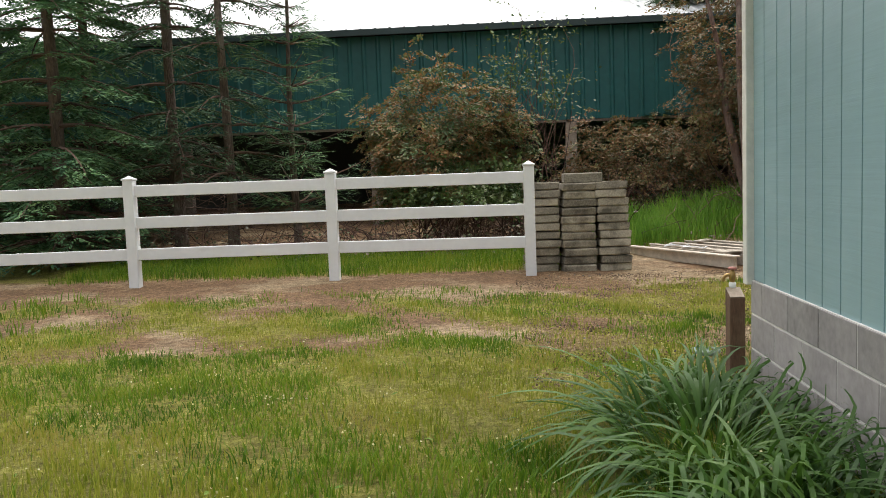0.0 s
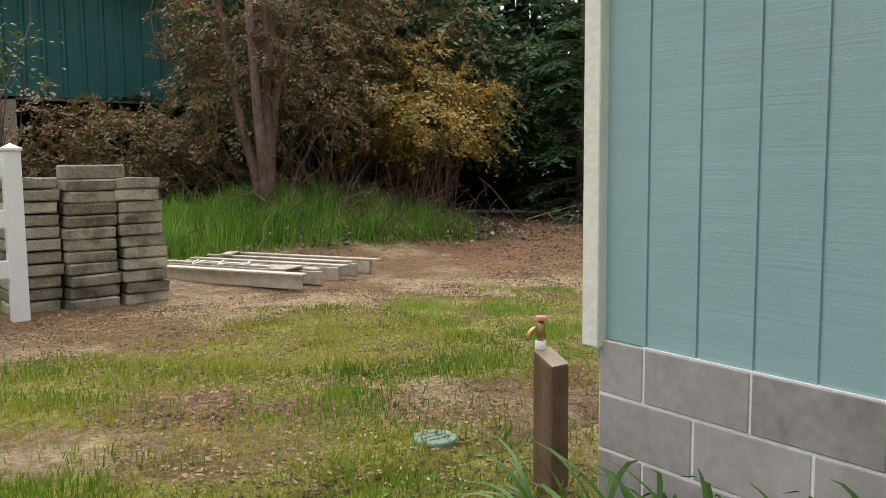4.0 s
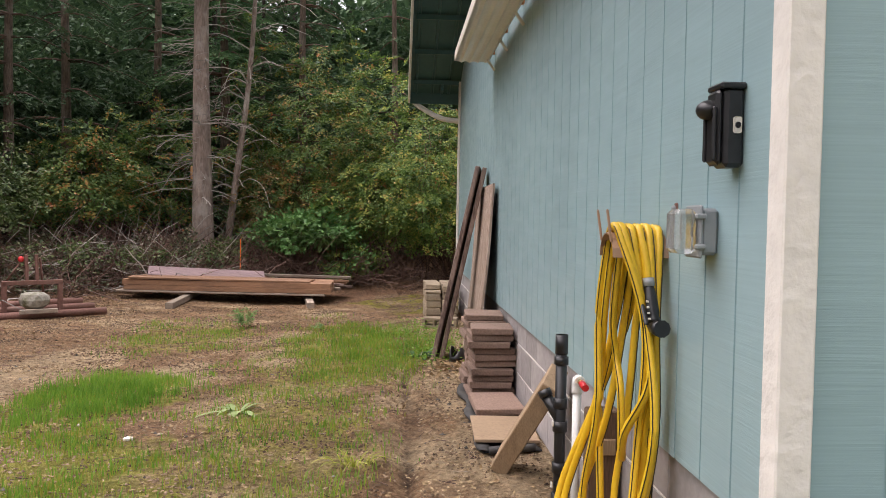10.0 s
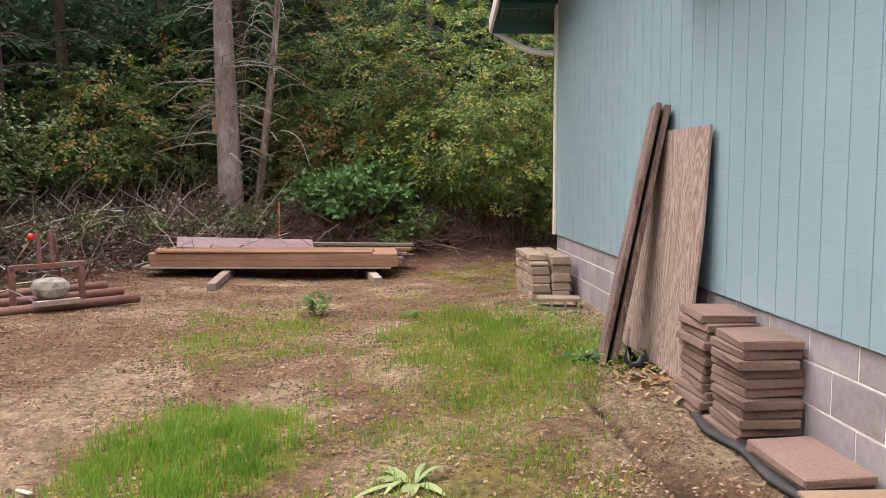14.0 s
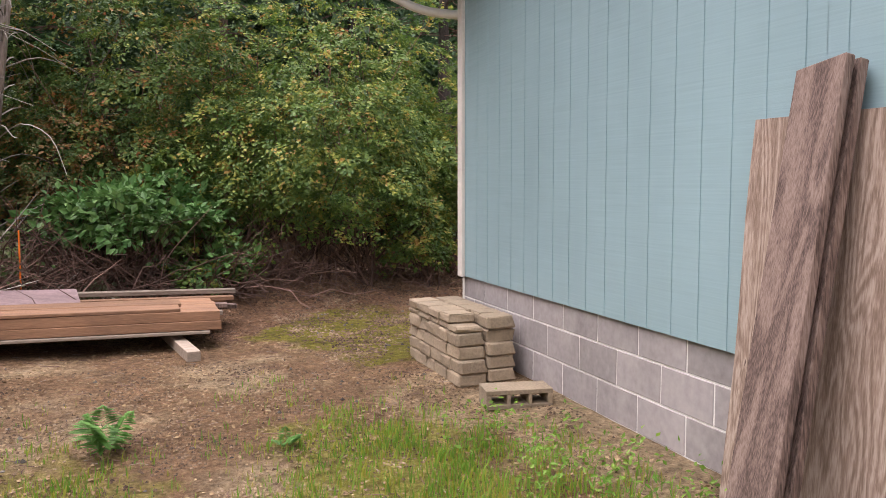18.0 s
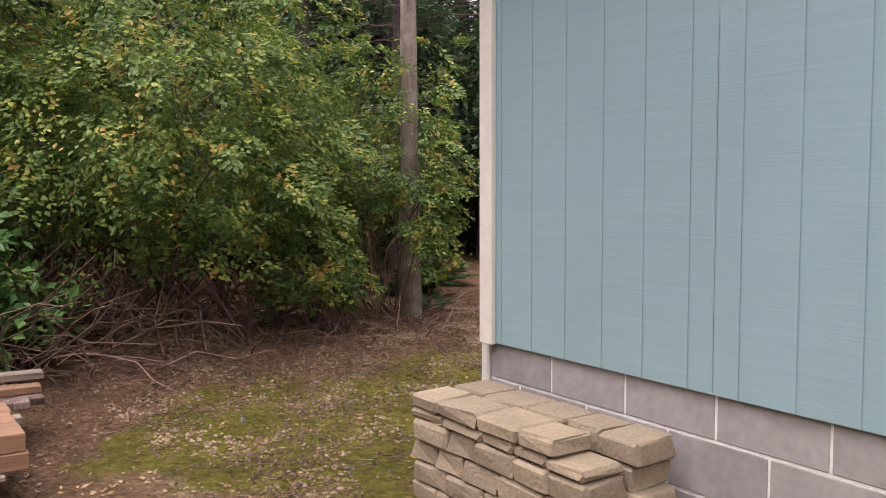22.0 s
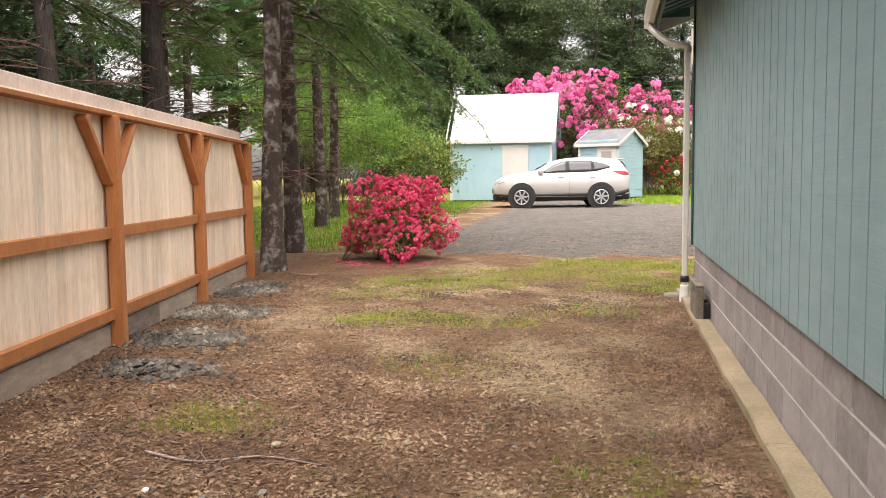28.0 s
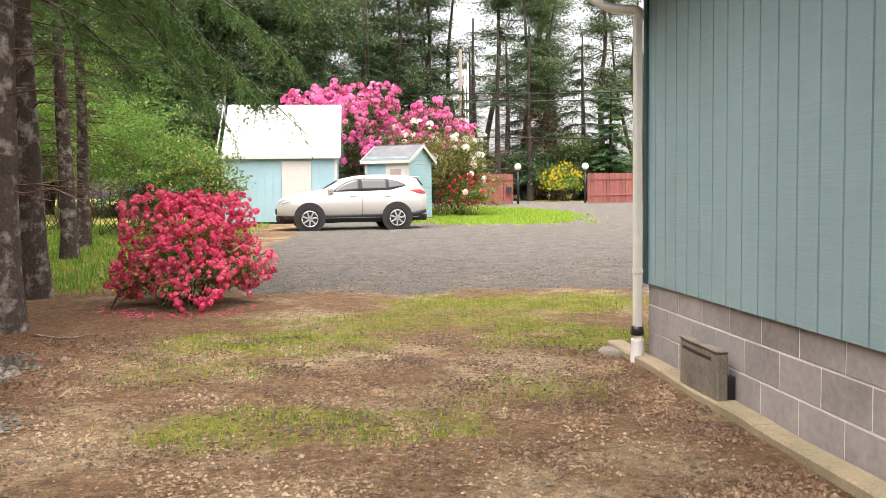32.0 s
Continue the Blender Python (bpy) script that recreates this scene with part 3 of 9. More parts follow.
# ---- ground ----


def patch(x, y, cx, cy, rx, ry, soft=0.5, seed=1.0):
    """A soft-edged uneven patch: 1 inside, 0 outside."""
    d = np.sqrt(((x - cx) / rx) ** 2 + ((y - cy) / ry) ** 2) + 0.32 * lumps(x * 1.6, y * 1.6, seed) + 0.24 * lumps(x * 5, y * 5, seed + 2) + 0.14 * lumps(x * 12, y * 12, seed + 4)
    return smooth01((1 + soft / 2 - d) / soft)


def zone_grass(x, y):
    """How much grass grows at a place, 0 to 1."""
    lawn = smooth01((-8.6 - x) / 1.6 + 0.25 * lumps(x, y, 4)) * smooth01((4.3 - y) / 1.0 + 0.3 * lumps(x, y, 7))
    g = 0.95 * lawn * np.clip(1.15 - smooth01((y - 0.2) / 1.4) * (0.62 - 0.85 * lumps(x * 1.15, y * 1.15, 21)), 0, 1)
    g = np.maximum(g, 0.8 * patch(x, y, -8.5, 2.9, 2.2, 1.3, seed=2))
    g = np.maximum(g, 1.0 * patch(x, y, -5.55, 2.85, 0.85, 0.5, 0.8, seed=3))
    g = np.maximum(g, 0.5 * patch(x, y, -6.6, 1.55, 2.2, 0.6, 0.9, seed=5))
    g = np.maximum(g, 0.65 * patch(x, y, -3.3, 1.35, 2.0, 0.75, 0.8, seed=6))
    g = np.maximum(g, 0.5 * patch(x, y, -2.6, 3.0, 1.2, 0.6, 0.9, seed=8))
    g = np.maximum(g, 0.9 * smooth01((x + 10.3) / 0.8) * smooth01((-4.2 - x) / 0.8) * smooth01((y - 6.9) / 0.6) * smooth01((9.5 - y) / 1.0))
    g = np.maximum(g, 0.7 * smooth01((y - 5.2) / 0.5) * smooth01((-9.5 - x) / 1.0) * smooth01((8.5 - y) / 1.0))
    for k, (cx, cy, rx, ry, q) in enumerate(((2.9, -10.2, 1.1, 0.7, 0.8), (0.9, -12.5, 1.1, 0.6, 0.8), (-0.4, -12.3, 0.9, 0.7, 0.8), (0.35, -10.2, 0.8, 0.9, 0.75), (1.6, -11.3, 1.6, 0.7, 0.6), (2.85, -7.4, 0.7, 0.5, 0.75), (1.95, -7.3, 0.5, 0.35, 0.7), (1.1, -8.1, 0.6, 0.5, 0.5), (3.5, -9.1, 0.8, 0.6, 0.5), (2.95, -4.0, 0.45, 0.35, 0.6), (0.75, -3.4, 0.4, 0.5, 0.45), (2.0, -5.6, 0.6, 0.5, 0.4))):
        g = np.maximum(g, 0.95 * q * patch(x, y, cx, cy, rx, ry, 0.9, seed=40 + k))
    g = np.maximum(g, 0.9 * smooth01((x - 5.2) / 1.0) * smooth01((-13.5 - y) / 1.5))
    g = np.maximum(g, 0.95 * patch(x, y, -2.6, -39.5, 3.5, 8.6, 0.3, seed=13))
    return np.clip(g, 0, 1)


def zone_moss(x, y):
    return np.clip(np.maximum(0.95 * patch(x, y, 1.0, 0.25, 1.1, 1.15, 0.8, seed=15), 0.75 * patch(x, y, 1.75, -1.5, 0.65, 1.4, 0.9, seed=16)), 0, 1)


def zone_stone(x, y):
    """Worn asphalt and gravel of the drive."""
    edge = -13.0 + 0.5 * lumps(x, y, 17) - 0.35 * np.clip(x - 2.2, 0, 9) ** 1.5
    s = smooth01((edge - y) / 0.9) * smooth01((4.6 + 0.03 * (y + 27) - x + 0.4 * lumps(x, y, 3)) / 0.8)
    s = s * (1 - smooth01((y + 20.5) / 5.0) * np.clip(0.15 + 0.6 * lumps(x * 1.3, y * 0.9, 19), 0, 0.36))
    s = s * smooth01((x + 14 - 0.14 * np.clip(-30 - y, 0, 60)) / 0.8 + 12 * (y > -60))
    return np.clip(s * (1 - patch(x, y, -2.6, -39.5, 3.5, 8.6, 0.3, seed=13)), 0, 1)


def zone_sand(x, y):
    """Dry pale sandy earth: along the north wall and in worn spots of the yard."""
    g = 0.85 * smooth01((0.85 - y + 0.25 * lumps(x * 2, y * 2, 61)) / 0.5) * smooth01((y + 0.1) / 0.1) * smooth01((x + 9.9) / 0.3) * smooth01((-0.9 - x) / 0.6)
    for k, (cx, cy, rx, ry) in enumerate(((-7.0, 4.1, 1.1, 0.6), (-5.9, 3.9, 0.9, 0.5), (-4.4, 3.55, 0.9, 0.4), (-4.6, 2.55, 0.5, 0.3), (-7.7, 2.5, 0.8, 0.5), (-3.9, 1.9, 0.6, 0.3), (-0.3, 1.8, 0.5, 0.3), (-8.6, 4.3, 0.9, 0.5), (1.4, -5.6, 0.5, 0.9), (1.1, -8.8, 0.6, 0.8))):
        g = np.maximum(g, 0.8 * patch(x, y, cx, cy, rx, ry, 0.9, seed=70 + k))
    return np.clip(g, 0, 1)


def zone_litter(x, y):
    """Dead leaves and needles under and before the trees."""
    a = smooth01((x - 0.6 + 0.6 * lumps(x, y, 20)) / 1.8) * smooth01((y + 6.5) / 2.0)
    b = smooth01((y - 4.6 + 0.5 * lumps(x, y, 21)) / 1.0) * smooth01((x + 6.5) / 1.5)
    c = smooth01((x - 3.6) / 1.0) * smooth01((y + 13.5) / 1.5)
    return np.clip(np.maximum.reduce([a, b, 0.8 * c]), 0, 1)


def ground_material():
    m = bpy.data.materials.new("yard_ground")
    m.use_nodes = True
    N, L = m.node_tree.nodes, m.node_tree.links
    bsdf = N["Principled BSDF"]
    bsdf.inputs["Roughness"].default_value = 0.95
    bsdf.inputs["Specular IOR Level"].default_value = 0.2
    tc = N.new("ShaderNodeTexCoord")

    def tex(scale, detail=6, rough=0.6):
        n = N.new("ShaderNodeTexNoise")
        n.inputs["Scale"].default_value, n.inputs["Detail"].default_value, n.inputs["Roughness"].default_value = scale, detail, rough
        L.new(tc.outputs["Object"], n.inputs["Vector"])
        return n.outputs[0]

    def ramp(value, *stops):
        r = N.new("ShaderNodeValToRGB")
        e = r.color_ramp.elements
        while len(e) < len(stops):
            e.new(0.5)
        for q, (p, c) in zip(e, stops):
            q.position, q.color = p, (*c, 1)
        L.new(value, r.inputs[0])
        return r.outputs[0]

    def mix(f, a, b):
        x = N.new("ShaderNodeMix")
        x.data_type = "RGBA"
        L.new(f, x.inputs[0])
        L.new(a, x.inputs[6])
        L.new(b, x.inputs[7])
        return x.outputs[2]

    def attr(name, other, gain=0.5):
        """A zone's strength, its edge broken up by noise."""
        a = N.new("ShaderNodeAttribute")
        a.attribute_name = name
        s = N.new("ShaderNodeMath")
        s.operation = "MULTIPLY_ADD"
        L.new(other, s.inputs[0])
        s.inputs[1].default_value = gain * 2
        s.inputs[2].default_value = -gain
        t = N.new("ShaderNodeMath")
        t.operation = "ADD"
        L.new(a.outputs["Fac"], t.inputs[0])
        L.new(s.outputs[0], t.inputs[1])
        r = N.new("ShaderNodeMapRange")
        r.inputs["From Min"].default_value, r.inputs["From Max"].default_value = 0.3, 0.7
        L.new(t.outputs[0], r.inputs["Value"])
        k = N.new("ShaderNodeMath")
        k.operation = "MULTIPLY"
        L.new(r.outputs[0], k.inputs[0])
        g = N.new("ShaderNodeMath")
        g.operation = "GREATER_THAN"
        g.inputs[1].default_value = 0.02
        L.new(a.outputs["Fac"], g.inputs[0])
        L.new(g.outputs[0], k.inputs[1])
        return k.outputs[0]

    coarse, mid, fine = tex(0.9), tex(7), tex(48, 9, 0.8)
    soil = ramp(fine, (0.32, (0.12, 0.07, 0.042)), (0.5, (0.285, 0.172, 0.096)), (0.66, (0.42, 0.28, 0.16)))
    pale = ramp(fine, (0.3, (0.19, 0.12, 0.07)), (0.5, (0.47, 0.345, 0.21)), (0.7, (0.66, 0.53, 0.36)))
    pr = N.new("ShaderNodeMapRange")
    pr.inputs["From Min"].default_value, pr.inputs["From Max"].default_value = 0.49, 0.62
    L.new(coarse, pr.inputs["Value"])
    col = mix(pr.outputs[0], soil, pale)
    col = mix(attr("sand", mid, 0.4), col, pale)
    litter = ramp(fine, (0.3, (0.10, 0.057, 0.037)), (0.5, (0.275, 0.155, 0.09)), (0.7, (0.43, 0.285, 0.175)))
    col = mix(attr("litter", mid, 0.35), col, litter)
    grass = ramp(fine, (0.3, (0.135, 0.125, 0.026)), (0.5, (0.30, 0.28, 0.06)), (0.7, (0.43, 0.375, 0.13)))
    col = mix(attr("grass", mid, 0.5), col, grass)
    moss = ramp(fine, (0.3, (0.085, 0.08, 0.012)), (0.5, (0.20, 0.18, 0.028)), (0.7, (0.30, 0.25, 0.07)))
    col = mix(attr("moss", mid, 0.5), col, moss)
    stone = ramp(fine, (0.3, (0.065, 0.058, 0.05)), (0.5, (0.20, 0.182, 0.16)), (0.7, (0.37, 0.345, 0.31)))
    col = mix(attr("stone", mid, 0.45), col, stone)
    dark = ramp(fine, (0.3, (0.018, 0.011, 0.008)), (0.7, (0.09, 0.055, 0.035)))
    col = mix(attr("turned", mid, 0.3), col, dark)
    blotch = N.new("ShaderNodeMapRange")
    blotch.inputs["From Min"].default_value, blotch.inputs["From Max"].default_value = 0.35, 0.68
    blotch.inputs["To Min"].default_value, blotch.inputs["To Max"].default_value = 0.58, 1.38
    L.new(tex(17, 7, 0.7), blotch.inputs["Value"])
    broad = N.new("ShaderNodeMapRange")
    broad.inputs["From Min"].default_value, broad.inputs["From Max"].default_value = 0.33, 0.67
    broad.inputs["To Min"].default_value, broad.inputs["To Max"].default_value = 0.82, 1.20
    L.new(tex(3.3, 5, 0.6), broad.inputs["Value"])
    both = N.new("ShaderNodeMath")
    both.operation = "MULTIPLY"
    L.new(blotch.outputs[0], both.inputs[0])
    L.new(broad.outputs[0], both.inputs[1])
    mul = N.new("ShaderNodeMix")
    mul.data_type, mul.blend_type = "RGBA", "MULTIPLY"
    mul.inputs[0].default_value = 1.0
    L.new(col, mul.inputs[6])
    L.new(both.outputs[0], mul.inputs[7])
    col = mul.outputs[2]
    L.new(col, bsdf.inputs["Base Color"])
    bp = N.new("ShaderNodeBump")
    bp.inputs["Strength"].default_value, bp.inputs["Distance"].default_value = 1.0, 0.06
    ad = N.new("ShaderNodeMath")
    ad.operation = "ADD"
    L.new(fine, ad.inputs[0])
    L.new(mid, ad.inputs[1])
    L.new(ad.outputs[0], bp.inputs["Height"])
    L.new(bp.outputs[0], bsdf.inputs["Normal"])
    return m


def build_ground():
    xs = np.concatenate([[-900, -400, -200, -120, -80, -60, -45, -35, -28, -24], np.arange(-21, -13, 0.4), np.arange(-13, 6, 0.085), np.arange(6, 14, 0.35), [16, 19, 23, 28, 35, 45, 60, 90, 150, 300, 900]])
    ys = np.concatenate([[-900, -400, -200, -130, -95, -80], np.arange(-70, -20, 1.0), np.arange(-20, -13, 0.35), np.arange(-13, 6.5, 0.085), np.arange(6.5, 14, 0.35), [16, 19, 23, 28, 35, 45, 60, 90, 150, 300, 900]])
    X, Y = np.meshgrid(xs, ys, indexing="ij")
    V = np.stack([X, Y, ground(X, Y)], -1).reshape(-1, 3)
    n = len(ys)
    i, j = np.meshgrid(np.arange(len(xs) - 1), np.arange(n - 1), indexing="ij")
    a = (i * n + j).ravel()
    F = np.stack([a, a + n, a + n + 1, a + 1], -1)
    ob = raw("ground", V, F, ground_material(), smooth=True)
    x, y = V[:, 0], V[:, 1]
    rut = np.exp(-((y - 0.78 - 0.05 * np.sin(x * 1.3)) / 0.065) ** 2) * smooth01((x + 11.5) / 1.0) * smooth01((-3.2 - x) / 1.5)
    by_kerb = 0.34 * smooth01(1 - np.abs(x - 0.5 + 0.12 * lumps(x * 2, y * 2, 3)) / 0.3) * np.clip(0.6 + lumps(x * 6, y * 6, 5), 0, 1) * (y < -0.5) * (y > -9)
    for name, v in (("grass", zone_grass(x, y)), ("moss", zone_moss(x, y)), ("stone", zone_stone(x, y)), ("litter", zone_litter(x, y)), ("sand", zone_sand(x, y)), ("turned", np.maximum(0.62 * rut, by_kerb))):
        at = ob.data.attributes.new(name, "FLOAT", "POINT")
        at.data.foreach_set("value", v.astype(np.float32))
    return tagged(ob, "bare brown yard earth with grass, moss and leaf litter", "ground", kind="structure")


build_ground()

# ---- the garage ----
W = 0.4064
LX, LY = 24 * W, 22 * W
BED1 = 0.36
SIDE_Z = 0.525
EAVE_Z = 3.10
SLOPE = 0.36
RIDGE_X = -LX / 2


def roof_z(x):
    """Underside of the roof over x."""
    return EAVE_Z + SLOPE * (LX / 2 - abs(x - RIDGE_X))


def siding_panel(name, along, a0, a1, face, outward, parent):
    """One grooved sheet on a wall: along 'x' or 'y' from a0 to a1, standing at face, facing outward (+1, -1)."""
    g, d, t = (0.0048, 0.0045, 0.014) if along == "x" else (0.0085, 0.012, 0.014) if outward > 0 else (0.006, 0.008, 0.014)
    lap = along == "y"
    s = [a0 + 0.0005, a0 + g - 0.0012, a0 + g] if lap else [a0 + 0.001]
    prof = [t - d, t - d, t] if lap else [t]
    p = a0 + (0.1016 if along == "x" else 0.2032)
    while p < a1 - 0.01:
        s += [p - g, p - g + 0.0012, p + g - 0.0012, p + g]
        prof += [t, t - d, t - d, t]
        p += 0.2032
    s += [a1 - g, a1 - g + 0.0012, a1 - 0.0005] if lap else [a1 - 0.001]
    prof += [t, t - d, t - d] if lap else [t]
    V, F = [], []
    for q, h in zip(s, prof):
        top = roof_z(q) if along == "x" else EAVE_Z
        for depth, z in ((h, SIDE_Z), (h, top), (0.0, SIDE_Z)):
            c = face + outward * depth
            V.append((q, c, z) if along == "x" else (c, q, z))
    for k in range(len(s) - 1):
        b = k * 3
        F += [[b, b + 3, b + 4, b + 1], [b, b + 2, b + 5, b + 3]]
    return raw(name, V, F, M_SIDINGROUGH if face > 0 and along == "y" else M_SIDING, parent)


def wall(name, along, length, face, outward, label):
    w = tagged(new(name), label, "wall", kind="structure")
    WORLD_OF[name] = Matrix.Identity(4)
    core0, core1 = face - outward * 0.11, face - outward * 0.002
    V, F = [], []
    if along == "x":
        pts = [(0.05 - length, SIDE_Z), (0, SIDE_Z), (0, roof_z(0)), (RIDGE_X, roof_z(RIDGE_X)), (0.05 - length, roof_z(0.05 - length))]
        V = [(x, c, z) for c in (core0, core1) for x, z in pts]
        bm = bmesh.new()
        vs = [bm.verts.new(v) for v in V]
        bm.faces.new(vs[:5])
        bm.faces.new(vs[5:][::-1])
        for k in range(5):
            bm.faces.new((vs[k], vs[5 + k], vs[5 + (k + 1) % 5], vs[(k + 1) % 5]))
        bmesh.ops.recalc_face_normals(bm, faces=bm.faces)
        part("wall_core", bm, M_SIDING, w)
    else:
        slab("wall_core", core0, -length, SIDE_Z, core1, 0, EAVE_Z, M_SIDING, w, bevel=0)
    a = 0.0
    while a < length - 0.01:
        siding_panel("siding_panel", along, -min(a + 1.2192, length), -a, face, outward, w)
        a += 1.2192
    return w


wall_north = wall("wall_north", "x", LX, 0.006, 1, "blue-green painted grooved plywood siding, gable wall")
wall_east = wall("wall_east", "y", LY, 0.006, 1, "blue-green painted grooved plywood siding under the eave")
wall_west = wall("wall_west", "y", LY, -LX + 0.046, -1, "blue-green painted grooved plywood siding")
gable = bmesh.new()
low_line = [(-LX, SIDE_Z), (0, SIDE_Z), (0, roof_z(0)), (RIDGE_X, roof_z(RIDGE_X)), (-LX, roof_z(-LX))]
inner_side, outer_side = ([gable.verts.new((x, y, z)) for x, z in low_line] for y in (-LY + 0.1, -LY - 0.02))
gable.faces.new(inner_side)
gable.faces.new(outer_side[::-1])
for k in range(5):
    gable.faces.new((inner_side[k], outer_side[k], outer_side[(k + 1) % 5], inner_side[(k + 1) % 5]))
bmesh.ops.recalc_face_normals(gable, faces=gable.faces)
wall_south = tagged(part("wall_south", gable, M_SIDING, None), "blue-green painted plywood wall", "wall", kind="structure")


def foundation(name, along, length, face, outward, first, label):
    """Three courses of running-bond concrete block with pale joints; each block is a piece."""
    f = tagged(new(name), label, "foundation", kind="structure")
    WORLD_OF[name] = Matrix.Identity(4)
    c0, c1 = face - outward * 0.19, face - outward * 0.004
    if along == "x":
        slab("mortar", -length + 0.003, c0, -0.45, -0.003, c1, SIDE_Z + 0.03, M_MORTAR, f, bevel=0)
    else:
        slab("mortar", c0, -length + 0.003, -0.45, c1, -0.003, SIDE_Z + 0.03, M_MORTAR, f, bevel=0)
    meshes = {}
    for row in range(5):
        z0 = BED1 + 0.2032 * (1 - row) - 0.2032
        half = (first + row) % 2 == 0
        s, stops = 0.0, []
        if half:
            stops.append((0.0, W / 2))
            s = W / 2
        while s < length - 0.01:
            stops.append((s, min(s + W, length)))
            s += W
        for p, q in stops:
            wide = round(q - p - 0.010, 4)
            if wide < 0.05:
                continue
            hgt = 0.1932 if row else SIDE_Z + 0.025 - BED1 - 0.005
            key = (wide, hgt)
            if key not in meshes:
                bm = bm_box(-wide / 2, -0.04, 0, wide / 2, 0, hgt, 0.003) if along == "x" else bm_box(-0.04, -wide / 2, 0, 0, wide / 2, hgt, 0.003)
                if outward < 0:
                    bm.transform(Matrix.Translation((0.04, 0, 0)) if along == "y" else Matrix.Translation((0, 0.04, 0)))
                me = bpy.data.meshes.new("block")
                bm.to_mesh(me)
                bm.free()
                me.materials.append(M_BLOCK)
                meshes[key] = me
            ob = new("block", meshes[key])
            c = -(p + q) / 2
            jit = random.uniform(-0.0012, 0.0012)
            ob.location = (c, face + jit, z0 + 0.005) if along == "x" else (face + jit, c, z0 + 0.005)
            hang(ob, f)
    return f


# ---- roof, eaves, gutters ----
roof = tagged(new("roof"), "dark green ribbed metal roof with white fascia", "roof", kind="structure")
WORLD_OF["roof"] = Matrix.Identity(4)
OUT, RAKE = 0.40, 0.72


def roof_half(sign):
    """One slope: sheet with ribs below, from the ridge to the eave."""
    x_e = OUT if sign > 0 else -LX - OUT
    pieces = []
    ys = np.arange(-LY - RAKE, RAKE + 0.001, 0.2286)
    zr, ze = roof_z(RIDGE_X) + 0.02, roof_z(x_e) + 0.02
    V, F = [], []
    for k, y in enumerate(ys):
        for dy, dz in ((-0.02, 0), (-0.012, -0.018), (0.012, -0.018), (0.02, 0)):
            V += [(RIDGE_X, y + dy, zr + dz), (x_e, y + dy, ze + dz)]
    n = len(V) // 2
    F = [[2 * k, 2 * k + 1, 2 * k + 3, 2 * k + 2] for k in range(n - 1)]
    raw("roof_sheet", V, F, M_GREENSOFFIT, roof)
    bm = bmesh.new()
    P = [(RIDGE_X, -LY - RAKE, zr + 0.004), (x_e, -LY - RAKE, ze + 0.004), (x_e, RAKE, ze + 0.004), (RIDGE_X, RAKE, zr + 0.004)]
    lo = [bm.verts.new(p) for p in P]
    hi = [bm.verts.new((p[0], p[1], p[2] + 0.025)) for p in P]
    bm.faces.new(lo)
    bm.faces.new(hi[::-1])
    for k in range(4):
        bm.faces.new((lo[k], hi[k], hi[(k + 1) % 4], lo[(k + 1) % 4]))
    bmesh.ops.recalc_face_normals(bm, faces=bm.faces)
    part("roof_skin", bm, M_ROOFING, roof)
    for k in range(1, 8):
        x = RIDGE_X + (x_e - RIDGE_X) * (k - 0.35) / 7.2
        beam("purlin", (x, 0.02, roof_z(x) - 0.03), (x, RAKE - 0.05, roof_z(x) - 0.03), 0.038, 0.06, M_GREENSOFFIT, roof)
    for y in (RAKE, -LY - RAKE):
        beam("rake_board", (RIDGE_X, y, roof_z(RIDGE_X) - 0.045), (x_e, y, roof_z(x_e) - 0.045), 0.03, 0.17, M_GUTTER, roof)


roof_half(1)
roof_half(-1)
# eave soffit boards of the east side
for y in np.arange(-LY - 0.55, 0.6, 1.22):
    slab("rafter_tail", 0.03, y - 0.02, EAVE_Z - 0.13, OUT - 0.02, y + 0.02, EAVE_Z - 0.03, M_GREENSOFFIT, roof)
slab("fascia", OUT - 0.025, -LY - RAKE, EAVE_Z - 0.27, OUT, RAKE, EAVE_Z - 0.10, M_GREENSOFFIT, roof)


def gutter(name, x, y0, y1, z, label):
    g = thing(name, x, y0, z, label, "gutter")
    prof = [(0, 0.0), (0, -0.10), (0.02, -0.125), (0.075, -0.125), (0.105, -0.06), (0.115, -0.012), (0.115, 0.0), (0.107, 0.0), (0.107, -0.012), (0.098, -0.06), (0.072, -0.117), (0.022, -0.117), (0.008, -0.098), (0.008, 0.0)]
    V = [(x + a, y, z + b) for y in (y0, y1) for a, b in prof]
    n = len(prof)
    F = [[k, (k + 1) % n, n + (k + 1) % n, n + k] for k in range(n)]
    raw("trough", V, F, M_GUTTER, g)
    for y in (y0, y1):
        slab("end_cap", x + 0.002, y - 0.004, z - 0.12, x + 0.108, y + 0.004, z, M_GUTTER, g)
    return g


gutter("gutter", OUT + 0.002, -LY - RAKE, RAKE, EAVE_Z - 0.09, "white aluminium gutter along the eave")


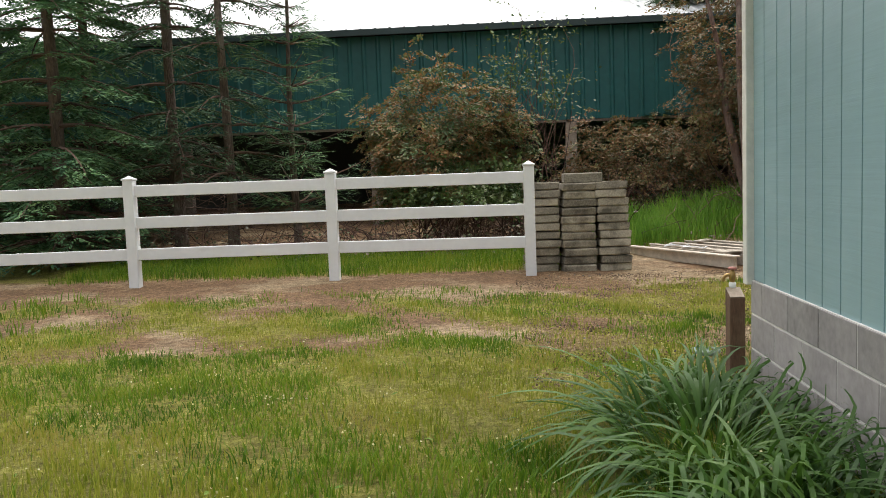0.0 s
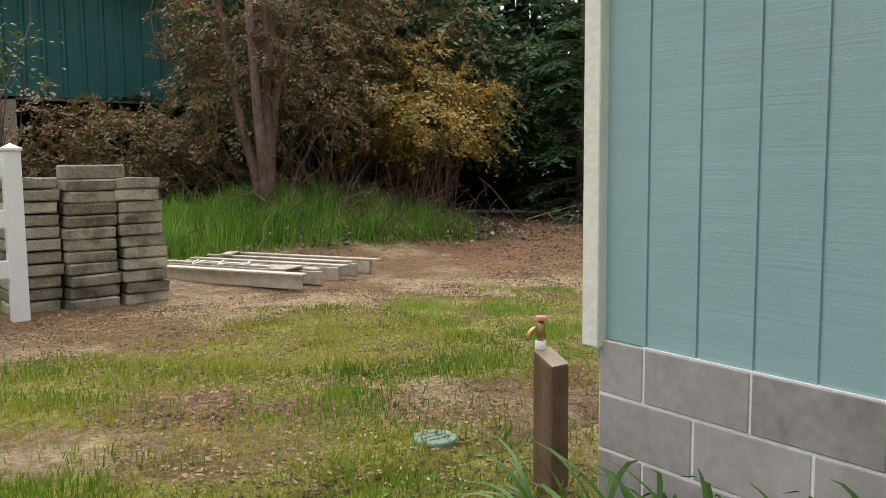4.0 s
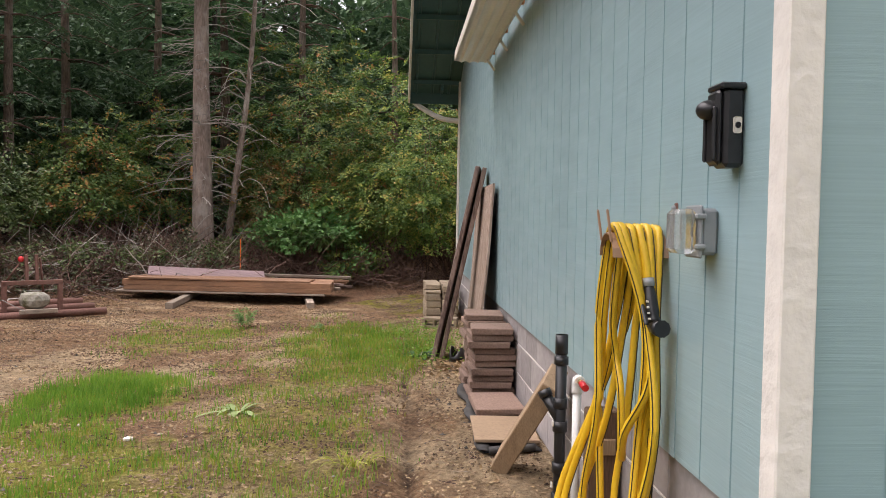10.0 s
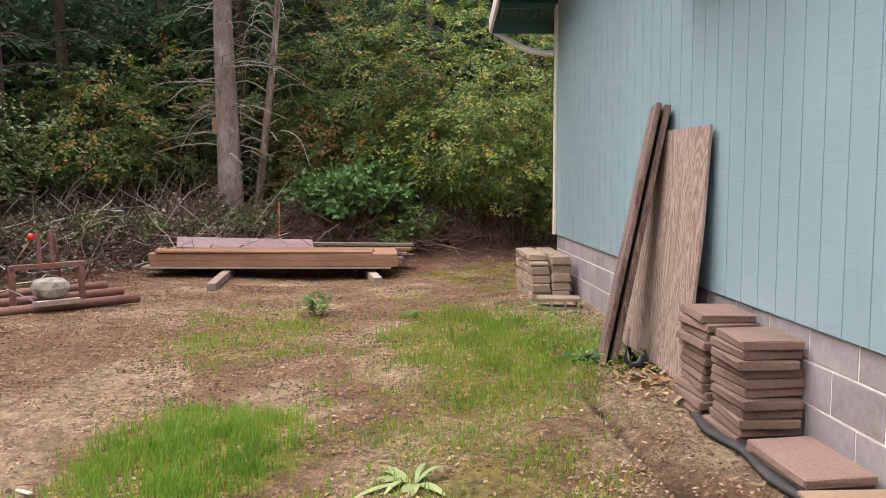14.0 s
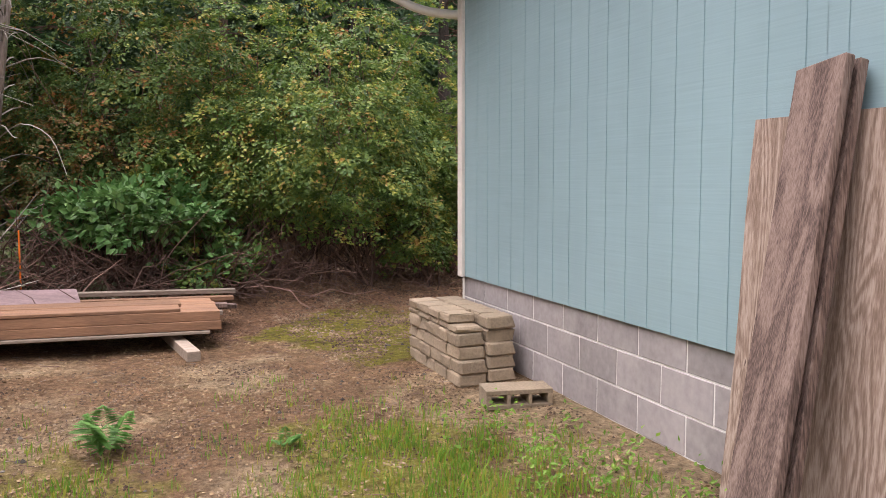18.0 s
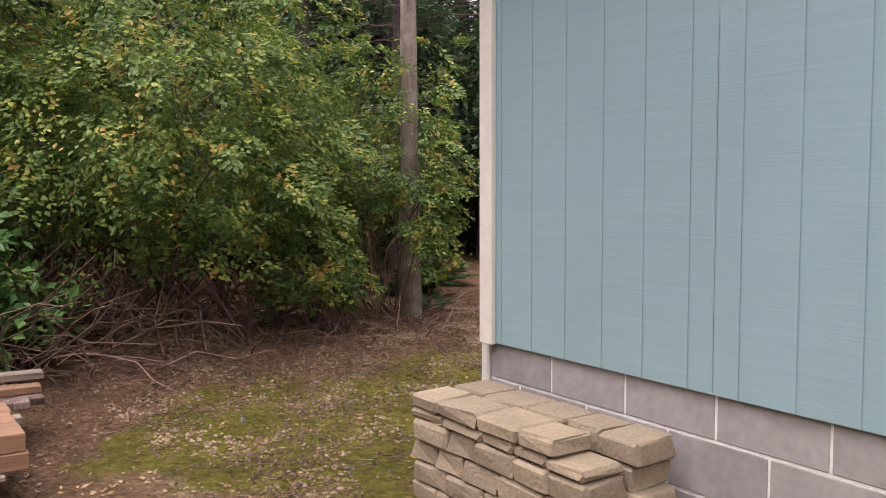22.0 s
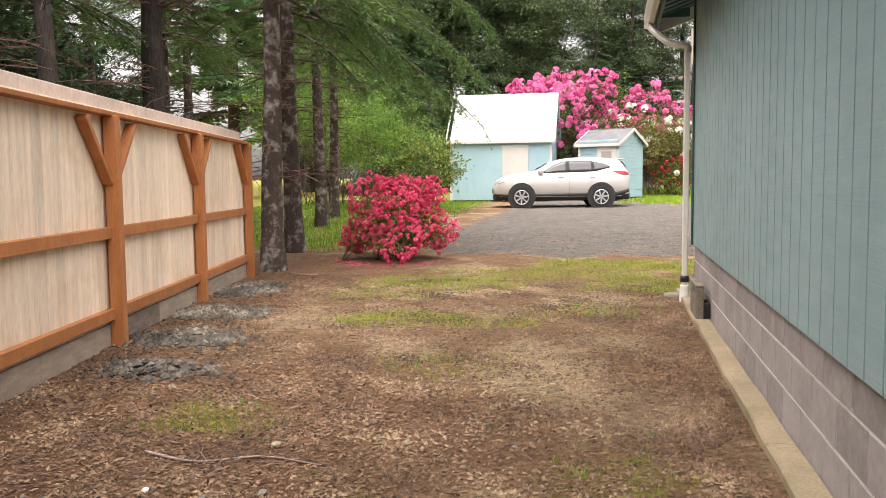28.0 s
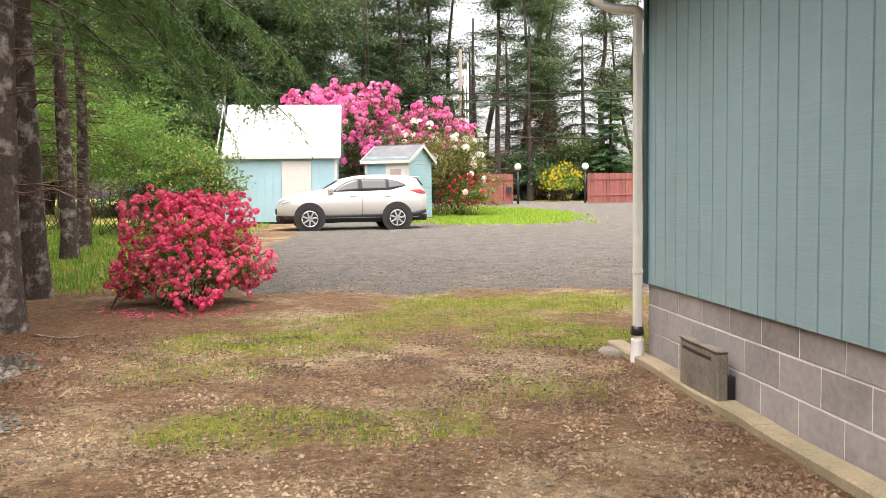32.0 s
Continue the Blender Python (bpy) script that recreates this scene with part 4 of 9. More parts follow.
def downspout(name, x, y, z_top, z_low, head, label, foot):
    d = thing(name, x, y, z_low, label, "downspout")
    w, t = 0.075, 0.055
    bm = bm_box(x - t / 2, y - w / 2, z_low + 0.1, x + t / 2, y + w / 2, z_top, 0.008)
    part("pipe", bm, M_GUTTER, d)
    for k in (-1, 0, 1):
        slab("rib", x + t / 2 - 0.001, y + k * 0.02 - 0.004, z_low + 0.12, x + t / 2 + 0.003, y + k * 0.02 + 0.004, z_top - 0.02, M_GUTTER, d, bevel=0.001)
    slab("joint", x - t / 2 - 0.004, y - w / 2 - 0.004, z_low + 0.62, x + t / 2 + 0.004, y + w / 2 + 0.004, z_low + 0.66, M_GUTTER, d)
    tube("elbow", spline([(x, y, z_top - 0.02), (x + 0.01, y + 0.01, z_top + 0.05), ((x + head[0]) / 2, (y + head[1]) / 2, z_top + 0.12), (head[0], head[1], head[2] - 0.05), head], 5), 0.036, M_GUTTER, d, sides=8)
    if foot:
        tube("black_boot", [(x, y, z_low + 0.15), (x, y, z_low + 0.22)], 0.048, M_BLACK, d, "black rubber boot")
        tube("drain_pipe", spline([(x, y, z_low + 0.12), (x, y, z_low + 0.05), (x + 0.01, y + 0.01, z_low - 0.12)], 4), 0.05, M_PVC, d, "white drain pipe")
    return d


downspout("downspout", 0.075, -0.06, 2.50, -0.10, (OUT + 0.05, 0.62, EAVE_Z - 0.22), "white aluminium downspout at the garage corner", False)
downspout("downspout", 0.10, -LY + 0.035, 2.52, -0.02, (OUT + 0.05, -LY - 0.35, EAVE_Z - 0.22), "white aluminium downspout with black boot on a drain", True)

# corner trim boards
trim = tagged(new("trim"), "white painted rough corner boards", "trim", kind="structure")
WORLD_OF["trim"] = Matrix.Identity(4)
slab("corner_board", -LX - 0.011, -0.019, SIDE_Z + 0.002, -LX + 0.066, 0.058, roof_z(-LX) - 0.02, M_TRIMROUGH, trim)
slab("corner_board", -0.066, 0.021, SIDE_Z - 0.005, 0.021, 0.050, roof_z(0) - 0.02, M_TRIM, trim)
slab("corner_board", 0.021, -LY - 0.02, SIDE_Z - 0.005, 0.04, -LY + 0.05, EAVE_Z - 0.03, M_GREENSOFFIT, trim)
# narrow ribbed white soffit shelf over the north wall
shelf = thing("vinyl_soffit", -4.1, 0.2, 2.6, "white ribbed vinyl soffit strip on wooden brackets", "soffit")
V, F = [], []
for k in range(13):
    y = 0.07 + 0.285 * k / 12
    for x in (-9.6, -4.06):
        V.append((x, y, 2.60 - (0.012 if k % 3 == 1 else 0)))
F = [[2 * k, 2 * k + 1, 2 * k + 3, 2 * k + 2] for k in range(12)]
raw("ribbed_panel", V, F, M_TRIM, shelf)
slab("edge_board", -9.6, 0.345, 2.6, -4.06, 0.37, 2.68, M_TRIM, shelf)
slab("top_board", -9.6, 0.06, 2.612, -4.07, 0.345, 2.635, M_TIMBER, shelf)
for x in np.arange(-9.3, -4.0, 0.85):
    beam("bracket", (x, 0.03, 2.50), (x, 0.10, 2.60), 0.02, 0.02, M_TRIM, shelf)
    slab("rafter", x - 0.02, 0.03, 2.637, x + 0.02, 0.34, 2.72, M_CEDAR, shelf)
# kerb footing of the east wall
kerb = tagged(new("kerb"), "old concrete footing ledge along the wall", "kerb", kind="structure")
WORLD_OF["kerb"] = Matrix.Identity(4)
seg = [-9.55, -8.3, -6.9, -5.4, -3.9, -2.4, -0.9, -0.05]
for a, b in zip(seg[:-1], seg[1:]):
    V, F = [], []
    ny = 8
    for k in range(ny + 1):
        y = a + 0.004 + (b - a - 0.008) * k / ny
        wob = 0.004 * math.sin(y * 3.1) + 0.003 * math.sin(y * 9)
        top = -0.02 + 0.006 * math.sin(y * 5)
        V += [(0.01, y, -0.4), (0.01, y, top), (0.125 + wob, y, top), (0.137 + wob, y, top - 0.014), (0.142 + wob, y, -0.4)]
    for k in range(ny):
        for q in range(4):
            F.append([5 * k + q, 5 * k + q + 1, 5 * k + q + 6, 5 * k + q + 5])
    bm = bmesh.new()
    vs = [bm.verts.new(v) for v in V]
    for f in F:
        bm.faces.new([vs[q] for q in f])
    bm.faces.new(vs[:5])
    bm.faces.new(vs[-5:][::-1])
    bmesh.ops.recalc_face_normals(bm, faces=bm.faces)
    part("kerb_length", bm, M_KERB, kerb)
# splash block by the drain
sb = thing("splash_block", 0.28, -9.25, -0.1, "round concrete splash pad at the drain", "splash block")
tube("pad", [(0.14, -9.30, -0.3), (0.14, -9.30, -0.06), (0.14, -9.30, -0.045)], [0.15, 0.15, 0.135], M_VENTWELL, sb, sides=20)

# crawl-space vent well
vent = thing("crawl_vent_well", 0.07, -7.7, -0.04, "weathered concrete vent well against the foundation", "vent")
slab("front", 0.062, -7.97, -0.025, 0.124, -7.385, 0.262, M_VENTWELL, vent, bevel=0.006)
slab("cap", 0.060, -7.975, 0.263, 0.132, -7.38, 0.282, M_VENTWELL, vent, bevel=0.006)
# Thin black strip on the face, painted for the shade in the slot.
slab("slot", 0.122, -7.92, 0.205, 0.1255, -7.48, 0.226, M_BLACK, vent, "flat black strip for the shade in the slot")
# Added black pieces behind the front put the gap's shade into colour.
for y0, y1 in ((-7.97, -7.92), (-7.70, -7.64), (-7.46, -7.41)):
    slab("gap_shade_piece", 0.008, y0, -0.02, 0.062, y1, 0.12, M_BLACK, vent, bevel=0.002)

# ---- white rail fence ----


def rail_fence():
    P = [(-20.5, 4.35), (-18.05, 4.68), (-15.62, 4.98), (-13.18, 5.12), (-10.80, 5.02)]
    f = thing("rail_fence", P[-1][0], P[-1][1], on(*P[-1]), "white vinyl three-rail fence with capped posts", "fence")
    w = 0.125
    for k, (x, y) in enumerate(P):
        g = on(x, y)
        post = slab("post", x - w / 2, y - w / 2, g - 0.1, x + w / 2, y + w / 2, g + 1.30, M_VINYL, f, bevel=0.006)
        bm = bm_box(x - w / 2 - 0.01, y - w / 2 - 0.01, g + 1.30, x + w / 2 + 0.01, y + w / 2 + 0.01, g + 1.325, 0.004)
        top = [bm.verts.new((x + a * 0.06, y + b * 0.06, g + 1.325)) for a, b in ((-1, -1), (1, -1), (1, 1), (-1, 1))] + [bm.verts.new((x, y, g + 1.36))]
        for q in range(4):
            bm.faces.new((top[q], top[(q + 1) % 4], top[4]))
        part("post_cap", bm, M_VINYL, post)
        if k:
            x0, y0 = P[k - 1]
            g0 = on(x0, y0)
            for h in (0.40, 0.785, 1.17):
                beam("rail", (x0 + 0.05, y0, g0 + h), (x - 0.05, y, g + h), 0.04, 0.14, M_VINYL, f, bevel=0.006)


rail_fence()

# ---- stacked grey paving slabs on the yard's edge ----


def slab_stack(name, x, y, n, sx, sy, h, seed, label, top_slab=0):
    """A column of slabs, each a piece, a little off the one below."""
    rnd = random.Random(seed)
    s = thing(name, x, y, on(x, y), label, "paving slabs", "stacked slabs at the fence")
    bm = bm_box(-sx / 2, -sy / 2, 0, sx / 2, sy / 2, h - 0.009, 0.012)
    for v in bm.verts:
        v.co += Vector((rnd.uniform(-0.008, 0.008), rnd.uniform(-0.008, 0.008), rnd.uniform(-0.003, 0.002)))
    me = bpy.data.meshes.new("slab")
    bm.to_mesh(me)
    bm.free()
    me.materials.append(M_PAVERGREY)
    z = on(x, y) - 0.01
    for k in range(n):
        ob = new("slab", me)
        ob.matrix_basis = pose(x + rnd.uniform(-0.016, 0.016) + (-0.05 if seed == 3 else 0.02) * (k / n - 0.5), y + rnd.uniform(-0.012, 0.012), z, rnd.uniform(-0.6, 0.6), rnd.uniform(-0.9, 0.9), rnd.uniform(-2.5, 2.5) + 5)
        hang(ob, s)
        z += h + rnd.uniform(-0.002, 0.003)
    if top_slab:
        part("top_slab", bm_box(x - 0.16, y - 0.17, z - 0.01, x - 0.16 + top_slab + 0.1, y + 0.2, z + 0.11, 0.012), M_PAVERGREY, s, "smaller thick slab on top")
    return s


slab_stack("paver_stack", -10.64, 5.47, 11, 0.40, 0.42, 0.1, 1, "tall stack of weathered grey concrete slabs")
slab_stack("paver_stack", -10.21, 5.41, 11, 0.40, 0.42, 0.0985, 2, "tall stack of stained grey concrete slabs beside the fence post", 0.36)
slab_stack("paver_stack", -9.80, 5.43, 11, 0.365, 0.44, 0.0985, 3, "leaning stack of weathered grey concrete slabs")

# ---- wooden rack lying on the ground ----


def ground_rack():
    r = thing("wooden_rack", -8.3, 5.9, on(-8.3, 5.9), "weathered wooden rack frame lying on the ground", "wooden frame")
    o = Vector((-8.45, 4.96, on(-8.45, 4.96)))
    u, v = Vector((1.16, 0.62, 0)), Vector((-0.92, 1.72, 0))
    up = Vector((0, 0, 1))
    at = lambda a, b, h: o + u * a + v * b + up * h
    for a, w, b1 in ((0.02, 0.05, 1.0), (0.27, 0.045, 1.0), (0.52, 0.05, 1.02), (0.77, 0.045, 1.0), (0.98, 0.05, 1.03)):
        beam("joist", at(a, 0.0, 0.085), at(a, b1, 0.085), w, 0.13, M_RACKWOOD, r)
    for b in (0.30, 0.97):
        beam("cross_bearer", at(0.04, b, 0.045), at(0.97, b, 0.045), 0.05, 0.08, M_LUMBERGREY, r)
    for a, b0, b1, w in ((0.01, -0.02, 1.0, 0.10), (0.30, 0.02, 1.02, 0.09), (0.55, -0.03, 1.0, 0.09), (0.78, 0.04, 1.03, 0.07), (1.0, -0.05, 1.02, 0.10)):
        beam("slat", at(a, b0, 0.163), at(a, b1, 0.163), w, 0.022, M_RACKWOOD, r)
    beam("short_board", at(0.06, 0.17, 0.186), at(0.30, 0.17, 0.186), 0.20, 0.02, M_RACKWOOD, r, "short pale board")
    beam("short_board", at(0.70, 0.85, 0.186), at(0.95, 0.92, 0.186), 0.12, 0.02, M_RACKWOOD, r, "short pale board")
    pts = [at(0.25 + 0.10 * math.sin(k * 1.1), 0.45 + 0.03 * k, 0.185 + 0.012 * math.sin(k * 2.3)) for k in range(14)]
    tube("rope", spline(pts, 4), 0.008, M_VINYL, r, "white rope", sides=6)


ground_rack()
pipe = thing("plastic_pipe", -1.2, 9.8, on(-1.2, 9.8), "long white plastic pipe on the ground", "pipe")
tube("pipe_length", [(-1.9, 11.2, on(-1.9, 11.2) + 0.04), (0.05, 9.85, on(0, 9.9) + 0.04)], 0.035, M_PVC, pipe)
tube("pipe_length", [(-4.2, 12.2, on(-4.2, 12.2) + 0.05), (-2.1, 11.35, on(-2.1, 11.3) + 0.05)], 0.03, M_PVC, pipe)

# ---- yard tap on its post ----


def yard_tap():
    x, y, g = -9.765, 0.262, on(-9.765, 0.262)
    t = thing("yard_tap", x, y, g, "brass garden tap on white pipe beside a squared post", "tap")
    bm = bm_box(x - 0.045, y - 0.10, g - 0.1, x + 0.045, y + 0.005, 0.46, 0.005)
    for v in bm.verts:
        if v.co.z > 0.3:
            v.co.z += 0.45 * (v.co.y - (y - 0.02))
    post = part("post", bm, M_POSTBROWN, t, "brown treated wooden post with slanted top")
    beam("cut_top", (x, y - 0.099, 0.428), (x, y + 0.004, 0.4745), 0.086, 0.005, M_LUMBERGREY, post, "pale weathered cut end", bevel=0.001)
    tube("riser", [(x, y + 0.01, g), (x, y + 0.01, 0.47)], 0.014, M_PVC, t, "white pipe")
    tube("coupling", [(x, y + 0.01, 0.455), (x, y + 0.01, 0.505)], 0.021, M_PVC, t)
    b = tube("tap_body", [(x, y + 0.01, 0.5), (x, y + 0.01, 0.53), (x, y + 0.01, 0.56), (x, y + 0.01, 0.585)], [0.013, 0.02, 0.017, 0.011], M_BRASS, t, "brass body")
    tube("spout", spline([(x, y + 0.01, 0.545), (x - 0.03, y + 0.015, 0.55), (x - 0.05, y + 0.02, 0.53), (x - 0.052, y + 0.02, 0.51)], 4), 0.011, M_BRASS, t)
    wheel = bmesh.new()
    bmesh.ops.create_cone(wheel, cap_ends=True, segments=14, radius1=0.026, radius2=0.024, depth=0.012)
    wheel.transform(Matrix.Translation((x, y + 0.01, 0.592)))
    part("hand_wheel", wheel, M_REDKNOB, b, "faded red hand wheel")


yard_tap()
lid = thing("valve_lid", -9.76, 0.98, on(-9.76, 0.98), "pale green round valve box lid in the grass", "valve box")
tube("rim", [(-9.76, 0.98, -0.15), (-9.76, 0.98, -0.068), (-9.76, 0.98, -0.060)], [0.105, 0.105, 0.098], M_LID, lid, sides=22)
for k in range(3):
    slab("ridge", -9.82, 0.94 + 0.04 * k, -0.063, -9.70, 0.95 + 0.04 * k, -0.055, M_LID, lid)
edge = thing("edging_stone", -10.05, 0.05, on(-10, 0.05), "broken grey edging stone in the grass", "stone")
part("stone", bm_beam((-10.22, -0.02, -0.06), (-9.95, 0.06, -0.05), 0.11, 0.07, bevel=0.02), M_VENTWELL, edge)

# ---- things on and against the north wall ----


def hose():
    hx = -8.86
    h = thing("garden_hose", hx, 0.12, 0.1, "coiled yellow garden hose with black stripe hanging on the wall", "garden hose")
    rnd = random.Random(5)
    for k, (out, low, east, west, twist) in enumerate(((0.045, 0.12, 0.05, 0.03, 0.00), (0.125, 0.47, 0.02, 0.00, 0.04), (0.075, 0.07, 0.15, 0.02, -0.05), (0.15, 0.15, 0.07, 0.06, 0.06), (0.10, 0.05, 0.20, 0.00, -0.03), (0.165, 0.11, 0.12, 0.05, -0.07), (0.06, 0.06, 0.23, 0.02, 0.00))):
        top = 1.188 + rnd.uniform(-0.008, 0.012)
        mid = (top + low) / 2
        ye, yw = 0.07 + 0.25 * out + 0.8 * east, 0.05 + 0.3 * out
        pts = [(hx, out, top), (hx + 0.065, out, top - 0.03), (hx + 0.085 + 0.25 * east, out + 0.015, top - 0.28), (hx + 0.06 + 0.75 * east + twist, 0.5 * (out + ye), mid - 0.05), (hx + 0.04 + east, ye, low + 0.20), (hx + 0.02 + 0.45 * east, ye, low),
               (hx - 0.07 - west, yw + 0.05, low + 0.10), (hx - 0.10 - west - twist, yw, mid - 0.1), (hx - 0.10 - 0.5 * west, yw, top - 0.30), (hx - 0.065, out, top - 0.03), (hx, out + 0.004, top + 0.002)]
        path = spline(pts, 7)
        coil = tube("coil", path, 0.0128, M_HOSE, h, sides=8)
        side = 1 if k % 2 else -1
        tube("stripe", (path + np.array([-0.010, 0.009 * side, 0.001]))[3:-3], 0.0018, M_STRIPE, coil, "black stripe", sides=4)
    tube("lead_in", spline([(hx, 0.10, 1.192), (hx - 0.06, 0.10, 1.165), (hx - 0.085, 0.09, 1.10), (hx - 0.10, 0.085, 1.03)], 5), 0.0135, M_HOSE, h)
    noz = tube("nozzle", spline([(hx - 0.098, 0.085, 1.035), (hx - 0.108, 0.083, 1.00), (hx - 0.125, 0.08, 0.955), (hx - 0.145, 0.077, 0.915)], 4), [0.016] * 3 + [0.0185] * 2 + [0.021] * 5 + [0.018] * 3, M_BLACK, h, "black spray nozzle", sides=10)
    tube("collar", [(hx - 0.097, 0.085, 1.045), (hx - 0.102, 0.084, 1.02)], 0.0185, M_GREYBOX, noz, "grey collar")
    beam("trigger", (hx - 0.105, 0.112, 1.00), (hx - 0.165, 0.105, 0.912), 0.014, 0.008, M_BLACK, noz)
    tube("nozzle_head", [(hx - 0.135, 0.078, 0.905), (hx - 0.165, 0.074, 0.903), (hx - 0.195, 0.07, 0.905)], [0.021, 0.023, 0.026], M_BLACK, noz)
    for q in range(4):
        slab("grip_dot", hx - 0.137 - 0.008 * q, 0.093, 0.975 - 0.016 * q, hx - 0.131 - 0.008 * q, 0.101, 0.981 - 0.016 * q, M_TRIM, noz, bevel=0.001)
    # hanger
    g = thing("hose_hanger", hx, 0.02, 1.14, "brown curved steel hose hanger screwed to the siding", "hose hanger")
    V, F = [], []
    for k in range(9):
        th = math.pi * k / 8
        for d in (0.02, 0.19):
            V.append((hx + 0.085 * math.cos(th), d, 1.105 + 0.075 * math.sin(th)))
    F = [[2 * k, 2 * k + 1, 2 * k + 3, 2 * k + 2] for k in range(8)]
    sad = raw("saddle", V, F, M_HANGER, g)
    so = sad.modifiers.new("thick", "SOLIDIFY")
    so.thickness = 0.004
    for x in (hx - 0.06, hx + 0.06):
        beam("horn", (x, 0.19, 1.15), (x * 1.0, 0.205, 1.25), 0.018, 0.006, M_HANGER, g, side=(0, 1, 0))
    slab("strap", -9.02, 0.02, 1.16, -8.995, 0.026, 1.27, M_RUST, g)
    bmesh_screw = bmesh.new()
    bmesh.ops.create_uvsphere(bmesh_screw, u_segments=8, v_segments=6, radius=0.008)
    bmesh_screw.transform(Matrix.Translation((-9.007, 0.03, 1.255)))
    part("screw", bmesh_screw, M_GREYBOX, g)


hose()


def wall_boxes():
    b = thing("black_vent_box", -9.44, 0.03, 1.34, "black plastic box with a round knob on the siding", "electrical box")
    slab("body", -9.475, 0.02, 1.345, -9.395, 0.07, 1.535, M_BLACK, b, bevel=0.01)
    slab("lid", -9.47, 0.07, 1.35, -9.40, 0.088, 1.53, M_BLACK, b, bevel=0.01)
    slab("top_lip", -9.482, 0.02, 1.53, -9.388, 0.082, 1.545, M_BLACK, b)
    for x in (-9.465, -9.405):
        slab("side_rib", x - 0.004, 0.085, 1.36, x + 0.004, 0.096, 1.49, M_BLACK, b)
    kn = bmesh.new()
    bmesh.ops.create_uvsphere(kn, u_segments=18, v_segments=10, radius=0.034)
    kn.transform(Matrix.Translation((-9.42, 0.092, 1.485)) @ Matrix.Diagonal((1, 0.8, 0.7, 1)))
    part("knob", kn, M_BLACK, b, smooth=True)
    lab = slab("sticker", -9.479, 0.03, 1.425, -9.4755, 0.05, 1.465, M_TRIM, b, "white label with small print")
    slab("print_bar", -9.4805, 0.034, 1.437, -9.4785, 0.046, 1.452, M_BLACK, lab)
    o = thing("outlet_cover", -9.29, 0.03, 1.12, "grey weatherproof outlet with clear bubble cover", "outlet")
    slab("back_box", -9.33, 0.02, 1.13, -9.235, 0.065, 1.25, M_GREYBOX, o, bevel=0.008)
    slab("gasket", -9.337, 0.062, 1.122, -9.228, 0.072, 1.258, M_GREYBOX, o, bevel=0.004)
    glass = bpy.data.materials.new("smoky_cover")
    glass.use_nodes = True
    gb = glass.node_tree.nodes["Principled BSDF"]
    gb.inputs["Base Color"].default_value = (0.75, 0.77, 0.76, 1)
    gb.inputs["Transmission Weight"].default_value, gb.inputs["Roughness"].default_value = 0.8, 0.15
    slab("bubble_cover", -9.328, 0.073, 1.133, -9.24, 0.13, 1.247, glass, o, "clear plastic cover", bevel=0.012)
    slab("socket", -9.30, 0.073, 1.175, -9.27, 0.08, 1.205, M_BLACK, o)
    for z in (1.145, 1.222):
        slab("hinge", -9.345, 0.055, z, -9.33, 0.085, z + 0.014, M_GREYBOX, o)


wall_boxes()


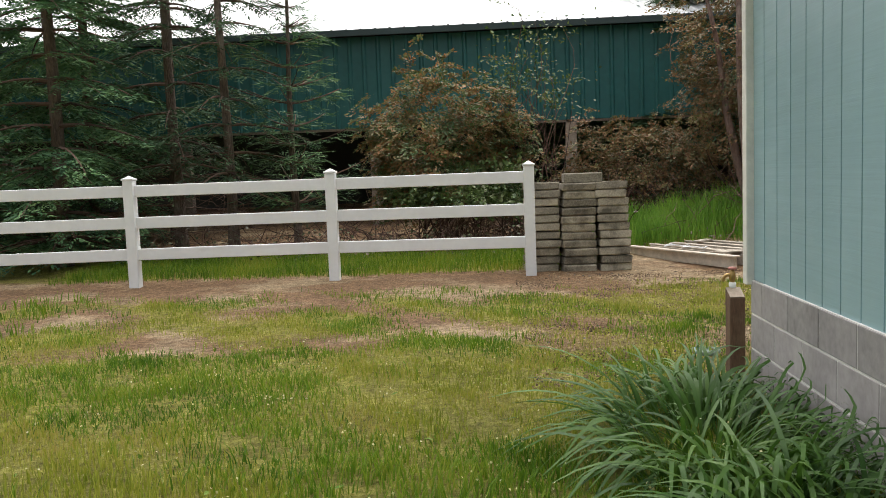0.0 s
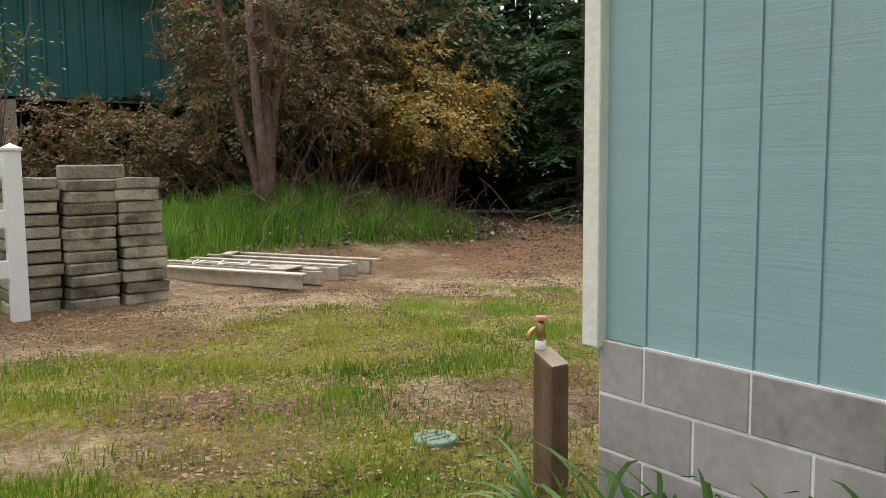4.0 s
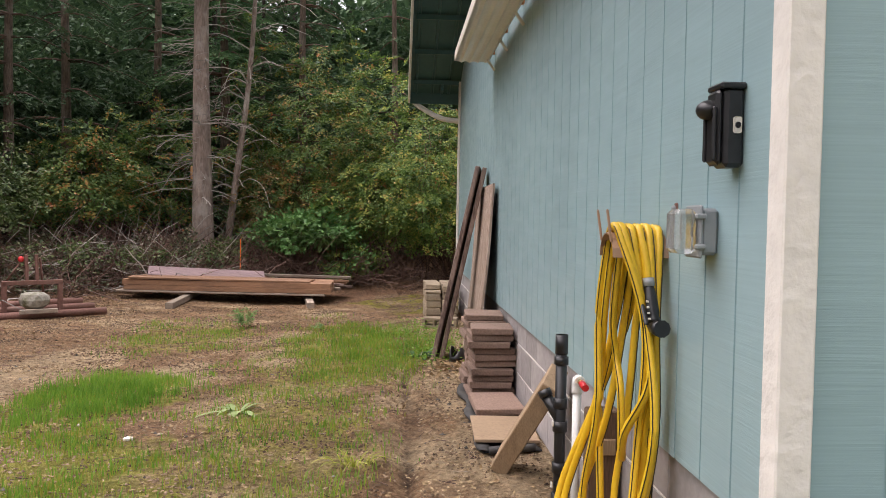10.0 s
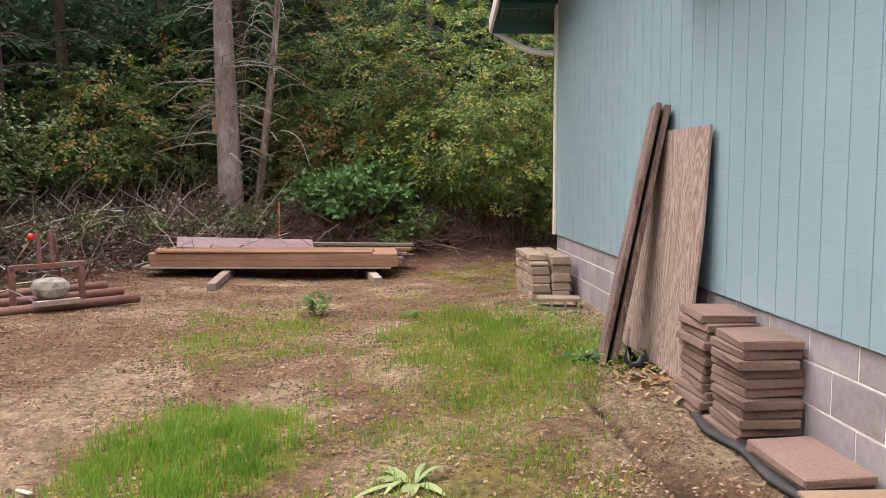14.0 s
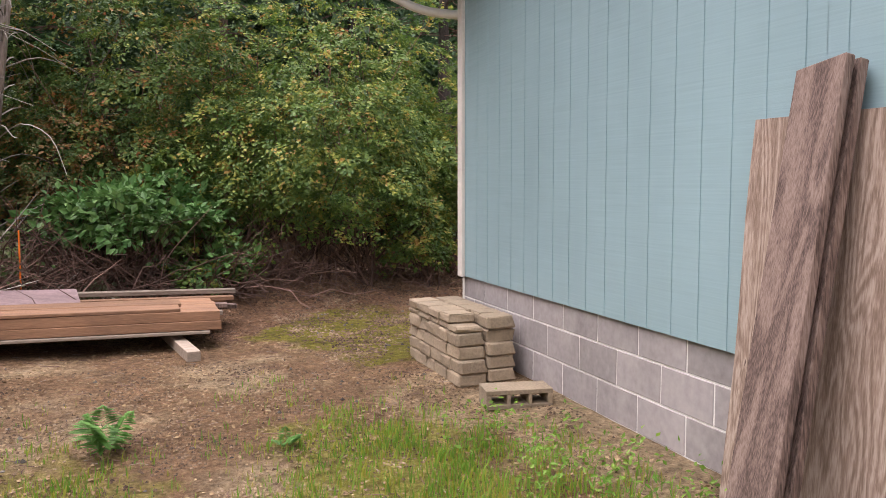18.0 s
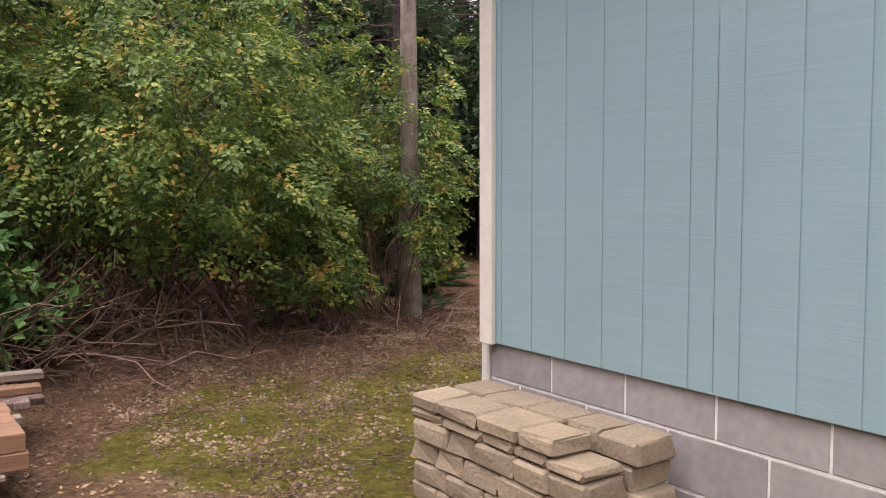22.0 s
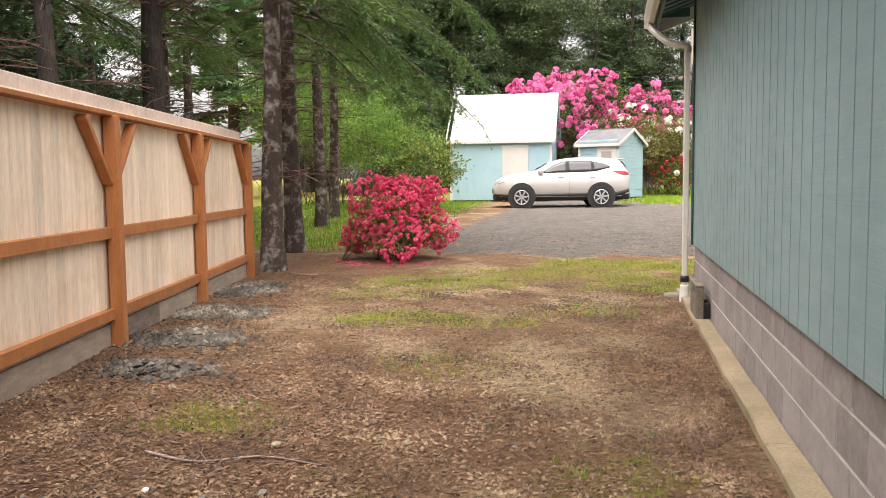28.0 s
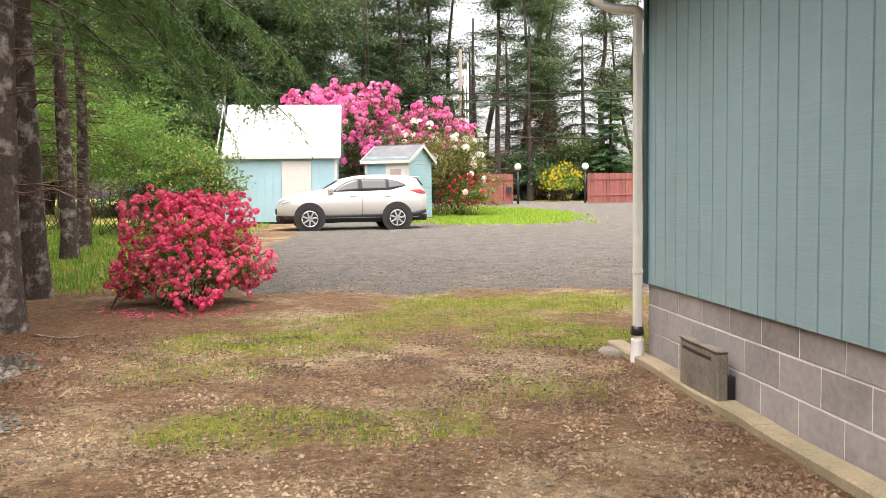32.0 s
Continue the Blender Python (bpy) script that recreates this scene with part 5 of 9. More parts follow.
def pipes_and_posts():
    v = thing("drain_cleanout", -8.25, 0.2, on(-8.25, 0.2), "black vent pipe with couplings in a white cleanout", "pipe")
    g = on(-8.25, 0.2)
    tube("standpipe", [(-8.25, 0.2, g), (-8.25, 0.2, 0.775)], 0.022, M_BLACK, v)
    for z0, z1, r in ((0.70, 0.775, 0.025), (0.66, 0.69, 0.028), (0.40, 0.44, 0.029), (0.24, 0.28, 0.029), (0.10, 0.16, 0.029), (0.49, 0.53, 0.027)):
        tube("coupling", [(-8.25, 0.2, z0), (-8.25, 0.2, z1)], r, M_BLACK, v)
    tube("wye_branch", [(-8.25, 0.2, 0.44), (-8.21, 0.25, 0.53)], [0.02, 0.023], M_BLACK, v)
    tube("branch_cap", [(-8.212, 0.247, 0.525), (-8.203, 0.258, 0.55)], 0.027, M_BLACK, v)
    tube("tee", [(-8.25, 0.2, 0.2), (-8.30, 0.17, 0.2)], 0.022, M_BLACK, v)
    tube("cleanout", [(-8.25, 0.2, g - 0.05), (-8.25, 0.2, 0.06)], 0.048, M_PVC, v, "white cleanout collar")
    for z in (0.43, 0.19):
        slab("label", -8.262, 0.227, z - 0.01, -8.24, 0.2305, z + 0.012, M_TRIM, v, "white pipe label")
    t = thing("wall_tap", -8.30, 0.15, on(-8.3, 0.15), "white pipe riser with a brass tap feeding the hose", "tap")
    tube("riser", [(-8.31, 0.15, on(-8.31, 0.15) - 0.02), (-8.31, 0.15, 0.58)], 0.0165, M_PVC, t)
    tube("elbow", spline([(-8.31, 0.15, 0.56), (-8.31, 0.15, 0.60), (-8.322, 0.15, 0.613), (-8.36, 0.15, 0.613)], 4), 0.021, M_PVC, t)
    tube("nipple", [(-8.36, 0.15, 0.613), (-8.39, 0.15, 0.613)], 0.011, M_BRASS, t, "brass nipple")
    tube("hose_end", [(-8.39, 0.15, 0.613), (-8.45, 0.15, 0.608)], 0.013, M_RED, t, "red hose coupling")
    p = thing("treated_post", -8.36, 0.08, on(-8.36, 0.1), "short brown treated post against the foundation", "post")
    slab("timber", -8.43, 0.012, on(-8.4, 0.1) - 0.05, -8.345, 0.13, 0.52, M_POSTBROWN, p, bevel=0.006)
    slab("block", -8.445, 0.03, 0.36, -8.431, 0.10, 0.42, M_TIMBER, p, "small tan wood block")
    w = thing("short_timber", -7.25, 0.2, on(-7.2, 0.26), "short sawn timber leaning on the foundation", "timber")
    part("beam_length", bm_beam((-7.24, 0.29, on(-7.24, 0.29) + 0.03), (-7.55, 0.085, 0.475), 0.19, 0.09, side=(0.2, 1, 0.6), bevel=0.005), M_TIMBER, w)


pipes_and_posts()


def paver_piles():
    """Brown pavers on a folded rubber sheet along the wall."""
    def pile(x, y, n, sx, sy, h, seed, label, z=None):
        rnd = random.Random(seed)
        s = thing("paver_pile", x, y, on(x, y), label, "pavers", "brown pavers along the wall")
        bm = bm_box(-sx / 2, -sy / 2, 0, sx / 2, sy / 2, h - 0.004, 0.006)
        for v in bm.verts:
            v.co += Vector((rnd.uniform(-0.005, 0.005), rnd.uniform(-0.005, 0.005), 0))
        me = bpy.data.meshes.new("paver")
        bm.to_mesh(me)
        bm.free()
        me.materials.append(M_PAVERRED)
        zz = on(x, y) + 0.005 if z is None else z
        for k in range(n):
            ob = new("paver", me)
            ob.matrix_basis = pose(x + rnd.uniform(-0.032, 0.032), y + rnd.uniform(-0.012, 0.028), zz, rnd.uniform(-0.7, 0.7), rnd.uniform(-0.7, 0.7), rnd.uniform(-4.5, 4.5))
            hang(ob, s)
            zz += h
        return zz
    pile(-5.04, 0.165, 12, 0.36, 0.29, 0.046, 11, "stack of twelve brown concrete pavers by the plywood")
    z = pile(-5.50, 0.165, 2, 0.38, 0.30, 0.046, 12, "base of a brown concrete paver stack")
    pile(-5.51, 0.165, 9, 0.37, 0.29, 0.0465, 13, "stack of brown concrete pavers against the foundation", z)
    pile(-6.05, 0.18, 2, 0.50, 0.31, 0.046, 14, "two brown pavers laid flat")
    b = thing("tan_board", -6.62, 0.26, on(-6.6, 0.26), "flat tan board lying on black rubber sheet", "board")
    part("board", bm_beam((-6.36, 0.20, 0.0), (-6.90, 0.22, -0.005), 0.36, 0.018, bevel=0.003), M_TANSLAB, b)
    s = thing("rubber_sheet", -6.3, 0.35, on(-6.3, 0.35), "black rubber sheet folded under the pavers", "rubber sheet")
    V, F = [], []
    for k in range(25):
        x = -6.98 + 1.8 * k / 24
        for q, (y, z) in enumerate(((0.04, 0.0), (0.35, 0.004), (0.375, 0.012), (0.38, 0.028), (0.365, 0.036), (0.34, 0.03), (0.31, 0.026))):
            V.append((x + 0.01 * math.sin(q + k), y + 0.02 * math.sin(k * 0.7), float(ground(x, y)) + 0.006 + z + 0.004 * math.sin(k * 1.9 + q)))
    F = [[7 * k + q, 7 * k + q + 1, 7 * k + q + 8, 7 * k + q + 7] for k in range(24) for q in range(6)]
    ob = raw("sheet", V, F, M_BLACKSOFT, s, smooth=True)
    so = ob.modifiers.new("thick", "SOLIDIFY")
    so.thickness = 0.004
    lip = tube("rolled_edge", spline([(-6.99, 0.08, on(-7, 0.1) + 0.03), (-7.0, 0.25, on(-7, 0.25) + 0.035), (-6.99, 0.33, on(-7, 0.33) + 0.03)], 5), 0.022, M_BLACKSOFT, s)


paver_piles()


def leaning_wood():
    p = thing("plywood_sheet", -4.0, 0.1, on(-4, 0.1), "weathered plywood sheet leaning upright on the wall", "plywood")
    V, F = [], []
    nx, nz = 6, 8
    for k in range(nx + 1):
        for q in range(nz + 1):
            x = -4.61 + 1.27 * k / nx
            z = on(-4, 0.1) + 0.01 + (1.50 - on(-4, 0.1)) * q / nz
            y = 0.17 - 0.125 * q / nz + 0.006 * math.sin(k * 1.3 + q)
            V.append((x, y, z))
    F = [[k * (nz + 1) + q, (k + 1) * (nz + 1) + q, (k + 1) * (nz + 1) + q + 1, k * (nz + 1) + q + 1] for k in range(nx) for q in range(nz)]
    ob = raw("sheet", V, F, M_PLY, p)
    so = ob.modifiers.new("thick", "SOLIDIFY")
    so.thickness = 0.018
    d = thing("leaning_plank", -3.82, 0.5, on(-3.8, 0.5), "long weathered plank leaning against the wall", "plank", "leaning planks")
    part("plank", bm_beam((-3.83, 0.49, on(-3.86, 0.5) - 0.01), (-3.735, 0.105, 1.685), 0.285, 0.042, side=(0.2, 1, 0.25), bevel=0.006), M_WEATHERED, d)
    d2 = thing("leaning_plank", -3.98, 0.45, on(-3.9, 0.45), "second grey plank leaning behind the first", "plank", "leaning planks")
    part("plank", bm_beam((-3.845, 0.43, on(-3.97, 0.44) - 0.01), (-3.75, 0.055, 1.675), 0.25, 0.04, side=(0.1, 1, 0.25), bevel=0.005), M_WEATHERED, d2)
    b = thing("narrow_board", -3.75, 0.12, on(-3.75, 0.12), "narrow grey board standing beside the plywood", "board")
    part("plank", bm_beam((-3.46, 0.18, on(-3.4, 0.18)), (-3.42, 0.035, 1.44), 0.09, 0.03, side=(0, 1, 0.1)), M_WEATHERED, b)
    # black edging coil behind the planks
    c = thing("plastic_pot", -4.02, 0.30, on(-4.02, 0.30), "crumpled black plastic pot behind the planks", "plant pot")
    V, F = [], []
    for k in range(15):
        th = 2 * math.pi * k / 14
        rr = 1 + 0.12 * math.sin(3 * th)
        for r, z in ((0.10, 0.0), (0.11 * rr, 0.05), (0.085 * rr, 0.09 + 0.045 * math.sin(2 * th))):
            V.append((-4.02 + r * math.cos(th), 0.30 + r * 0.7 * math.sin(th), on(-4.02, 0.30) + z))
    F = [[3 * k + q, 3 * k + 3 + q, 3 * k + 4 + q, 3 * k + 1 + q] for k in range(14) for q in range(2)]
    ob = raw("shell", V, F, M_BLACK, c, smooth=True)
    so = ob.modifiers.new("thick", "SOLIDIFY")
    so.thickness = 0.004


leaning_wood()


def wall_stones():
    """Tumbled tan wall blocks stacked by the corner, five courses."""
    s = thing("stone_stack", -0.6, 0.27, on(-0.6, 0.27), "stack of tumbled tan concrete wall blocks", "stone blocks")
    rnd = random.Random(21)
    meshes = []
    for sx, sy in ((0.21, 0.19), (0.25, 0.195), (0.175, 0.19), (0.23, 0.20)):
        for hh in (0.042, 0.062, 0.0845):
            bm = bm_box(-sx / 2, -sy / 2, 0, sx / 2, sy / 2, hh, 0.011)
            for v in bm.verts:
                v.co += Vector((rnd.uniform(-0.009, 0.009), rnd.uniform(-0.009, 0.009), rnd.uniform(-0.005, 0.002)))
            me = bpy.data.meshes.new("stone")
            bm.to_mesh(me)
            bm.free()
            me.materials.append(M_STONE)
            meshes.append((me, sx, sy, hh))
    for row_y, courses in ((0.165, (2, 2, 2, 2, 2)), (0.375, (2, 2, 2, 2, 0, 1))):
        z = on(-0.6, row_y) - 0.012
        for course, tall in enumerate(courses):
            x, far = -0.10 + rnd.uniform(-0.012, 0.012), 1.16 - 0.02 * course + rnd.uniform(-0.012, 0.012)
            while -x < far - 0.12:
                left_over = far + x
                pick_ = rnd.randrange(4) if left_over > 0.42 else min(range(4), key=lambda q: abs(meshes[q * 3][1] - (left_over if left_over < 0.27 else left_over / 2)))
                me, sx, sy, hh = meshes[pick_ * 3 + tall]
                ob = new("stone", me)
                ob.matrix_basis = pose(x - sx / 2, row_y + 0.02 + rnd.uniform(-0.007, 0.007), z, rnd.uniform(-0.5, 0.5), rnd.uniform(-0.5, 0.5), rnd.uniform(-1.6, 1.6) + rnd.choice((0, 180)))
                hang(ob, s)
                x -= sx + rnd.uniform(0.001, 0.004)
            z += (0.044, 0.064, 0.0865)[tall]
    c = thing("concrete_block", -1.6, 0.36, on(-1.6, 0.36), "loose hollow concrete block lying on its side", "concrete block")
    m = pose(-1.66, 0.33, on(-1.66, 0.33) + 0.0, 0, 0, -10)
    hz = 0.115
    for y0, y1 in ((-0.20, -0.17), (-0.075, -0.055), (0.055, 0.075), (0.17, 0.20)):
        web = bm_box(-0.10, y0, 0.027, 0.10, y1, hz - 0.027, 0.003)
        web.transform(m)
        part("web", web, M_STONE, c)
    for z0, z1 in ((0, 0.028), (hz - 0.028, hz)):
        face = bm_box(-0.10, -0.202, z0, 0.10, 0.202, z1, 0.003)
        face.transform(m)
        part("face_shell", face, M_STONE, c)


wall_stones()

# ---- things in the yard ----


def land_drag():
    d = thing("yard_drag", -1.5, 5.1, on(-1.5, 5.1), "rusty home-made steel drag frame with pipes and a stone weight", "drag frame")
    g = on(-1.5, 5.1)
    ax, ay = Vector((0.62, -0.78, 0)).normalized(), Vector((0.78, 0.62, 0)).normalized()
    o = Vector((-1.6, 5.05, g))
    up = Vector((0, 0, 1))
    at = lambda a, b, h: o + ax * a + ay * b + up * h
    for b, h, l in ((-0.16, 0.04, 0.78), (0.14, 0.075, 0.74), (0.44, 0.11, 0.70)):
        tube("pipe_roller", [at(-l, b, h), at(l, b, h)], 0.045, M_RUST, d)
    for a in (-0.30, 0.30):
        beam("upright", at(a, -0.02, 0.03), at(a, -0.02, 0.40), 0.05, 0.05, M_RUST, d, side=ax)
    beam("crossbar", at(-0.33, -0.02, 0.40), at(0.33, -0.02, 0.40), 0.05, 0.05, M_RUST, d)
    for a in (-0.06, 0.05):
        beam("mast", at(a, -0.02, 0.40), at(a, 0.02, 0.72), 0.035, 0.035, M_RUST, d, side=ax)
    tube("stay", [at(-0.11, 0.0, 0.66), at(-0.28, 0.02, 0.41)], 0.008, M_RUST, d, sides=6)
    tube("stay", [at(0.09, 0.02, 0.68), at(0.22, 0.3, 0.1)], 0.012, M_RUST, d, sides=6)
    ball = bmesh.new()
    bmesh.ops.create_uvsphere(ball, u_segments=12, v_segments=8, radius=0.035)
    ball.transform(Matrix.Translation(at(-0.12, 0.0, 0.67)))
    part("red_knob", ball, M_RED, d, "bright red knob", smooth=True)
    beam("bearer", at(-0.2, -0.25, 0.09), at(0.2, -0.25, 0.09), 0.06, 0.05, M_LUMBERGREY, d)
    w = thing("stone_weight", -1.6, 5.05, g + 0.12, "mossy concrete lump resting on the drag frame", "stone")
    bm = bmesh.new()
    bmesh.ops.create_icosphere(bm, subdivisions=2, radius=0.17)
    for v in bm.verts:
        v.co.x *= 1.0
        v.co.z = v.co.z * 0.75 + 0.02 * noise.noise(v.co * 6)
        v.co.z = min(v.co.z, 0.085)
    bm.transform(Matrix.Translation(at(0.0, -0.10, 0.21)))
    part("lump", bm, M_MOSSROCK, w, smooth=False)


land_drag()


def lumber_pile():
    p = thing("lumber_pile", 1.4, 3.3, on(1.4, 3.3), "low pile of long brown boards on cross bearers", "lumber pile")
    rnd = random.Random(8)
    a0, a1 = Vector((1.28, 4.82, 0)), Vector((1.30, 1.86, 0))
    for b, c in (((-0.33, 3.84), (1.9, 3.9)), ((0.27, 2.05), (2.1, 2.35))):
        beam("bearer", (b[0], b[1], on(*b) + 0.04), (c[0], c[1], on(*c) + 0.06), 0.10, 0.08, M_LUMBERGREY, p)
    def board(x0, x1, y0, y1, z0, z1, h, w, m, label=""):
        beam("board", (x0, y0, z0 + h / 2), (x1, y1, z1 + h / 2), w, h, m, p, label)
    board(0.80, 0.84, 4.86, 1.90, 0.10, 0.06, 0.024, 0.30, M_LUMBERGREY, "pale grey plank")
    board(1.18, 1.20, 4.80, 1.95, 0.10, 0.07, 0.024, 0.30, M_LUMBERGREY, "pale grey plank")
    for k, x in enumerate((0.78, 0.98, 1.18, 1.39)):
        e0, e1 = rnd.uniform(-0.10, 0.08), rnd.uniform(-0.03, 0.03) + 0.02 * k
        board(x, x + 0.03, a0.y + e0, a1.y + e1 - 0.08, 0.125, 0.088, 0.070, 0.19, M_LUMBERX)
        board(x + 0.01, x + 0.04, a0.y + e0 * 0.6, a1.y + e1 - 0.07, 0.198, 0.160, 0.078, 0.19, M_LUMBERX)
    board(0.80, 0.86, 4.70, 2.12, 0.285, 0.242, 0.026, 0.26, M_LUMBERX, "tan top plank")
    board(1.12, 1.16, 4.62, 2.10, 0.285, 0.242, 0.026, 0.28, M_LUMBERX, "tan top plank")
    for k in range(6):
        x, y1 = 1.50 + 0.09 * k, 1.66 + rnd.uniform(-0.10, 0.16)
        z1 = 0.085 + 0.052 * (k % 4)
        board(x, x, y1 + rnd.uniform(1.9, 2.9), y1, z1 + 0.04, z1, 0.038, 0.10, (M_LUMBERGREY, M_WEATHERED, M_LUMBERX)[k % 3])
    beam("loose_board", (1.15, 4.55, 0.37), (1.55, 2.9, 0.285), 0.26, 0.02, mat("mauve_board", (0.24, 0.17, 0.17), rough=0.9, vary=0.2, stretch=(9, 0.6, 9), fine=22), p, "mauve-grey loose board", side=(-0.5, 0, 1))


lumber_pile()
st = thing("survey_stake", 2.55, 3.46, on(2.55, 3.46), "bright orange survey stake in the brush", "stake")
part("lath", bm_beam((2.55, 3.46, on(2.55, 3.46)), (2.56, 3.46, 0.815), 0.036, 0.012, side=(0, 1, 0.1), bevel=0.001), M_ORANGE, st)
fl = thing("survey_stake", 3.62, -0.03, on(3.6, 0), "thin stake with a red flag among the shrubs", "stake")
part("lath", bm_beam((3.62, -0.03, on(3.6, 0)), (3.62, -0.03, 1.0), 0.02, 0.01, side=(0, 1, 0.1), bevel=0.001), M_POSTBROWN, fl)
part("flag", bm_beam((3.60, -0.05, 0.90), (3.60, -0.05, 1.02), 0.05, 0.008, side=(1, 0.3, 0), bevel=0.001), M_RED, fl, "red flag")

# ---- cedar privacy fence ----


def privacy_fence():
    A, B = Vector((4.22, -3.42, 0)), Vector((5.82, -10.62, 0))
    ax = (B - A).normalized()
    nx = Vector((ax.y, -ax.x, 0))
    if nx.x > 0:
        nx = -nx
    f = thing("privacy_fence", A.x, A.y, on(A.x, A.y), "new cedar privacy fence with pale boards and braced orange frame", "fence")
    Ltot = (B - A).length
    at = lambda s, d, h: A + ax * s + nx * d + Vector((0, 0, h))
    base = -0.2
    H = 1.75
    for k in range(4):
        s = Ltot * k / 3
        post = part("post", bm_beam(at(s, 0.045, base), at(s, 0.045, H + 0.0), 0.10, 0.10, side=nx, bevel=0.004), M_CEDAR, f)
    s = 0.0
    pick = {}
    rnd = random.Random(4)
    n = int(Ltot / 0.141)
    bm = bm_box(-0.069, -0.009, 0, 0.069, 0.009, 1.0, 0.002)
    me = bpy.data.meshes.new("picket")
    bm.to_mesh(me)
    bm.free()
    me.materials.append(M_PICKET)
    rz = math.degrees(math.atan2(ax.y, ax.x))
    for k in range(n + 1):
        p = at(0.06 + 0.141 * k, -0.035, 0.08)
        ob = new("picket", me)
        ob.matrix_basis = pose(p.x, p.y, p.z, rnd.uniform(-0.1, 0.1), 0, rz) @ Matrix.Diagonal((1, 1, 1.73, 1))
        hang(ob, f)
    k = 0
    while k * 1.2 < Ltot:
        a, b = k * 1.2, min(Ltot, k * 1.2 + 1.196)
        beam("cap_board", at(a - 0.07 * (k == 0), -0.062, H + 0.075), at(b, -0.062, H + 0.075), 0.018, 0.175, M_CAP, f)
        beam("kick_board", at(a, -0.02, 0.0), at(b, -0.02, 0.0), 0.03, 0.21, M_LUMBERGREY, f)
        k += 1
    for q in range(3):
        s0, s1 = Ltot * q / 3 + 0.05, Ltot * (q + 1) / 3 - 0.05
        for h, m in ((0.185, 0.09), (0.83, 0.09)):
            beam("rail", at(s0, 0.005, h), at(s1, 0.005, h), 0.055, 0.09, M_CEDAR, f)
        for a, b in ((s0, s0 + 0.46), (s1, s1 - 0.46)):
            beam("brace", at(a, 0.02, 1.22), at(b, 0.02, 1.71), 0.045, 0.085, M_CEDAR, f, side=nx)
    beam("top_rail", at(-0.06, 0.0, H + 0.012), at(Ltot + 0.06, 0.0, H + 0.012), 0.14, 0.035, M_CEDAR, f)


privacy_fence()

# ---- green riding hall behind the yard ----


def green_hall():
    h = thing("riding_hall", -18, 12.6, on(-18, 12.6), "large open-sided hall with green ribbed metal walls and white roof", "building")
    x0, x1, y = -46.0, -5.4, 12.6
    z0, z1 = 2.28, 4.15
    V, F = [], []
    s = np.arange(x0, x1, 0.3)
    for x in s:
        for dx, dy in ((0, 0), (0.03, -0.03), (0.07, -0.03), (0.10, 0)):
            V += [(x + dx, y + dy, z0), (x + dx, y + dy, z1)]
    n = len(V) // 2
    F = [[2 * k, 2 * k + 2, 2 * k + 3, 2 * k + 1] for k in range(n - 1)]
    raw("ribbed_wall", V, F, M_GREENMETAL, h)
    slab("wall_lining", x0, y + 0.02, z0, x1, y + 0.1, z1, M_GREENMETAL, h, bevel=0)
    slab("eave_trim", x0, y - 0.30, z1 - 0.02, x1 + 0.2, y - 0.26, z1 + 0.11, mat("dark_trim", (0.03, 0.05, 0.05), rough=0.5), h)
    V = []
    ridge_y, ridge_z = y + 15, z1 + 4.6
    s = np.arange(x0, x1 + 0.2, 0.3)
    for x in s:
        for dx, dz in ((0, 0), (0.03, 0.035), (0.06, 0.035), (0.09, 0)):
            V += [(x + dx, y - 0.3, z1 + 0.09 + dz), (x + dx, ridge_y, ridge_z + dz)]
    n = len(V) // 2
    raw("ribbed_roof", V, [[2 * k, 2 * k + 2, 2 * k + 3, 2 * k + 1] for k in range(n - 1)], M_WHITEROOF, h)
    for x in np.arange(-9.6, x0, -4.1):
        slab("pole", x - 0.11, y + 0.02, on(x, y) - 0.1, x + 0.11, y + 0.22, z0 + 0.3, M_LUMBERGREY, h)
    # Black sheet deep inside: the open hall's shade is put into its colour.
    slab("dark_interior_sheet", x0, y + 8, 0, x1, y + 8.1, z1 + 2, M_BLACK, h, bevel=0)
    slab("header", x0, y + 0.02, z0 - 0.05, x1, y + 0.08, z0 + 0.05, M_LUMBERGREY, h)


green_hall()

# ---- sheds by the drive ----
M_SHEDBLUE = mat("pale_blue_paint", (0.36, 0.55, 0.62), rough=0.55, vary=0.05, scale=1.5, fine=20, bump=0.1, stain=(0.42, 0.55, 0.58), stain_amount=0.3)
M_SHEDWHITE = mat("white_shed_paint", (0.64, 0.62, 0.59), rough=0.5, vary=0.04, fine=20, bump=0.05)
M_SHINGLE = mat("grey_shingles", (0.17, 0.175, 0.185), rough=0.9, vary=0.2, scale=3, fine=30, bump=0.5, island=0.3)


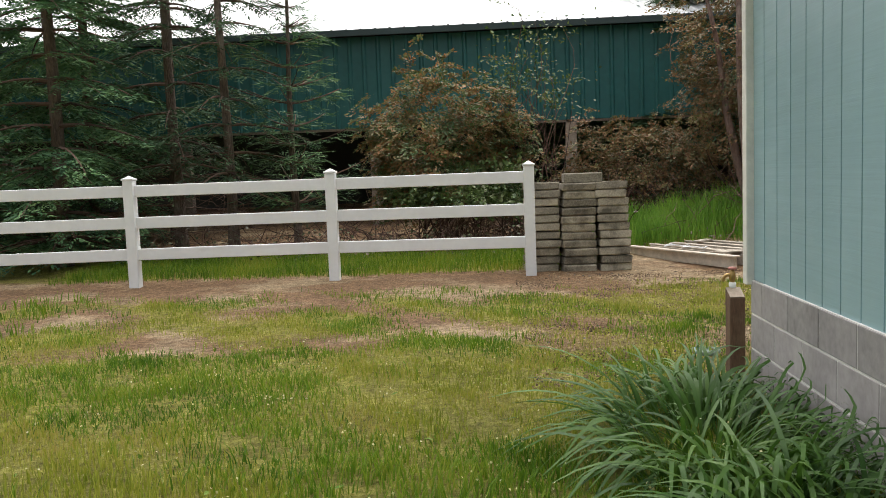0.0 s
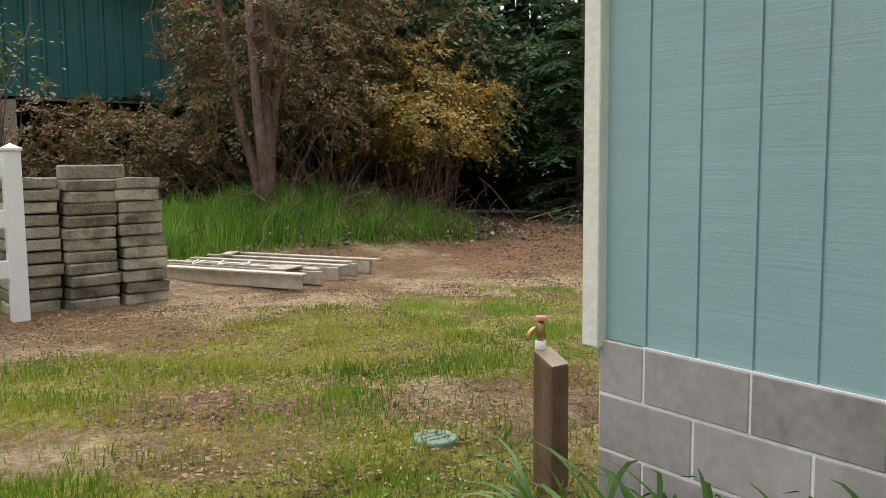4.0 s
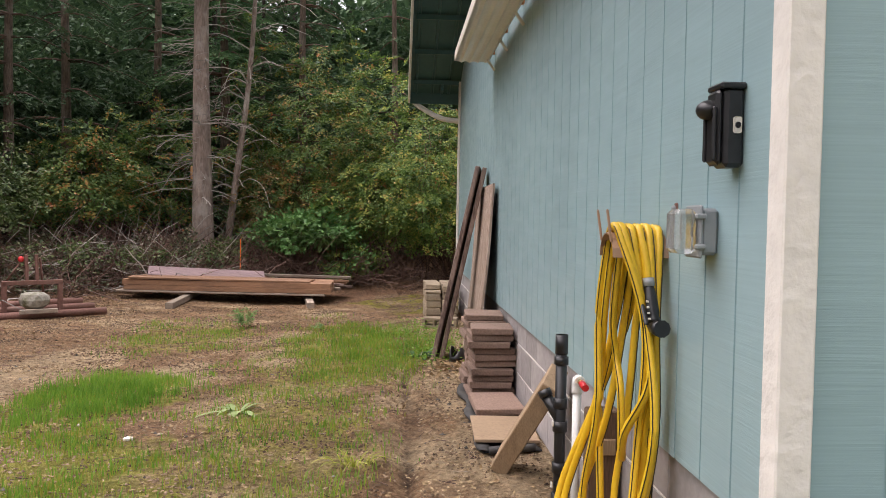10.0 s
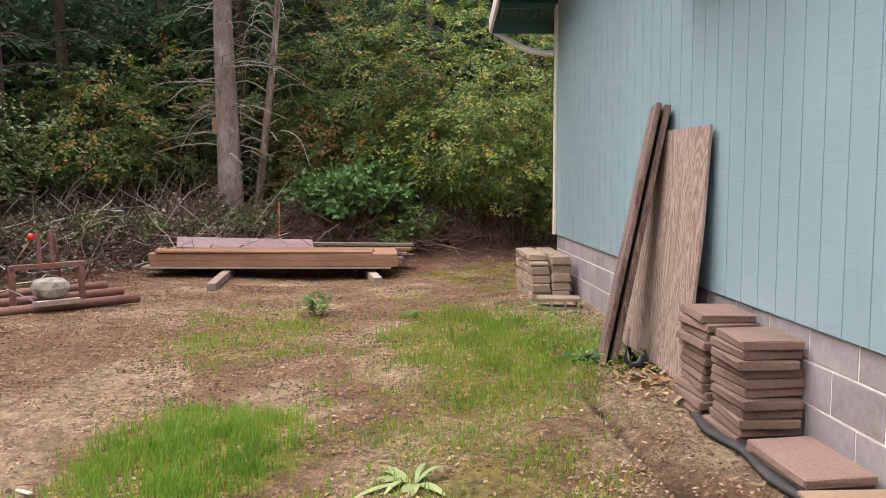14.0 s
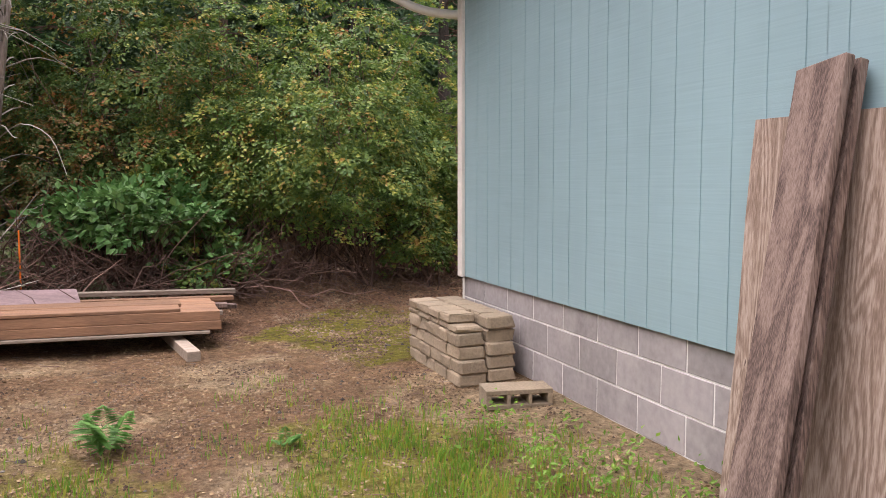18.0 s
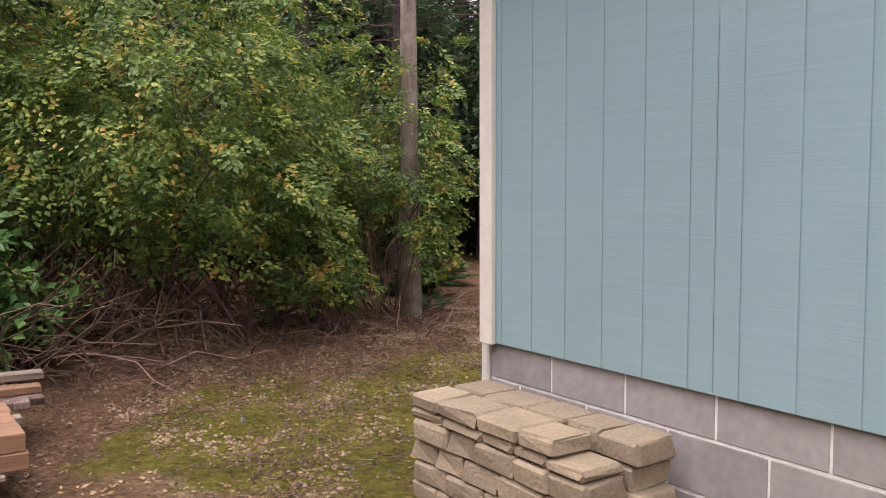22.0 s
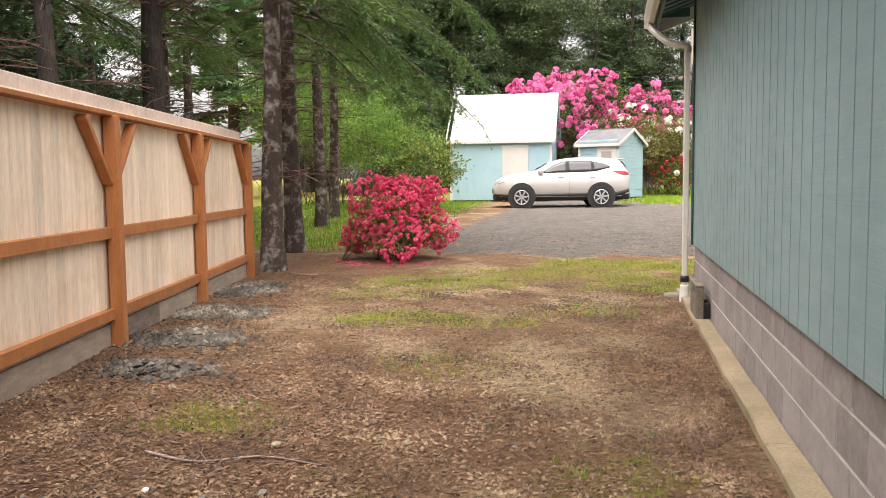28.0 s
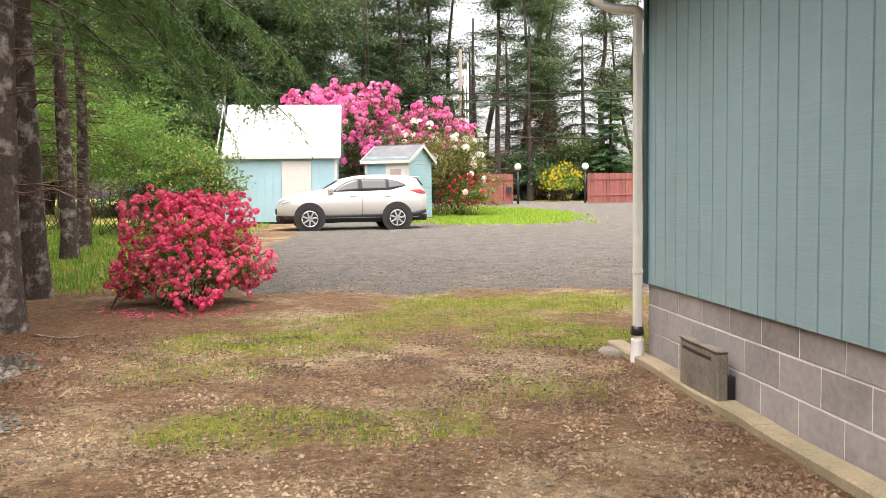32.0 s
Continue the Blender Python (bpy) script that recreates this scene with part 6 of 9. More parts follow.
def gable_shed(name, x0, x1, y, depth, g, wall_h, ridge_h, roof_m, label, board_step, over, door):
    s = thing(name, (x0 + x1) / 2, y, g, label, "shed")
    slab("floor_frame", x0 + 0.05, y - depth + 0.05, g - 0.12, x1 - 0.05, y - 0.04, g + 0.1, M_BLACK, s)
    slab("wall", x0, y - depth, g + 0.1, x1, y, g + wall_h, M_SHEDBLUE, s, bevel=0)
    zz = g + wall_h
    ym = y - depth / 2
    for x in (x0, x1):
        bm = bmesh.new()
        P = [(x - 0.02, y, zz), (x - 0.02, y - depth, zz), (x - 0.02, ym, g + ridge_h)]
        a = [bm.verts.new(p) for p in P]
        b = [bm.verts.new((p[0] + 0.04, p[1], p[2])) for p in P]
        bm.faces.new(a)
        bm.faces.new(b[::-1])
        for k in range(3):
            bm.faces.new((a[k], b[k], b[(k + 1) % 3], a[(k + 1) % 3]))
        bmesh.ops.recalc_face_normals(bm, faces=bm.faces)
        part("gable", bm, M_SHEDBLUE, s)
    k = x0 + board_step
    if board_step > 0.15:
        while k < x1 - 0.05:
            slab("batten", k - 0.02, y, g + 0.1, k + 0.02, y + 0.03, zz, M_SHEDBLUE, s, bevel=0.002)
            k += board_step
    else:
        zc = g + 0.12
        while zc < zz:
            slab("lap_board", x0 + 0.002, y, zc, x1 - 0.002, y + 0.014, zc + board_step - 0.012, M_SHEDBLUE, s, bevel=0.002)
            slab("lap_board", x0 - 0.014, y - depth, zc, x0, y, zc + board_step - 0.012, M_SHEDBLUE, s, bevel=0.002)
            zc += board_step
    for x in (x0, x1):
        slab("corner_trim", x - 0.05, y + 0.002, g + 0.08, x + 0.05, y + 0.03, zz, M_SHEDWHITE, s)
    rise = ridge_h - wall_h
    slope = rise / (depth / 2)
    for sg in (1, -1):
        ye = ym + sg * (depth / 2 + over)
        ze = zz - slope * over
        if roof_m is M_SHINGLE:
            n = 12
            for q in range(n):
                a, b = q / n, (q + 1) / n + 0.02
                beam("roof_strip", (x0 - over, ye + (ym - ye) * (a + b) / 2, ze + (g + ridge_h - ze) * (a + b) / 2 + 0.03), (x1 + over, ye + (ym - ye) * (a + b) / 2, ze + (g + ridge_h - ze) * (a + b) / 2 + 0.03), abs((ym - ye) * (b - a)) * 1.15, 0.02, roof_m, s, side=(0, sg * slope, 1))
        else:
            V = []
            for x in np.arange(x0 - over, x1 + over, 0.23):
                for dx, dz in ((0, 0), (0.01, 0.012), (0.02, 0.012), (0.03, 0)):
                    V += [(x + dx, ye, ze + 0.03 + dz), (x + dx, ym, g + ridge_h + 0.03 + dz)]
            m = len(V) // 2
            raw("metal_roof", V, [[2 * k, 2 * k + 2, 2 * k + 3, 2 * k + 1] for k in range(m - 1)], roof_m, s)
        beam("eave_board", (x0 - over, ye, ze - 0.03), (x1 + over, ye, ze - 0.03), 0.03, 0.11, M_SHEDWHITE, s)
        for x in (x0 - over, x1 + over):
            beam("barge_board", (x, ye, ze - 0.02), (x, ym, g + ridge_h - 0.02), 0.03, 0.12, M_SHEDWHITE, s)
    dx0, dx1, dh, window = door
    d = slab("door", dx0, y + 0.012, g + 0.1, dx1, y + 0.045, g + dh, M_SHEDWHITE, s, "white panelled door")
    if not window:
        for a in (0.14, 0.56):
            for b0, b1 in ((0.07, 0.36), (0.40, 0.70), (0.75, 0.95)):
                w = dx1 - dx0
                slab("door_panel", dx0 + w * a, y + 0.044, g + 0.1 + (dh - 0.1) * b0, dx0 + w * (a + 0.3), y + 0.052, g + 0.1 + (dh - 0.1) * b1, M_SHEDWHITE, d, bevel=0.008)
        kn = bmesh.new()
        bmesh.ops.create_uvsphere(kn, u_segments=10, v_segments=8, radius=0.03)
        kn.transform(Matrix.Translation((dx0 + 0.08, y + 0.07, g + 1.05)))
        part("knob", kn, M_BRASS, d, smooth=True)
    else:
        slab("window_pane", dx0 + 0.10, y + 0.044, g + dh - 0.62, dx1 - 0.10, y + 0.05, g + dh - 0.12, mat("frosted_pane", (0.42, 0.34, 0.32), rough=0.3, bump=0), d, "curtained pane")
    for a, b, c, e in ((dx0 - 0.09, dx0, 0.08, dh + 0.08), (dx1, dx1 + 0.09, 0.08, dh + 0.08), (dx0, dx1, dh, dh + 0.08)):
        slab("door_trim", a, y + 0.014, g + c, b, y + 0.04, g + e, M_SHEDWHITE, s)
    return s


gable_shed("garden_shed", 3.25, 7.25, -33.0, 3.4, 0.36, 2.62, 4.42, M_WHITEROOF, "pale blue garden shed with white metal roof", 0.28, 0.18, (4.22, 5.08, 2.2, False))
small = gable_shed("small_shed", 0.56, 2.26, -33.2, 2.07, 0.42, 2.26, 2.78, M_SHINGLE, "small pale blue shed with grey shingle roof", 0.14, 0.16, (0.72, 1.36, 2.02, True))
small.matrix_basis = pose(1.41, -33.2, 0.42, 0, 0, -28)


# ---- parked car ----
M_CARPAINT = mat("silver_car_paint", (0.60, 0.575, 0.55), rough=0.3, metal=0.35, vary=0.02, bump=0)
M_CARGLASS = mat("dark_car_glass", (0.05, 0.053, 0.058), rough=0.04, vary=0.02, bump=0, spec=0.9)
M_CARTRIM = mat("black_car_trim", (0.02, 0.02, 0.022), rough=0.6, vary=0.1, bump=0)
M_TYRE = mat("tyre_rubber", (0.02, 0.02, 0.02), rough=0.85, vary=0.1, bump=0.1)
M_RIM = mat("alloy_rim", (0.62, 0.62, 0.63), rough=0.3, metal=0.8, vary=0.05, bump=0)
M_TAIL = mat("tail_lamp_red", (0.45, 0.01, 0.012), rough=0.15, vary=0.02, bump=0)
M_HEADLAMP = mat("headlamp_clear", (0.30, 0.31, 0.33), rough=0.1, vary=0.02, bump=0)


def car():
    """Compact crossover, length along its own x, nose at +x, then turned and set down."""
    c = thing("parked_car", 2.66, -29.1, on(2.66, -29.1), "silver compact crossover car parked on the drive", "car")
    m = pose(2.66, -29.1, on(2.66, -29.1), 0, 0, 7)
    xs = np.linspace(-2.29, 2.29, 45)

    def run(*pts):
        q = np.array(sorted(pts))
        return np.interp(xs, q[:, 0], q[:, 1])
    def soft(v):
        return np.convolve(np.pad(v, 1, mode="edge"), [0.22, 0.56, 0.22], mode="valid")
    top = soft(run((2.29, 0.80), (2.2, 0.93), (1.82, 1.10), (1.26, 1.17), (0.95, 1.21), (0.4, 1.53), (-0.1, 1.64), (-0.6, 1.675), (-1.4, 1.66), (-1.97, 1.585), (-2.16, 1.38), (-2.25, 1.24), (-2.29, 1.12)))
    belt = soft(run((2.29, 0.66), (2.2, 0.80), (1.85, 0.95), (1.25, 1.04), (0.9, 1.09), (0, 1.11), (-1.5, 1.15), (-2.1, 1.15), (-2.24, 1.08), (-2.29, 0.96)))
    wide = soft(run((2.29, 0.62), (2.2, 0.76), (1.9, 0.88), (1.3, 0.92), (-1.5, 0.92), (-2.1, 0.88), (-2.25, 0.80), (-2.29, 0.74)))
    low = soft(run((2.29, 0.36), (2.0, 0.27), (-2.0, 0.28), (-2.29, 0.40)))
    roofw = soft(run((2.29, 0.62), (1.2, 0.80), (0.5, 0.74), (-1.7, 0.72), (-2.29, 0.72)))

    def half_ring(t_, b_, w_, l_, r_):
        return [(0.0, l_), (0.80 * w_, l_), (0.965 * w_, l_ + 0.09), (w_, 0.5 * (l_ + b_) + 0.02), (0.985 * w_, b_ - 0.07), (0.945 * w_, b_), (r_ * w_ + 0.02 * w_, t_ - 0.055), (r_ * w_ * 0.88, t_ - 0.008), (0.4 * w_, t_ + 0.012), (0.0, t_ + 0.018)]

    def side_y(x, z):
        """Half width of the body at a place on its side."""
        h = half_ring(*(np.interp(x, xs, v) for v in (top, belt, wide, low, roofw)))[1:8]
        return float(np.interp(z, [q[1] for q in h], [q[0] for q in h]))
    V = []
    for x, t_, b_, w_, l_, r_ in zip(xs, top, belt, wide, low, roofw):
        half_ = half_ring(t_, b_, w_, l_, r_)
        ring = half_ + [(-y, z) for y, z in half_[-2:0:-1]]
        V += [(x, y, z) for y, z in ring]
    n = 18
    F = [[k * n + q, k * n + (q + 1) % n, (k + 1) * n + (q + 1) % n, (k + 1) * n + q] for k in range(44) for q in range(n)]
    bm = bmesh.new()
    vs = [bm.verts.new(v) for v in V]
    for f in F:
        bm.faces.new([vs[q] for q in f])
    bm.faces.new(vs[:n])
    bm.faces.new(vs[-n:])
    bmesh.ops.recalc_face_normals(bm, faces=bm.faces)
    bm.transform(m)
    part("body", bm, M_CARPAINT, c, smooth=True)
    def skin(name, lower, upper, off, material, label="", cols=12, rows=4):
        """A thin shaped piece lying on both body sides, between a lower and an upper line."""
        lower, upper = np.array(sorted(lower)), np.array(sorted(upper))
        for sg in (1, -1):
            bm = bmesh.new()
            outer, inner = [], []
            for x in np.linspace(lower[0, 0], lower[-1, 0], cols + 1):
                z0, z1 = np.interp(x, lower[:, 0], lower[:, 1]), np.interp(x, upper[:, 0], upper[:, 1])
                for k in range(rows + 1):
                    z = z0 + (z1 - z0) * k / rows
                    y = side_y(x, z)
                    outer.append(bm.verts.new((x, sg * (y + off), z)))
                    inner.append(bm.verts.new((x, sg * (y - 0.03), z)))
            w = rows + 1
            for i in range(cols):
                for k in range(rows):
                    q = i * w + k
                    bm.faces.new((outer[q], outer[q + 1], outer[q + w + 1], outer[q + w]))
                for q in (i * w, i * w + rows):
                    bm.faces.new((outer[q], outer[q + w], inner[q + w], inner[q]))
            for k in range(rows):
                for q in (k, cols * w + k):
                    bm.faces.new((outer[q], outer[q + 1], inner[q + 1], inner[q]))
            bmesh.ops.recalc_face_normals(bm, faces=bm.faces)
            bm.transform(m)
            part(name, bm, material, c, label, smooth=rows > 2)
    skin("window_surround", [(0.66, 1.155), (-0.2, 1.165), (-1.13, 1.195), (-1.63, 1.32)], [(0.66, 1.17), (0.31, 1.405), (0.0, 1.535), (-0.3, 1.56), (-1.0, 1.545), (-1.4, 1.47), (-1.63, 1.36)], 0.004, M_CARTRIM, "black window surround", 20)
    skin("side_window", [(0.56, 1.172), (-0.17, 1.182)], [(0.56, 1.21), (0.27, 1.40), (0.0, 1.515), (-0.17, 1.54)], 0.008, M_CARGLASS)
    skin("side_window", [(-0.25, 1.185), (-1.03, 1.208)], [(-0.25, 1.545), (-1.03, 1.528)], 0.008, M_CARGLASS)
    skin("quarter_window", [(-1.09, 1.215), (-1.58, 1.33)], [(-1.09, 1.515), (-1.4, 1.455), (-1.58, 1.36)], 0.008, M_CARGLASS)
    skin("sill", [(0.98, 0.225), (-0.98, 0.225)], [(0.98, 0.45), (-0.98, 0.475)], 0.016, M_CARTRIM, "black plastic sill")
    skin("bumper_side", [(2.27, 0.25), (1.66, 0.25)], [(2.27, 0.46), (1.66, 0.44)], 0.014, M_CARTRIM, "black lower bumper")
    skin("bumper_side", [(-1.66, 0.26), (-2.27, 0.26)], [(-1.66, 0.47), (-2.27, 0.60)], 0.014, M_CARTRIM, "black lower bumper")
    skin("headlight", [(2.24, 0.76), (1.9, 0.86)], [(2.24, 0.87), (2.1, 0.93), (1.9, 0.925)], 0.006, M_HEADLAMP, "clear headlight")
    skin("tail_light", [(-1.72, 1.185), (-2.02, 1.08), (-2.265, 1.07)], [(-1.72, 1.20), (-2.05, 1.215), (-2.265, 1.15)], 0.012, M_TAIL, "red tail light")
    for a, b, name in (((0.44, 1.50), (0.92, 1.22), "windscreen"), ((-2.20, 1.30), (-2.02, 1.52), "rear_window")):
        bm = bm_beam((0, -0.62, 0), (0, 0.62, 0), math.hypot(a[0] - b[0], a[1] - b[1]) * 0.9, 0.01, side=(a[1] - b[1], 0, -(a[0] - b[0])), bevel=0)
        bm.transform(m @ Matrix.Translation(((a[0] + b[0]) / 2, 0, (a[1] + b[1]) / 2 + 0.035)))
        part(name, bm, M_CARGLASS, c)
    for sg in (1, -1):
        for x in (-0.26,):
            bm = bm_box(x - 0.004, sg * 0.895, 0.46, x + 0.004, sg * 0.922, 1.13, 0)
            bm.transform(m)
            part("door_gap", bm, M_CARTRIM, c)
        for x in (-1.05, 0.02):
            bm = bm_box(x - 0.1, sg * 0.92 - 0.02, 1.0, x + 0.1, sg * 0.92 + 0.02, 1.032, 0.008)
            bm.transform(m)
            part("door_handle", bm, M_CARPAINT, c)
        bm = bm_box(0.60, sg * 0.94 - 0.09, 1.14, 0.80, sg * 0.94 + 0.09, 1.27, 0.03)
        bm.transform(m)
        part("mirror", bm, M_CARPAINT, c)
        for x in (-1.33, 1.33):
            arch = bmesh.new()
            bmesh.ops.create_cone(arch, cap_ends=True, segments=28, radius1=0.47, radius2=0.47, depth=0.05)
            arch.transform(m @ Matrix.Translation((x, sg * 0.91, 0.37)) @ Matrix.Rotation(math.pi / 2, 4, "X"))
            part("wheel_arch", arch, M_CARTRIM, c)
            ty = bmesh.new()
            bmesh.ops.create_cone(ty, cap_ends=True, segments=32, radius1=0.362, radius2=0.362, depth=0.22)
            bmesh.ops.bevel(ty, geom=[e for e in ty.edges if len(e.link_faces) == 2 and any(len(f.verts) > 4 for f in e.link_faces)], offset=0.03, segments=2, affect="EDGES")
            ty.transform(m @ Matrix.Translation((x, sg * 0.845, 0.345)) @ Matrix.Rotation(math.pi / 2, 4, "X"))
            wheel = part("wheel", ty, M_TYRE, c, "black tyre with alloy rim")
            dish = bmesh.new()
            bmesh.ops.create_cone(dish, cap_ends=True, segments=28, radius1=0.235, radius2=0.235, depth=0.02)
            dish.transform(m @ Matrix.Translation((x, sg * 0.952, 0.345)) @ Matrix.Rotation(math.pi / 2, 4, "X"))
            part("rim_dish", dish, M_CARTRIM, wheel)
            ring_ = [(x + 0.235 * math.cos(u * 0.2618), sg * 0.962, 0.345 + 0.235 * math.sin(u * 0.2618)) for u in range(25)]
            tube("rim_ring", [m @ Vector(q_) for q_ in ring_], 0.018, M_RIM, wheel, sides=6)
            for q in range(7):
                th = 2 * math.pi * q / 7 + 0.3
                sp = bm_beam((x, 0, 0.345), (x + 0.225 * math.cos(th), 0, 0.345 + 0.225 * math.sin(th)), 0.052, 0.02, side=(0, 1, 0), bevel=0.006)
                sp.transform(m @ Matrix.Translation((0, sg * 0.967, 0)))
                part("spoke", sp, M_RIM, wheel)
    bm = bm_box(2.20, -0.6, 0.46, 2.33, 0.6, 0.66, 0.03)
    bm.transform(m)
    part("grille", bm, M_CARTRIM, c)
    for x0, x1, z1 in ((2.18, 2.31, 0.46), (-2.31, -2.18, 0.60)):
        bm = bm_box(x0, -0.66, 0.25, x1, 0.66, z1, 0.04)
        bm.transform(m)
        part("bumper_trim", bm, M_CARTRIM, c)
    bm = bm_box(-2.10, -0.58, 1.585, -1.86, 0.58, 1.62, 0.012)
    bm.transform(m)
    part("roof_spoiler", bm, M_CARPAINT, c)


car()

# ---- gate at the road ----
M_GATEWOOD = mat("red_stained_boards", (0.30, 0.10, 0.085), rough=0.8, vary=0.15, scale=2, fine=20, bump=0.2, objvar=0.2)


def gate_fence(x0, x1, y, z):
    f = thing("gate_fence", x0, y, z, "low red-stained board fence beside the drive entrance", "fence", "entrance fences")
    n = int(abs(x1 - x0) / 0.2)
    for k in range(n):
        x = x0 + (x1 - x0) * k / n
        slab("board", x, y - 0.012, z - 0.1, x + 0.185, y + 0.012, z + 1.75, M_GATEWOOD, f, bevel=0.003)
    for h in (0.35, 1.35):
        slab("rail", min(x0, x1), y + 0.014, z + h, max(x0, x1), y + 0.06, z + h + 0.12, M_GATEWOOD, f)


M_GLOBE = mat("opal_globe", (0.85, 0.84, 0.80), rough=0.25, vary=0.02, bump=0)


def gate_lamp(x, y, z):
    l = thing("lamp_post", x, y, z, "black lamp post with white globe at the entrance", "lamp", "entrance lamps")
    tube("post", [(x, y, z - 0.1), (x, y, z + 2.0)], 0.06, M_BLACK, l)
    g = bmesh.new()
    bmesh.ops.create_uvsphere(g, u_segments=16, v_segments=10, radius=0.22)
    g.transform(Matrix.Translation((x, y, z + 2.18)))
    part("globe", g, M_GLOBE, l, "white opal globe", smooth=True)


GY = -54.0
gz = on(-8, GY) + 0.15
gate_fence(-6.9, -3.6, GY, gz)
gate_fence(-16.5, -11.6, GY, gz)
gate_lamp(-7.15, GY + 0.3, gz)
gate_lamp(-11.4, GY + 0.3, gz)
box_ = thing("mail_box", -6.6, GY + 0.5, gz, "small dark post box on the entrance fence", "mailbox")
slab("case", -6.75, GY + 0.1, gz + 0.55, -6.45, GY + 0.35, gz + 0.95, M_CARTRIM, box_, bevel=0.02)
pole = thing("utility_pole", -4.6, -62, on(-4.6, -62), "tall utility pole with cables", "utility pole")
tube("pole", [(-4.6, -62, on(-4.6, -62)), (-4.6, -62, 11.8)], [0.13, 0.10], M_LUMBERGREY, pole)
for dx, top in ((-0.32, 10.4), (-0.52, 10.9)):
    tube("conduit", [(-4.6 + dx, -62, on(-4.6, -62)), (-4.6 + dx, -62, top)], 0.05, M_PVC, pole, "pale conduit")
tube("transformer", [(-3.9, -62, 8.3), (-3.9, -62, 8.35), (-3.3, -62, 8.35), (-3.3, -62, 8.3)], [0.16, 0.2, 0.2, 0.16], M_LUMBERGREY, pole)
for zt in (8.7, 8.2, 5.6):
    tube("cable", spline([(-34, -55, zt + 0.9), (-15, -59, zt - 0.25), (-4.6, -62, zt), (12, -66, zt - 0.2), (34, -70, zt + 1)], 6), 0.032, M_BLACK, pole, sides=4)

# ---- plants ----
RNG = np.random.default_rng(7)


def crown_points(centre, radii, clumps, per, clump_r, shell=0.55, flat=0.0, rng=RNG):
    """Leaf places of a lumpy crown: clumps about the outside of an uneven ellipsoid, gaps between them."""
    d = unit(rng.normal(size=(clumps, 3)))
    if flat:
        d[:, 2] = np.abs(d[:, 2]) * 1.0 - flat
        d = unit(d)
    bump = 1 + 0.22 * np.sin(3 * d[:, 0] + 5 * d[:, 1] + centre[0]) + 0.15 * np.sin(7 * d[:, 2] + 4 * d[:, 0] + centre[1])
    r = (shell + (1 - shell) * rng.random(clumps)) * bump
    C = np.asarray(centre) + d * r[:, None] * np.asarray(radii)
    k = np.repeat(np.arange(clumps), per)
    size = clump_r * (0.6 + 0.8 * rng.random(clumps))
    off = rng.normal(size=(len(k), 3)) * size[k][:, None] * np.array([0.7, 0.7, 0.27])
    P = C[k] + off
    out = unit(d[k] * 0.8 + unit(off) * 0.6 + rng.normal(size=P.shape) * 0.35)
    return P, out, C


def spray_points(centre, radii, sprays, per, size, shell, flat, rng):
    """Leaf places, ways and faces of a crown built of flat, level fans of leaves with gaps between."""
    d = unit(rng.normal(size=(sprays, 3)))
    d[:, 2] = np.abs(d[:, 2]) - flat * rng.random(sprays) ** 0.5
    d = unit(d)
    bump = 1 + 0.20 * np.sin(3 * d[:, 0] + 5 * d[:, 1] + centre[0]) + 0.15 * np.sin(7 * d[:, 2] + 4 * d[:, 0] + centre[1]) + 0.08 * rng.normal(size=sprays)
    C = np.asarray(centre) + d * ((shell + (1 - shell) * rng.random(sprays) ** 0.6) * bump)[:, None] * np.asarray(radii)
    nrm = unit(np.array([0, 0, 1.0]) + d * 0.6 + rng.normal(size=d.shape) * 0.28)
    a = unit(d - nrm * np.sum(d * nrm, 1)[:, None] + rng.normal(size=d.shape) * 0.2)
    b = np.cross(nrm, a)
    k = np.repeat(np.arange(sprays), per)
    n = len(k)
    r = (size * (0.55 + 0.9 * rng.random(sprays)))[k]
    u = rng.uniform(-0.5, 1.0, n)
    v = rng.normal(size=n) * 0.42 * (1.1 - 0.75 * np.abs(u))
    P = C[k] + a[k] * (u * r)[:, None] + b[k] * (v * r)[:, None] + nrm[k] * (rng.normal(size=n) * 0.05 * r - 0.22 * r * u ** 2)[:, None]
    way = unit(a[k] * 0.7 + b[k] * (np.sign(v) * 0.65)[:, None] + rng.normal(size=P.shape) * 0.3)
    up = unit(nrm[k] + rng.normal(size=P.shape) * 0.28)
    return P, way, up, C


def petals(B, centre, r, rng, per=13):
    """Round flower heads: petals laid like tiles over small balls."""
    k = np.repeat(np.arange(len(B)), per)
    q = unit(rng.normal(size=(len(k), 3)) + unit(B[k] - centre) * 0.9)
    way = unit(np.cross(q, rng.normal(size=q.shape)))
    size = r * (0.75 + 0.5 * rng.random(len(B)))[k]
    P = B[k] + q * (size * 0.5)[:, None] - way * (size * 0.36)[:, None]
    return leaves(P, way, q, size * 0.75, size * 0.7, 0.1)


def branch_set(root, targets, r0, rng, sag=0.1, sides=5, wob=0.12):
    """Tapered limbs from a root to each target."""
    out = []
    root = np.asarray(root, float)
    for t in targets:
        L = np.linalg.norm(t - root)
        a = root + (t - root) * 0.35 + rng.normal(size=3) * wob * L * 0.5 + np.array([0, 0, sag * L])
        b = root + (t - root) * 0.7 + rng.normal(size=3) * wob * L * 0.4 + np.array([0, 0, sag * L * 0.6])
        pts = spline([root, a, b, t], 3)
        out.append(tube_arrays(pts, np.linspace(r0, r0 * 0.22, len(pts)), sides))
    return join_arrays(out)


